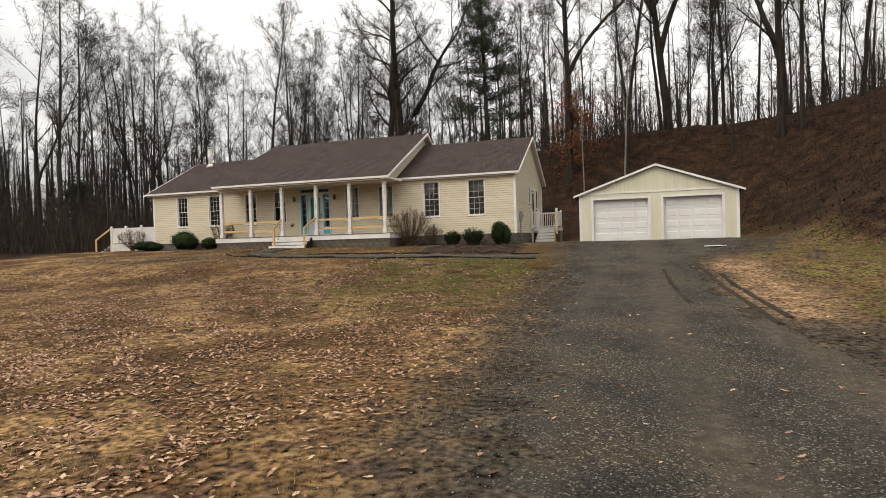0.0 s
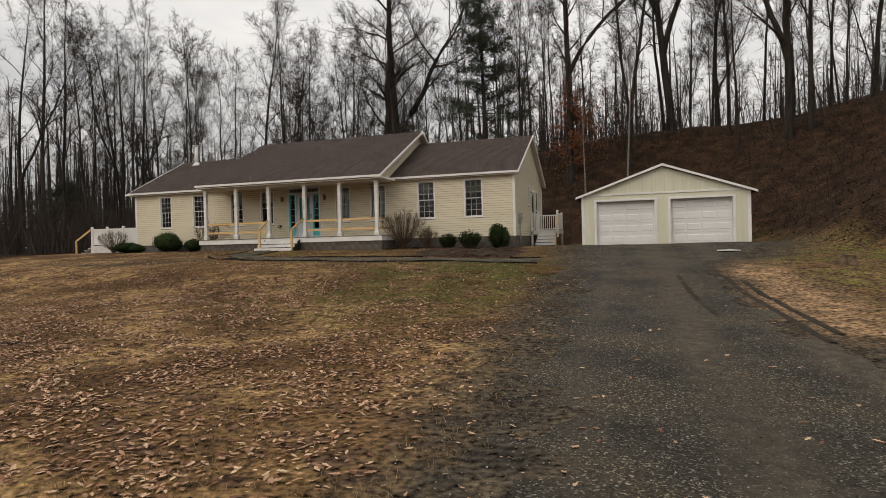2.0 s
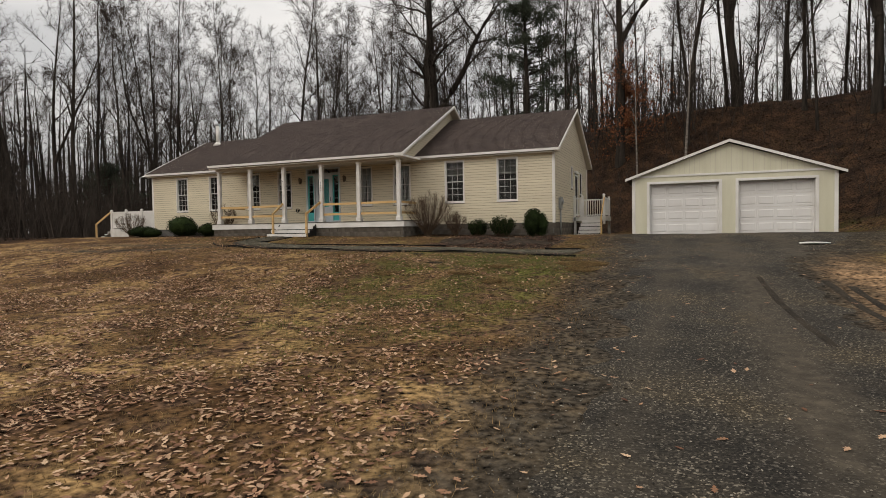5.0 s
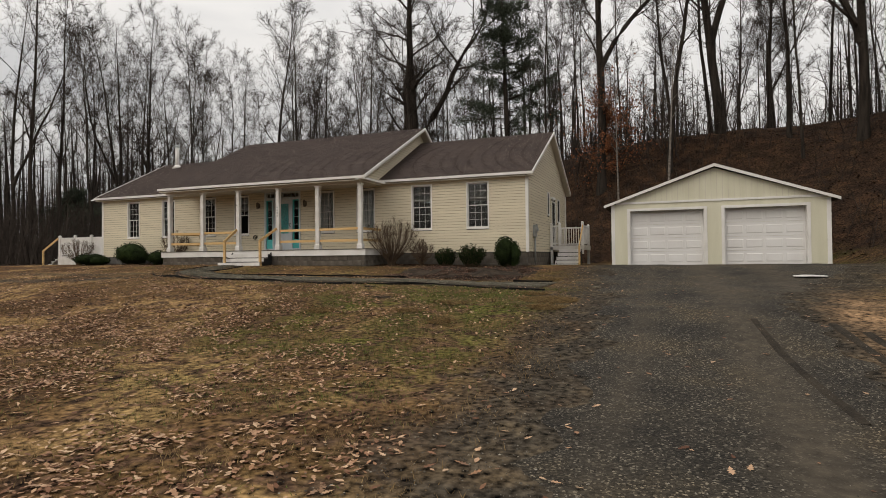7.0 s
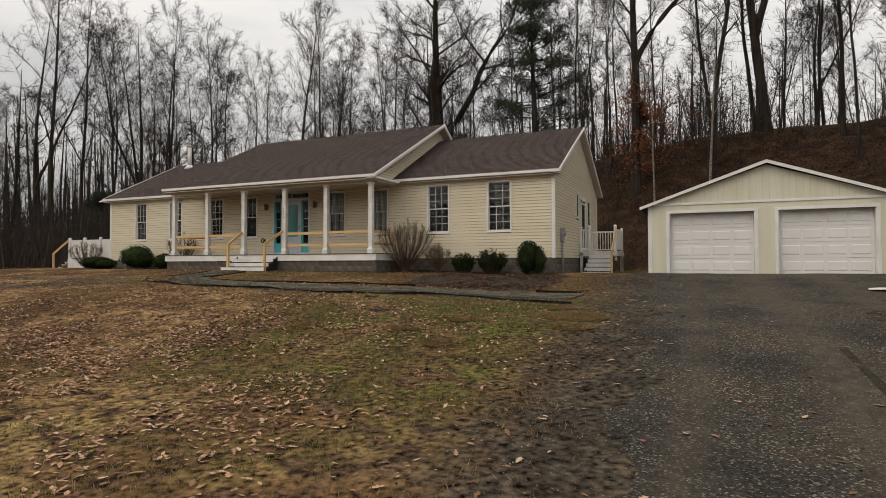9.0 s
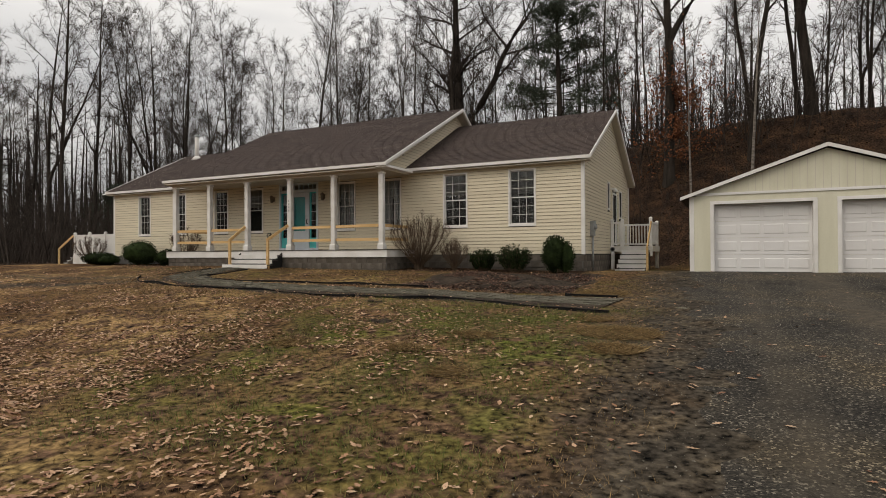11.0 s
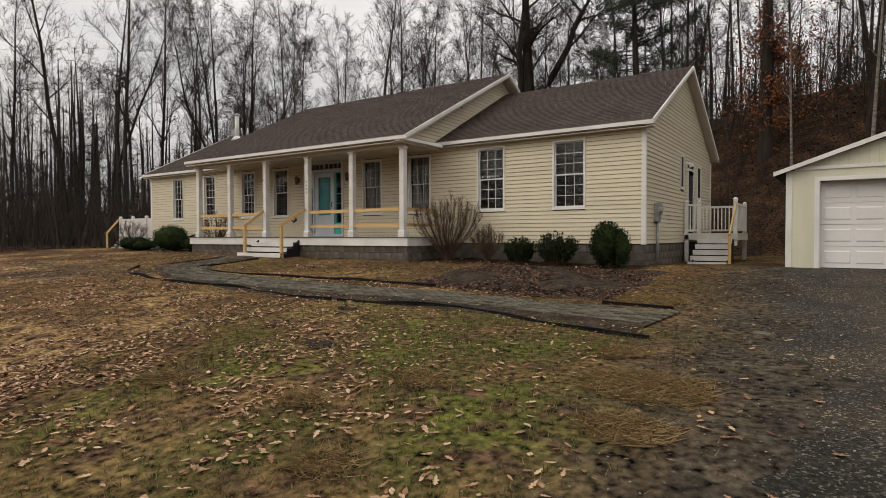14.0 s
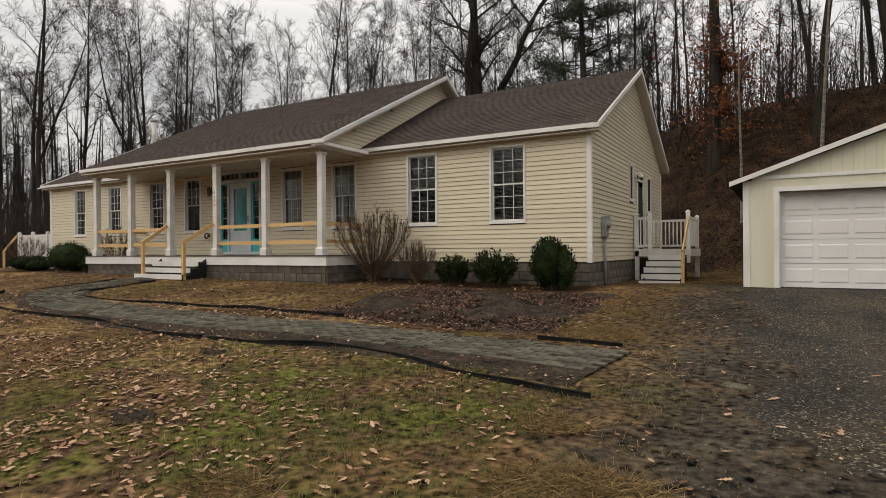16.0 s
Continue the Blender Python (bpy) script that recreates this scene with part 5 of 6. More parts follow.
FOREST = "bare trees of the wood"
KINDS = [bare_tree(11, 25, 0.19, 0.30, 17, 6.2, 0.7), bare_tree(12, 26, 0.22, 0.34, 11, 5.8, 0.75, stems=[((0, 0, 7.5), (0.3, 0.1, 1), 16, 0.14)]),
         bare_tree(13, 22, 0.13, 0.32, 16, 4.4, 0.65, 6), bare_tree(14, 27, 0.21, 0.36, 17, 6.6, 0.8, sway=1.6),
         bare_tree(15, 18, 0.085, 0.28, 14, 3.8, 0.7, 6, sway=1.8), bare_tree(16, 24, 0.33, 0.3, 13, 7.5, 0.95, crook=0.16, stems=[((0, 0, 6.0), (0.42, 0.1, 1), 15, 0.24), ((0, 0, 9.0), (-0.45, 0.2, 1), 12, 0.19)])]
USED = set()


def plant(kind, x, y, s=1.0, turn=0.0, label="tall bare woodland tree with dark bark", wide=1.0):
    """Sets a tree of the given kind on the land."""
    z = land(x, y)
    m = Matrix.LocRotScale(Vector((x, y, z)) * UNIT, Euler((0, 0, turn)), (s * wide, s * wide, s))
    src = KINDS[kind]
    if kind not in USED:
        USED.add(kind)
        src.matrix_basis = m
        ob = src
    else:
        ob = copy_thing(src, m)
        ob.matrix_basis = m
    return tagged(ob, label, "tree", FOREST)


NAMED = [(3, -43.1, 5.1, 0.95), (1, -46.7, 10.4, 0.9), (0, -40.9, 7.9, 1.05), (2, -44.7, 15.9, 1.0), (0, -44.4, 21.9, 1.05), (2, -39.5, 18.3, 0.95),
         (4, -42.9, 27.2, 1.3), (2, -38.6, 24.3, 1.05), (3, -38.0, 32.3, 1.15), (0, -35.2, 35.4, 1.2), (2, -30.0, 30.3, 0.9), (1, -29.4, 39.8, 1.0),
         (2, -17.2, 38.4, 1.0), (3, -35.6, 36.5, 1.05), (0, -34.0, 38.5, 1.1), (2, -31.6, 34.5, 1.05), (0, -26.5, 36.0, 1.1), (2, -25.0, 33.0, 1.1), (4, -27.8, 31.0, 1.2), (2, -3.4, 21.3, 0.85), (4, -2.8, 29.5, 1.1), (2, -2.2, 35.6, 0.95), (2, 0.9, 39.9, 1.0), (3, 5.8, 30.1, 0.85),
         (5, 8.8, 23.0, 1.1), (2, 12.1, 25.7, 0.85), (0, 12.8, 21.6, 0.8), (2, 15.9, 25.1, 0.9), (5, 16.2, 18.9, 0.95), (0, 17.6, 18.6, 1.0),
         (2, 20.3, 24.1, 0.9), (3, 21.6, 19.5, 0.85)]
rt = random.Random(8)
for k, x, y, s in NAMED:
    plant(k, x, y, s, rt.uniform(0, 6.28), "tall bare tree with a stout dark trunk" if k == 5 else "tall bare woodland tree with dark bark")


def too_near(x, y, spots, d):
    return any((x - a) ** 2 + (y - b) ** 2 < d * d for a, b in spots)


spots = [(x, y) for _, x, y, _ in NAMED] + [(-20.6, 36.8), (-6.7, 22.9), (0.9, 19)]
count = 0
while count < 140:
    x, y = rt.uniform(-75, 45), rt.uniform(-4, 62)
    h = hill(x, y)
    if x > -8 and not (h > 5.5 or y > 26):
        continue
    if -34 < x <= -8 and y < 24:
        continue
    if x <= -34 and y < -2 + (x + 34) * -0.1:
        continue
    if x > -8 and rt.random() < 0.25 or x < -36 and rt.random() < 0.5 or too_near(x, y, spots, 2.2):
        continue
    spots.append((x, y))
    plant(rt.choice((0, 1, 2, 2, 3, 4, 4, 4)), x, y, rt.uniform(0.65, 0.98) if x > -8 else rt.uniform(0.75, 1.08), rt.uniform(0, 6.28))
    count += 1

ACROSS = Vector((0.93, 0.37, 0))
oak = bare_tree(31, 35, 0.78, 0.42, 14, 11.0, 1.15, 10, 7, 0.02, crook=0.26, sway=0.7,
                stems=[(ACROSS * -1.3 + Vector((0, 0, -0.5)), ACROSS * -0.14 + Vector((0, 0.03, 1)), 29, 0.56), (Vector((0, 0, 11.0)), ACROSS * 0.75 + Vector((0.1, -0.15, 1)), 20, 0.40)])
oak.location = Vector((-20.6, 36.8, land(-20.6, 36.8))) * UNIT
tagged(oak, "broad bare oak with spreading crooked limbs", "tree")
redtree = bare_tree(33, 24, 0.33, 0.36, 14, 6.0, 0.8, 7, 5, stems=[((0, 0, 8.5), ACROSS * 0.5 + Vector((0, 0, 1)), 13, 0.2)])
redtree.location = Vector((0.9, 19.0, land(0.9, 19.0))) * UNIT
RUST_Z = 8.7 - land(0.9, 19.0)
rg = random.Random(5)
leaves = Sticks()
for i in range(9000):
    a, r = rg.uniform(0, 6.28), abs(rg.gauss(0, 1.3))
    c = Vector((math.cos(a) * r + 0.5, math.sin(a) * r, max(0.2, rg.gauss(RUST_Z, 1.7))))
    if noise.noise(c * 0.9) > 0.06:
        leaves.leaf(c, rand_dir(rg), rand_dir(rg), 0.17, 0.11)
leaves.link("dead_leaves", M_RUST, redtree, False, "clinging rust-brown dead leaves")
tagged(redtree, "forked bare tree with clinging rust-brown leaves", "tree")
for bx, by, bs in ((5.2, 14.6, 0.8), (2.4, 14.2, 0.62)):
    birch = bare_tree(35 + int(bx), 15, 0.12, 0.5, 10, 2.4, 0.7, 5, 4, 0.009, M_BIRCH, 0.3)
    birch.location = Vector((bx, by, land(bx, by))) * UNIT
    birch.scale = (bs, bs, bs)
    tagged(birch, "slender pale-barked bare tree on the slope", "tree")


def pine_tree(seed, height, x, y):
    rg = random.Random(seed)
    wood, green = Sticks(), Sticks()
    pts = bend(rg, Vector((0, 0, -0.5)), Vector((0, 0, 1)), height, 12, 0.015, 0.03)
    radii = [0.33 * (1 - i / 12) + 0.02 for i in range(13)]
    wood.stem(pts, radii, 8)
    for i in range(112):
        t = 0.2 + 0.79 * (i + rg.random()) / 112
        k = min(11, int(t * 12))
        p = pts[k].lerp(pts[k + 1], t * 12 - k)
        a = rg.uniform(0, 6.283)
        length = (0.6 + 6.6 * (1 - t) ** 0.85) * rg.uniform(0.45, 1.15)
        d = Vector((math.cos(a), math.sin(a), rg.uniform(-0.05, 0.3)))
        lp = bend(rg, p, d.normalized(), length, 4, 0.1, 0.03)
        wood.stem(lp, [0.05, 0.04, 0.03, 0.02, 0.01], 3)
        if rg.random() < 1.05 - 1.5 * t:
            continue
        for j in range(int(9 + length * 9)):
            tj = rg.uniform(0.25, 1.0)
            kj = min(3, int(tj * 4))
            c = lp[kj].lerp(lp[kj + 1], tj * 4 - kj) + rand_dir(rg) * 0.3
            for q in range(8):
                dd = (rand_dir(rg) + d * 0.5 + Vector((0, 0, 0.35))).normalized()
                green.leaf(c + rand_dir(rg) * 0.1, rand_dir(rg), dd, rg.uniform(0.3, 0.55), 0.045)
    root = new("pine_tree")
    wood.link("trunk", M_BARK, root, True)
    green.link("crown", M_NEEDLE, root, False, "dark green needle sprays with gaps")
    root.location = Vector((x, y, land(x, y))) * UNIT
    return tagged(root, "tall dark green pine behind the house", "pine tree")


pine_tree(41, 19.5, -6.7, 22.9)
pine_tree(42, 9.0, -60.0, 26.0)
pine_tree(43, 11.0, -52.0, 40.0)

# woods in the distance, unseen ones facing the house, and brush below the trees
far = Sticks()
rg = random.Random(17)
for i in range(2500):
    x = rg.uniform(-190, 90)
    y = rg.uniform(55, 150) if x > -80 else rg.uniform(-10, 150)
    if x > -5 and rg.random() < 0.35:
        continue
    # unseen trees behind the camera, added to darken the window reflections
    if i >= 1500:
        y = rg.uniform(-120, -55)
    elif i < 330:
        x, y = rg.uniform(-150, -62), rg.uniform(-6, 70)
    z = land(x, y)
    h = rg.uniform(15, 24)
    r = rg.uniform(0.12, 0.28)
    base = Vector((x, y, z - 0.5))
    top = base + Vector((rg.uniform(-1, 1), rg.uniform(-1, 1), h))
    far.stem([base, base.lerp(top, 0.5) + rand_dir(rg) * 0.3, top], [r, r * 0.7, 0.03], 4)
    for j in range(18):
        t = rg.uniform(0.12, 0.98)
        p = base.lerp(top, t)
        d = (rand_dir(rg) + Vector((0, 0, 0.8))).normalized()
        e = p + d * rg.uniform(1.4, 4.6)
        far.spike(p, e, 0.032)
        for q in range(3):
            m = p.lerp(e, rg.uniform(0.2, 0.9))
            far.sliver(m, m + (d + rand_dir(rg)).normalized() * rg.uniform(0.8, 1.9), 0.035, rand_dir(rg))
tagged(far.link("far_woods", M_BARK), "distant bare woodland behind the house, plus unseen trees opposite", "woods", kind="stuff")

brush = Sticks()
rg = random.Random(18)
n = 0
while n < 8500:
    if rg.random() < 0.58:
        x, y = rg.uniform(-78, -30), rg.uniform(-8, 46)
    elif rg.random() < 0.5:
        x, y = rg.uniform(-34, 8), rg.uniform(13, 40)
    else:
        x, y = rg.uniform(3, 38), rg.uniform(-14, 42)
    h = hill(x, y)
    if x > -12 and h < 0.6 or (x > -29 and y < 12 and h < 0.6):
        continue
    n += 1
    z = land(x, y)
    p = Vector((x, y, z - 0.05))
    tall = rg.uniform(0.5, 2.0) if 0.5 < h < 7.0 and y < 20 else (0.8 + 6.5 * rg.random() ** 1.8 if x < -44 else 0.8 + 5.0 * rg.random() ** 1.6)
    d = (Vector((0, 0, 1)) + rand_dir(rg) * 0.38).normalized()
    brush.spike(p, p + d * tall, 0.012 + 0.006 * tall)
    for j in range(4 if tall < 2 else 9):
        q = p + d * tall * rg.uniform(0.2, 0.95)
        brush.spike(q, q + (d + rand_dir(rg) * 0.95).normalized() * tall * rg.uniform(0.15, 0.4), 0.009 + 0.0018 * tall)
tagged(brush.link("undergrowth", M_TWIG), "thin leafless saplings and brush under trees", "undergrowth", kind="stuff")


# shrubs against the house
def clipped_evergreen(x, y, w, top, seed, lobes, label):
    """A dense leafy bush; lobes: offset along x, width share, height share."""
    rg = random.Random(seed)
    z0 = land(x, y)
    h = top - z0
    root = thing("evergreen_bush", label, "bush", "foundation shrubs", (x, y, z0))
    core = bmesh.new()
    lv = Sticks()
    for ox, ws, hs in lobes:
        rx, rz = w / 2 * ws, h / 2 * hs
        c = Vector((ox * w, 0, rz * 0.98))
        res = bmesh.ops.create_icosphere(core, subdivisions=3, radius=1.0)
        for v in res["verts"]:
            d = v.co.normalized()
            k = 0.86 + 0.12 * noise.noise(d * 2.2 + Vector((seed, 0, 0)))
            v.co = c + Vector((d.x * rx * k, d.y * rx * k, d.z * rz * k))
        for i in range(int(1500 * ws * hs)):
            d = rand_dir(rg)
            k = 0.9 + 0.14 * noise.noise(d * 2.2 + Vector((seed, 0, 0))) + rg.uniform(-0.06, 0.05)
            p = c + Vector((d.x * rx * k, d.y * rx * k, d.z * rz * k))
            al = (d + rand_dir(rg) * 0.7 + Vector((0, 0, 0.5))).normalized()
            lv.leaf(p, (d + rand_dir(rg) * 0.6).normalized(), al, rg.uniform(0.05, 0.09), 0.03)
    part("foliage_core", core, M_EVER, root, smooth=True)
    lv.link("foliage", M_EVER, root)
    st = Sticks()
    for i in range(5):
        a = i * 1.26
        st.stem([Vector((0.05 * math.cos(a), 0.05 * math.sin(a), -0.05)), Vector((0.2 * math.cos(a), 0.2 * math.sin(a), h * 0.4))], [0.02, 0.012], 5)
    st.link("stem_wood", M_SHRUB, root)
    return root


def spiky_evergreen(x, y, w, top, seed, label):
    """A low bush of upright leafy shoots."""
    rg = random.Random(seed)
    z0 = land(x, y)
    h = top - z0
    root = thing("evergreen_bush", label, "bush", "foundation shrubs", (x, y, z0))
    st, lv = Sticks(), Sticks()
    for i in range(170):
        a, r = rg.uniform(0, 6.28), math.sqrt(rg.random())
        p = Vector((math.cos(a) * r * 0.2 * w, math.sin(a) * r * 0.2 * w, 0))
        tall = h * rg.uniform(0.55, 1.05) * (1 - 0.25 * r * r)
        q = Vector((math.cos(a) * r * 0.5 * w, math.sin(a) * r * 0.45 * w, tall))
        pts = [p, p.lerp(q, 0.5) + Vector((0, 0, 0.05)), q]
        st.stem(pts, [0.008, 0.006, 0.003], 3)
        for j in range(26):
            t = rg.uniform(0.2, 1.0)
            b = p.lerp(q, t) + rand_dir(rg) * 0.03
            lv.leaf(b, rand_dir(rg), (rand_dir(rg) + Vector((0, 0, 0.7))).normalized(), rg.uniform(0.05, 0.1), 0.035)
    st.link("stem_wood", M_SHRUB, root)
    lv.link("foliage", M_EVER, root)
    return root


def twig_bush(x, y, w, top, seed, stems, label):
    """A leafless vase-shaped shrub."""
    rg = random.Random(seed)
    z0 = land(x, y)
    h = top - z0
    root = thing("bare_bush", label, "bush", "foundation shrubs", (x, y, z0))
    st, tw = Sticks(), Sticks()
    for i in range(stems):
        a, r = rg.uniform(0, 6.28), math.sqrt(rg.random())
        p = Vector((math.cos(a) * 0.06 * w * r, math.sin(a) * 0.06 * w * r, -0.03))
        tall = h * math.sqrt(1 - 0.45 * r * r) * rg.uniform(0.8, 1.0)
        pts = [p]
        for k in range(1, 8):
            t = k / 7
            out = r * w * 0.52 * math.sin(1.6 * t ** 1.15)
            pts.append(Vector((math.cos(a) * out, 0.8 * math.sin(a) * out, tall * t)) + rand_dir(rg) * 0.03)
        st.stem(pts, [0.013, 0.011, 0.009, 0.007, 0.006, 0.005, 0.004, 0.002], 4)
        for j in range(38):
            t = rg.random() ** 0.55
            k = min(6, int(t * 7))
            b = pts[k].lerp(pts[k + 1], t * 7 - k)
            dd = ((pts[k + 1] - pts[k]).normalized() + rand_dir(rg) * 0.65).normalized()
            e = b + dd * rg.uniform(0.1, 0.3) * (0.35 + 0.25 * h)
            tw.spike(b, e, 0.004)
            tw.spike(b.lerp(e, 0.5), b.lerp(e, 0.5) + (dd + rand_dir(rg) * 0.7).normalized() * 0.11, 0.0035)
    tagged(st.link("stem_wood", M_SHRUB, root), kind="stuff")
    tagged(tw.link("twig_mass", M_SHRUB, root), kind="stuff")
    return root


clipped_evergreen(-0.66, -0.85, 0.98, 0.62, 3, [(-0.08, 0.86, 1.0), (0.3, 0.5, 0.82)], "dark green clipped evergreen bush by the corner")
spiky_evergreen(-2.1, -0.8, 1.2, 0.32, 4, "low dark green spiky evergreen bush")
spiky_evergreen(-3.2, -0.8, 0.95, 0.18, 5, "small dark green spiky evergreen bush")
twig_bush(-4.25, -0.8, 1.0, 0.55, 6, 40, "low bare reddish-brown twiggy shrub")
twig_bush(-5.55, -0.95, 2.35, 1.5, 7, 80, "large bare vase-shaped twiggy shrub")
clipped_evergreen(-20.2, -0.9, 1.75, 0.75, 8, [(0, 0.9, 1.0), (0.3, 0.55, 0.75)], "rounded dark evergreen bush beside the porch")
clipped_evergreen(-18.2, -1.0, 1.1, 0.28, 9, [(0, 1.0, 1.0)], "small dark evergreen bush beside the porch")
clipped_evergreen(-22.9, -0.9, 1.7, 0.2, 10, [(-0.1, 0.9, 1.0), (0.28, 0.6, 0.8)], "low spreading dark evergreen bush")
twig_bush(-17.75, -0.45, 1.5, 1.3, 12, 45, "bare twiggy shrub at the porch end")
twig_bush(-25.0, -0.1, 1.7, 1.05, 13, 50, "bare grey twiggy shrub before the fence")


# ---- brick path, edging, mulch ----
def along(pts, s):
    """The place and heading s metres along a polyline."""
    for (ax, ay), (bx, by) in zip(pts, pts[1:]):
        d = math.hypot(bx - ax, by - ay)
        if s <= d or (bx, by) == pts[-1]:
            k = s / d
            return ax + (bx - ax) * k, ay + (by - ay) * k, math.atan2(by - ay, bx - ax)
        s -= d


def length_of(pts):
    return sum(math.hypot(b[0] - a[0], b[1] - a[1]) for a, b in zip(pts, pts[1:]))


def smooth_line(pts, n=8):
    """Catmull-Rom through the points."""
    out = []
    q = [pts[0], *pts, pts[-1]]
    for i in range(1, len(q) - 2):
        for k in range(n):
            t = k / n
            out.append(tuple(0.5 * (2 * q[i][c] + (q[i + 1][c] - q[i - 1][c]) * t + (2 * q[i - 1][c] - 5 * q[i][c] + 4 * q[i + 1][c] - q[i + 2][c]) * t * t
                                    + (3 * q[i][c] - q[i - 1][c] - 3 * q[i + 1][c] + q[i + 2][c]) * t ** 3) for c in (0, 1)))
    return out + [pts[-1]]


WALK = smooth_line([(2.1, -6.62), (0.4, -6.38), (-1.6, -6.45), (-4.8, -6.7), (-7.8, -6.72), (-10.2, -6.4), (-11.7, -5.4), (-12.1, -4.2), (-11.95, -3.0)])
walk_len = length_of(WALK)
P_L, P_W, ROWS = 0.225, 0.112, 10
walkway = new("walkway")
tagged(walkway, "grey brick paver path from drive to porch steps", "path", kind="structure")


def path_bed():
    bm = bmesh.new()
    prev = None
    n = 90
    for i in range(n + 1):
        x, y, a = along(WALK, walk_len * i / n)
        row = []
        verge = 0.78 + (0.42 + 0.2 * noise.noise((i * 0.4, 0, 5))) * (1 - ease(0.45, 0.7, i / n))
        for o, h in ((-0.78, -0.01), (-0.4, 0.022), (0.0, 0.022), (0.55, 0.022), (0.55 + (verge - 0.55) * 0.75, 0.014), (verge, -0.012)):
            px, py = x - math.sin(a) * o, y + math.cos(a) * o
            row.append(bm.verts.new((px, py, land(px, py) + h)))
        if prev:
            for k in range(5):
                bm.faces.new((prev[k], prev[k + 1], row[k + 1], row[k]))
        prev = row
    part("path_bed", bm, M_JOINT, walkway, "dark soil joints and edges", smooth=True)


path_bed()
bm = bmesh.new()
quad_box(bm, -P_L / 2 + 0.005, P_L / 2 - 0.005, -P_W / 2 + 0.005, P_W / 2 - 0.005, -0.03, 0.0)
bmesh.ops.bevel(bm, geom=[e for e in bm.edges if all(v.co.z > -0.01 for v in e.verts)], offset=0.006, segments=1, affect="EDGES")
first_brick = part("brick", bm, M_PAVER, walkway)
brick_mesh = first_brick.data
rest_v, rest_f = [], []
base_v = [v.co.copy() for v in brick_mesh.vertices]
base_f = [tuple(p.vertices) for p in brick_mesh.polygons]
rb = random.Random(21)
made = 0
for i in range(int(walk_len / P_L)):
    for r in range(ROWS):
        s = (i + (0.5 if r % 2 else 0.0)) * P_L + P_L / 2
        if s > walk_len - 0.1:
            continue
        x, y, a = along(WALK, s)
        o = (r - (ROWS - 1) / 2) * P_W
        if rb.random() < 0.02 or (abs(o) > 0.4 and rb.random() < 0.05):
            continue
        px, py = x - math.sin(a) * o, y + math.cos(a) * o
        m = Matrix.LocRotScale(Vector((px, py, land(px, py) + 0.034 + rb.uniform(-0.006, 0.006))) * UNIT,
                               Euler((rb.gauss(0, 0.012), rb.gauss(0, 0.012), a + rb.gauss(0, 0.01))), None)
        if made < 300 and px > -4.0:
            ob = first_brick if made == 0 else new("brick", brick_mesh)
            ob.parent = walkway
            ob.matrix_basis = m
            made += 1
        else:
            n0 = len(rest_v)
            rest_v += [tuple(m @ v) for v in base_v]
            rest_f += [tuple(n0 + k for k in f) for f in base_f]
me = bpy.data.meshes.new("bricks")
me.from_pydata(rest_v, [], rest_f)
me.materials.append(M_PAVER)
ob = new("bricks", me)
ob.parent = walkway
tagged(ob, kind="stuff")


def edging(label, pts, seed):
    """A thin upright strip of black plastic, wavy and half lifted out of the soil, with a rounded top bead."""
    rg = random.Random(seed)
    line = smooth_line(pts, 10)
    e = new("garden_edging")
    tagged(e, label, "edging", "path edging")
    bm = bmesh.new()
    prev, top = None, []
    for i, (x, y) in enumerate(line):
        z = land(x, y)
        up = 0.045 + 0.06 * noise.noise((x * 0.8, y * 0.8, seed))
        lean = 0.03 * noise.noise((x * 1.5, y, seed + 3))
        x2, y2 = line[min(i + 1, len(line) - 1)]
        x1, y1 = line[max(i - 1, 0)]
        a = math.atan2(y2 - y1, x2 - x1)
        nx, ny = -math.sin(a), math.cos(a)
        ring_ = [bm.verts.new((x + nx * (o + lean * k), y + ny * (o + lean * k), z + h)) for o, h, k in ((-0.006, -0.05, 0), (-0.006, up, 1), (0.006, up, 1), (0.006, -0.05, 0))]
        top.append((x + nx * lean, y + ny * lean, z + up))
        if prev:
            for k in range(4):
                bm.faces.new((prev[k], prev[(k + 1) % 4], ring_[(k + 1) % 4], ring_[k]))
        prev = ring_
    part("strip", bm, M_PLASTIC, e)
    bm = bmesh.new()
    tube(bm, top, [0.013] * len(top), 6)
    part("bead", bm, M_PLASTIC, e, smooth=True)


edging("black plastic garden edging along the lawn side", [(2.25, -8.07), (1.0, -7.82), (0.4, -7.66), (-0.57, -7.34), (-1.43, -7.41), (-2.23, -7.63), (-3.4, -7.78)], 2)
edging("black plastic garden edging sunk in grass", [(-3.5, -7.8), (-4.6, -7.77), (-6.77, -7.6), (-8.9, -7.68), (-11.5, -7.3), (-13.0, -6.2)], 3)
edging("black plastic garden edging by the mulch bed", [(-2.9, -5.34), (-5.0, -5.4), (-7.1, -5.68), (-8.95, -5.79), (-10.6, -5.8), (-11.2, -5.4), (-11.2, -4.6), (-11.1, -3.4)], 4)
edging("black plastic garden edging near the steps", [(-13.0, -5.9), (-13.1, -4.6), (-12.8, -3.5)], 5)
edging("loose end of black plastic garden edging", [(2.0, -5.7), (1.4, -5.62), (0.8, -5.6)], 6)


# one mesh out of many small pieces
def many(name, verts, pattern, material, label, category):
    n, k, _ = verts.shape
    off = (np.arange(n) * k)[:, None]
    faces = []
    for f in pattern:
        faces += (off + np.array(f)[None, :]).tolist()
    me = bpy.data.meshes.new(name)
    me.from_pydata((verts.reshape(-1, 3) * UNIT).tolist(), [], faces)
    me.materials.append(material)
    return tagged(new(name, me), label, category, kind="stuff")


NR = np.random.RandomState(3)


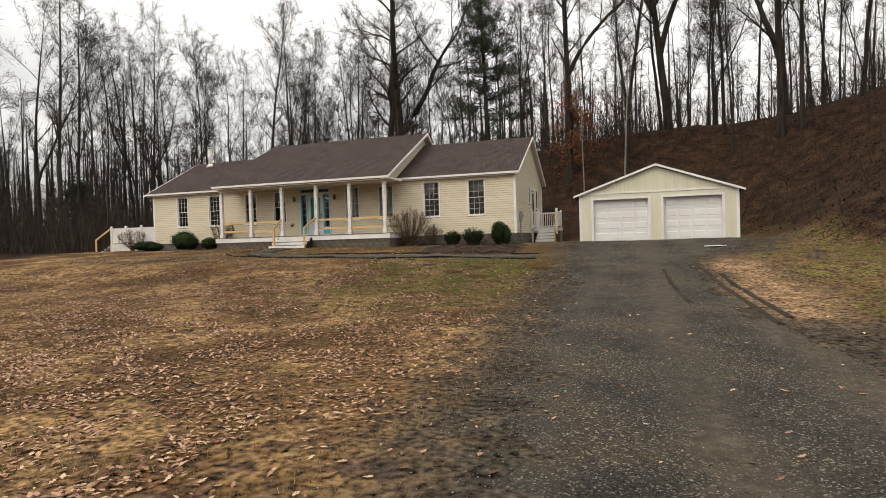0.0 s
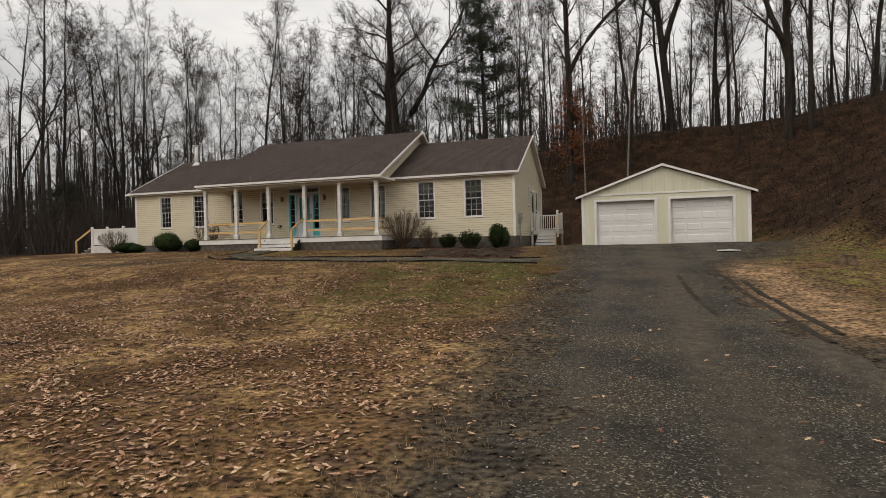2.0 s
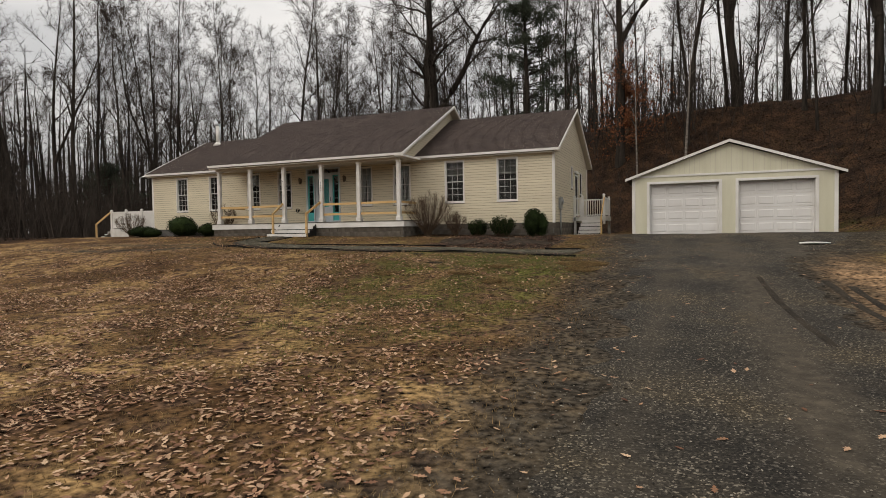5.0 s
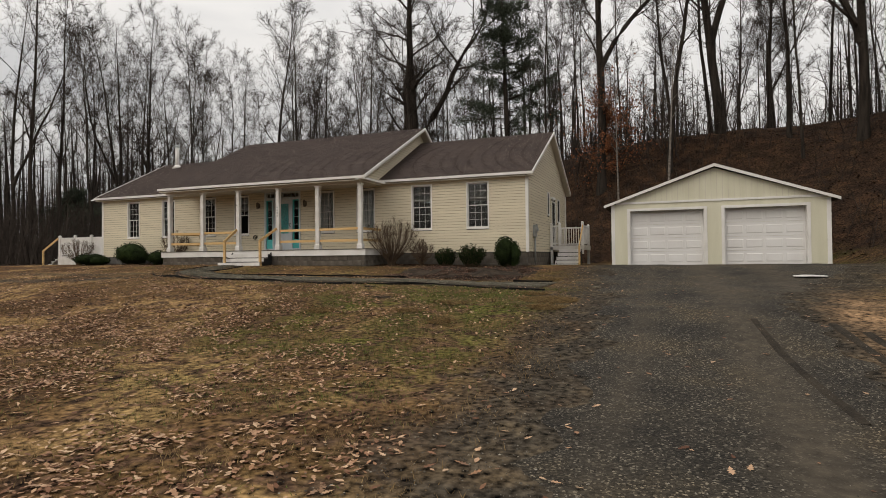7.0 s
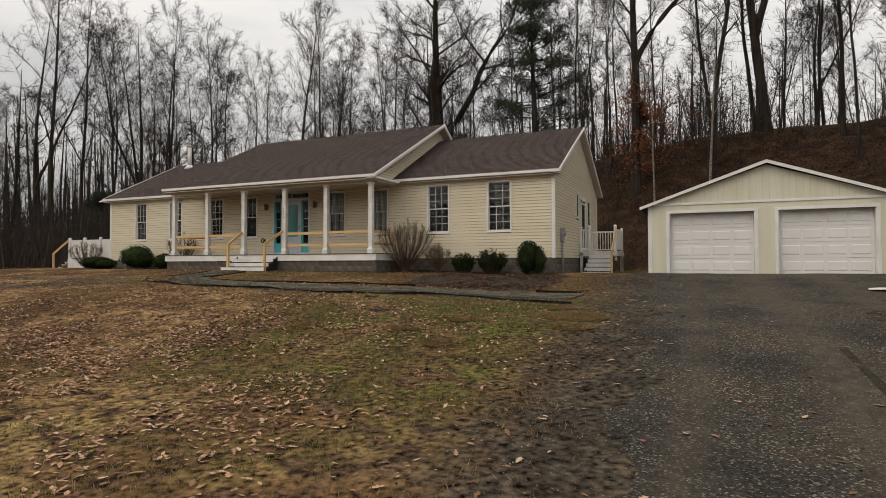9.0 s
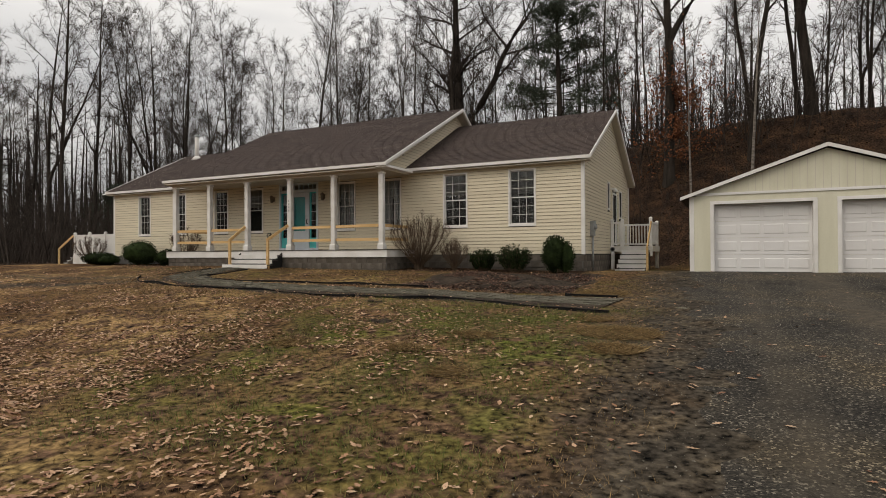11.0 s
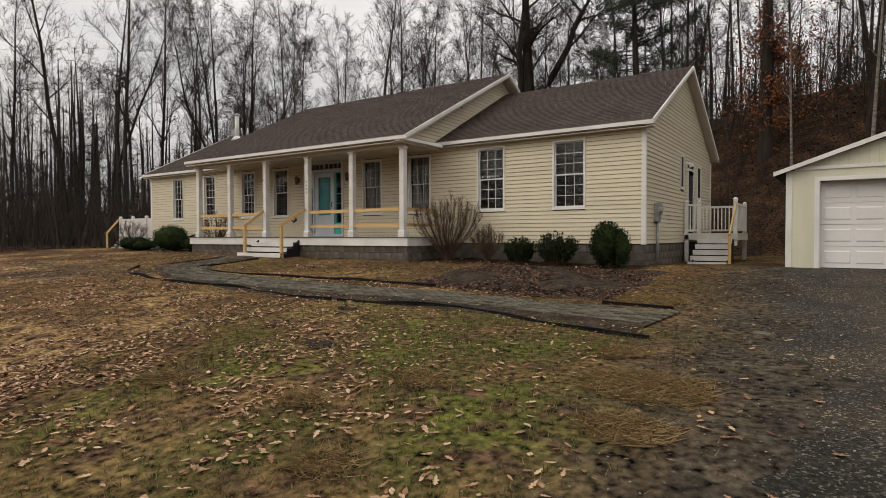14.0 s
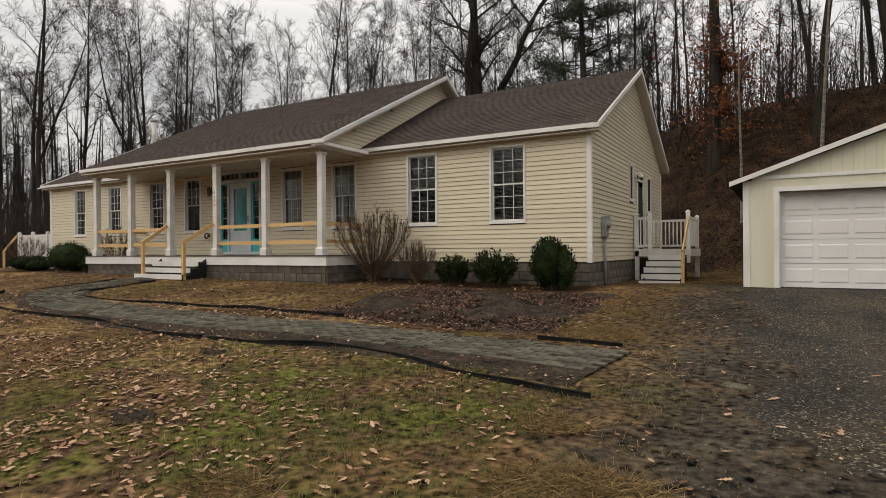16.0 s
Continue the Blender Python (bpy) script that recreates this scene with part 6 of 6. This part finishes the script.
def clumpy(x, y, f, z):
    return np.array([noise.noise((a * f, b * f, z)) for a, b in zip(x, y)])


def turned(local, x, y, z, yaw, tilt, size):
    """Places copies of a small shape: local (K,3), with yaw, tilt and size for each."""
    k = local[None, :, :] * size[:, None, None]
    c, s = np.cos(tilt)[:, None], np.sin(tilt)[:, None]
    px, py, pz = k[..., 0], k[..., 1] * c - k[..., 2] * s, k[..., 1] * s + k[..., 2] * c
    c, s = np.cos(yaw)[:, None], np.sin(yaw)[:, None]
    return np.stack([px * c - py * s + x[:, None], px * s + py * c + y[:, None], pz + z[:, None]], -1)


OUTLINE = [(0.0, -0.6), (0.05, -0.42), (0.16, -0.3), (0.09, -0.16), (0.3, 0.0), (0.13, 0.12), (0.26, 0.3), (0.09, 0.34), (0.0, 0.52)]
LEAF = np.array([(x, y, 0.05 * abs(x) + 0.03 * y * y) for x, y in OUTLINE] + [(-x, y, 0.09 * abs(x) + 0.03 * y * y) for x, y in OUTLINE[-2:0:-1]])
LEAF_F = [(0, 1, 15), (1, 2, 14), (1, 14, 15), (2, 3, 13), (2, 13, 14), (3, 4, 5), (3, 5, 11), (3, 11, 13), (11, 12, 13), (5, 6, 7), (5, 7, 9), (5, 9, 11), (9, 10, 11), (7, 8, 9)]
CHIP = np.array([(0, -0.5, 0.0), (0.22, -0.2, 0.025), (0.3, 0.12, 0.05), (0.0, 0.55, 0.03), (-0.3, 0.15, 0.04), (-0.2, -0.2, 0.02)])
CHIP_F = [(0, 1, 5), (1, 2, 4), (1, 4, 5), (2, 3, 4)]


def blocked(x, y):
    """Where the house, porch and garage stand."""
    return ((x > -23.4) & (x < 0.1) & (y > -0.05)) | ((x > -17) & (x < -6.2) & (y > -2.1)) | ((x > 3) & (x < 10.7) & (y > 1.7))


def lawn_leaves(name, n, x0, x1, y0, y1, shape, faces, lo, hi, share, seed):
    """Fallen leaves in drifts, thickest on the lower lawn."""
    x, y = NR.uniform(x0, x1, n), NR.uniform(y0, y1, n)
    near = np.clip((-4.5 - y) / 8, 0.3, 1.0)
    dens = np.clip(0.42 + 1.8 * clumpy(x, y, 0.4, seed) + 2.0 * clumpy(x, y, 1.4, 5.0), 0.04, 1.0) * near
    dens *= np.where(x > 2.6, np.clip(1 - (x - 2.6) / 1.0, 0.05, 1), 1.0) * np.where(y > -18, np.clip(0.95 - (x + 3) / 6.5, 0.16, 1.0), np.clip(1.15 - (x + 3) / 9, 0.3, 1.0))
    dens *= np.where((y > -6.2) & (x > -4.5), 0.4 / near, 1.0)
    keep = (NR.rand(n) < dens * share) & ~blocked(x, y)
    x, y = x[keep], y[keep]
    n = len(x)
    z = lands(x, y) + 0.010 + NR.rand(n) * 0.016
    v = turned(shape, x, y, z, NR.uniform(0, 6.28, n), NR.normal(0, 0.24, n), NR.uniform(lo, hi, n))
    many(name, v, faces, M_LEAF, "scattered dry brown oak leaves on lawn", "leaves")


lawn_leaves("fallen_leaves", 80000, -10, 5.0, -30, -5, LEAF, LEAF_F, 0.05, 0.11, 0.9, 1.0)
lawn_leaves("leaf_fragments", 230000, -22, 4.6, -31, -0.3, CHIP, CHIP_F, 0.03, 0.085, 0.9, 21.0)


def drive_leaves():
    n = 420
    x, y = 3.3 + 6.5 * NR.rand(n) ** 1.8, NR.uniform(-29, 0, n)
    z = lands(x, y) + 0.02
    v = turned(LEAF, x, y, z, NR.uniform(0, 6.28, n), NR.normal(0, 0.12, n), NR.uniform(0.05, 0.12, n))
    many("drive_leaves", v, LEAF_F, M_LEAF, "stray dry leaves on the gravel drive", "leaves")


drive_leaves()


def wood_leaves():
    n = 26000
    x, y = NR.uniform(-40, 30, n), NR.uniform(-14, 24, n)
    h = np.array([hill(a, b) for a, b in zip(x, y)])
    keep = (h > 0.15) | ((x < -29) & (y > -10)) | ((y > 10.5) & (x < 4))
    x, y = x[keep], y[keep]
    n = len(x)
    z = lands(x, y) + 0.03
    v = turned(CHIP, x, y, z, NR.uniform(0, 6.28, n), NR.normal(0.1, 0.2, n), NR.uniform(0.08, 0.2, n))
    many("woodland_litter", v, CHIP_F, M_WOODLEAF, "dark wet leaf litter on the wooded slope", "leaf litter")


wood_leaves()

BLADE = np.array([(-0.045, 0, 0), (0.045, 0, 0), (0.0, 0.3, 0.95)])
BLADE_F = [(0, 1, 2)]


def grass(name, n, x0, x1, y0, y1, material, label, green, size):
    x, y = NR.uniform(x0, x1, n), y0 + (y1 - y0) * NR.rand(n)
    g = np.array([green_share(a, b) for a, b in zip(x, y)])
    c = clumpy(x, y, 0.9, 3.0 if green else 8.0) + 0.5 * clumpy(x, y, 3.0, 2.0)
    dens = np.clip((g if green else 1 - 0.55 * g) * (0.5 + 1.5 * c), 0.0, 1)
    edge = np.array([drive_left(b) for b in y]) - x
    dens *= np.clip(edge / 1.2, 0, 1) if green else np.clip((edge + 0.3) / 0.9, 0.0, 1)
    inpath = (y > -7.35) & (y < -5.7) & (x < 2.3) & (x > -10)
    keep = (NR.rand(n) < dens) & ~blocked(x, y) & ~inpath
    x, y = x[keep], y[keep]
    n = len(x)
    v = turned(BLADE, x, y, lands(x, y) - 0.005, NR.uniform(0, 6.28, n), NR.uniform(0.75, 1.5, n) * np.sign(NR.rand(n) - 0.5), NR.uniform(*size, n))
    many(name, v, BLADE_F, material, label, "grass")


grass("dead_grass", 620000, -13, 4.2, -29, -2.2, M_STRAW, "short dead straw-coloured lawn grass", False, (0.035, 0.09))
grass("green_grass", 420000, -9, 4.0, -21, -7.4, M_BLADE, "short green winter lawn grass", True, (0.04, 0.1))

STONE = np.array([(0.5, 0, 0), (0.1, 0.45, 0.05), (-0.45, 0.1, 0), (-0.1, -0.5, 0.03), (0.06, 0.02, 0.36), (0, 0, -0.2)])
STONE_F = [(0, 1, 4), (1, 2, 4), (2, 3, 4), (3, 0, 4)]


def gravel():
    n = 180000
    x, y = NR.uniform(2.0, 11.0, n), -1 - 28 * NR.rand(n) ** 0.8
    a, b = np.array([drive_left(v) for v in y]), np.array([drive_right(v) for v in y])
    track = 0.5 * clumpy(x * 1.0, y * 0.12, 0.9, 11.0) + 0.45 * np.array([lane_share(p, q) for p, q in zip(x, y)])
    dens = np.clip((x - a + 1.5) / 2.4, 0, 1) * np.clip((b - x + 0.6) / 1.2, 0, 1) * np.clip(0.55 - 1.4 * track, 0.06, 1)
    keep = NR.rand(n) < dens
    x, y = x[keep], y[keep]
    n = len(x)
    v = turned(STONE, x, y, lands(x, y) + 0.014, NR.uniform(0, 6.28, n), NR.normal(0, 0.4, n), 0.008 + 0.020 * NR.rand(n) ** 2.4)
    many("gravel", v, STONE_F, M_STONE, "loose crushed grey gravel on the drive", "gravel")


gravel()


def mulch():
    bm = bmesh.new()
    n = 36
    g = []
    for j in range(n + 1):
        row = []
        for i in range(n + 1):
            x, y = -4.3 + 5.3 * i / n, -5.55 + 4.3 * j / n
            d = max(abs((x + 1.55) / 2.5), abs((y + 3.5) / 2.0)) + 0.25 * noise.noise((x * 0.8, y * 0.8, 4.0))
            h = 0.15 * ease(1.0, 0.35, d) * (0.6 + 0.8 * abs(noise.noise((x * 1.1, y * 1.1, 6.0)))) + 0.05 * noise.noise((x * 3, y * 3, 2.0)) * ease(1.0, 0.7, d)
            row.append(bm.verts.new((x, y, land(x, y) + h - 0.03 + 0.035 * ease(1.05, 0.9, d))))
        g.append(row)
    for j in range(n):
        for i in range(n):
            bm.faces.new((g[j][i], g[j][i + 1], g[j + 1][i + 1], g[j + 1][i]))
    bed = tagged(part("mulch_mound", bm, M_JOINT, smooth=True), "low mound of dark reddish mulch and soil", "mulch")
    k = 16000
    x, y = NR.uniform(-4.0, 0.8, k), NR.uniform(-5.4, -1.6, k)
    d = np.maximum(np.abs((x + 1.55) / 2.5), np.abs((y + 3.5) / 2.0))
    c = clumpy(x, y, 0.9, 13.0)
    keep = (d < 0.98) & (c > -0.02)
    x, y = x[keep], y[keep]
    z = []
    for a, b in zip(x, y):
        dd = max(abs((a + 1.55) / 2.5), abs((b + 3.5) / 2.0)) + 0.25 * noise.noise((a * 0.8, b * 0.8, 4.0))
        z.append(land(a, b) + 0.15 * ease(1.0, 0.35, dd) * (0.6 + 0.8 * abs(noise.noise((a * 1.1, b * 1.1, 6.0)))) + 0.012)
    k = len(x)
    v = turned(CHIP * np.array([0.7, 1.0, 1.4]), x, y, np.array(z), NR.uniform(0, 6.28, k), NR.normal(0, 0.35, k), NR.uniform(0.03, 0.1, k))
    many("mulch_chips", v, CHIP_F, M_CHIP, "reddish-brown bark chips and leaves on mound", "mulch")


mulch()


# ---- wheel ruts, stump, dropped panel ----
M_RUT = mat("damp_rut", (0.050, 0.041, 0.031), 0.9, 0.6, 3, 40, 0.8, tint=(0.026, 0.022, 0.018), dist=0.02)
for k, line in enumerate([[(7.62, -12.0), (7.8, -14.5), (8.0, -17.0), (8.1, -18.6)], [(7.95, -12.5), (8.15, -15.0), (8.4, -18.0)], [(6.52, -11.8), (6.65, -14.3), (6.85, -16.6)]]):
    bm = bmesh.new()
    prev = None
    for i, (x, y) in enumerate(smooth_line(line, 10)):
        row = [bm.verts.new((x + o * (1 + 0.3 * noise.noise((x, y * 2, o))), y, land(x, y) + h)) for o, h in ((-0.07, 0.0), (-0.035, 0.022), (0.0, 0.014), (0.035, 0.022), (0.07, 0.0))]
        if prev:
            for q in range(4):
                bm.faces.new((prev[q], prev[q + 1], row[q + 1], row[q]))
        prev = row
    tagged(part("wheel_rut", bm, M_RUT, smooth=True), "damp dark tyre rut pressed in the drive", "rut", "tyre ruts")

stump = thing("tree_stump", "short weathered tree stump in the grass", "stump", at=(11.0, -9.6, land(11.0, -9.6)))
bm = bmesh.new()
tube(bm, [(0, 0, -0.1), (0, 0, 0.08), (0.01, 0, 0.2), (0.02, 0, 0.27)], [0.36, 0.27, 0.22, 0.21], 12)
for v in bm.verts:
    k = 1 + 0.18 * noise.noise(v.co * 5)
    v.co.x, v.co.y = v.co.x * k, v.co.y * k
part("stump_wood", bm, M_WOODCUT, stump)
bm = bmesh.new()
tube(bm, [(0.02, 0, 0.268), (0.02, 0, 0.276)], [0.18, 0.178], 12)
part("cut_face", bm, M_SAND, stump)

panel = thing("dropped_board", "white curved plastic board lying on the drive", "board", at=(8.85, -4.1, land(8.85, -4.1) + 0.02))
bm = bmesh.new()
prev = None
for i in range(13):
    u = -0.4 + 0.8 * i / 12
    w = 0.3 * math.sqrt(max(0.03, 1 - (u / 0.44) ** 2))
    row = [bm.verts.new((u, o * w, 0.015 * (1 - (u / 0.4) ** 2) + h)) for o, h in ((-1, 0), (1, 0), (1, 0.03), (-1, 0.03))]
    if prev:
        for q in range(4):
            bm.faces.new((prev[q], prev[(q + 1) % 4], row[(q + 1) % 4], row[q]))
    else:
        bm.faces.new(row)
    prev = row
bm.faces.new(prev[::-1])
part("shell", bm, M_WHITE, panel, smooth=False)


def soil_hole(x, y, r, label):
    bm = bmesh.new()
    c = bm.verts.new((x, y, land(x, y) + 0.02))
    rows = []
    for k, h in ((0.45, 0.014), (0.8, 0.03), (1.0, -0.012)):
        rows.append([bm.verts.new((x + r * k * math.cos(a) * (1 + 0.6 * noise.noise((1.7 * math.cos(a), 1.7 * math.sin(a), x))), y + 0.7 * r * k * math.sin(a) * (1 + 0.6 * noise.noise((1.7 * math.sin(a), 1.7 * math.cos(a), y))),
                                   land(x, y) + h + 0.03 * noise.noise((a * 2, k * 4, x)))) for a in (6.2832 * i / 16 for i in range(16))])
    for i in range(16):
        j = (i + 1) % 16
        bm.faces.new((c, rows[0][i], rows[0][j]))
        for p, q in zip(rows, rows[1:]):
            bm.faces.new((p[i], q[i], q[j], p[j]))
    tagged(part("soil_mound", bm, M_JOINT, smooth=True), label, "soil", "dark soil patches")


soil_hole(-1.2, -10.3, 0.27, "dark dug-up patch of soil in lawn")
soil_hole(-2.65, -8.3, 0.2, "dark dug-up patch of soil by edging")
soil_hole(-5.8, -20.4, 0.22, "small dark soil clump in the lawn")


def tuft(x, y, r, n, seed):
    """A matted patch of pale dead grass."""
    rg = random.Random(seed)
    st = Sticks()
    for i in range(n):
        a, d = rg.uniform(0, 6.28), r * math.sqrt(rg.random())
        p = Vector((x + d * math.cos(a), y + 0.8 * d * math.sin(a), 0))
        p.z = land(p.x, p.y) + 0.01
        q = p + Vector((rg.uniform(-0.2, 0.2), rg.uniform(-0.2, 0.2), rg.uniform(0.02, 0.07)))
        st.spike(p, q, 0.005)
    tagged(st.link("straw_tuft", M_STRAW), "matted patch of pale dead grass", "grass", kind="stuff")


for i, (x, y, r, n) in enumerate(((2.75, -10.1, 0.6, 1500), (0.1, -11.8, 0.22, 420), (0.8, -10.9, 0.3, 380), (2.9, -11.2, 0.35, 600), (1.5, -5.0, 0.6, 900), (1.2, -12.6, 0.25, 300), (-1.8, -12.0, 0.3, 350), (2.2, -8.9, 0.3, 400))):
    tuft(x, y, r, n, i + 1)
for i, (x, y) in enumerate(((2.72, -5.85), (2.3, -8.8), (3.4, -7.2), (-12.4, -3.3))):
    rk = thing("rock", "flat pale stone lying in the grass", "rock", "loose stones", (x, y, land(x, y)))
    bm = bmesh.new()
    bmesh.ops.create_icosphere(bm, subdivisions=2, radius=0.1)
    for v in bm.verts:
        v.co = Vector((v.co.x * 1.2, v.co.y * 0.8, v.co.z * 0.3)) * (1 + 0.3 * noise.noise(v.co * 6 + Vector((i, 0, 0))))
    part("stone", bm, M_PAVER, rk)
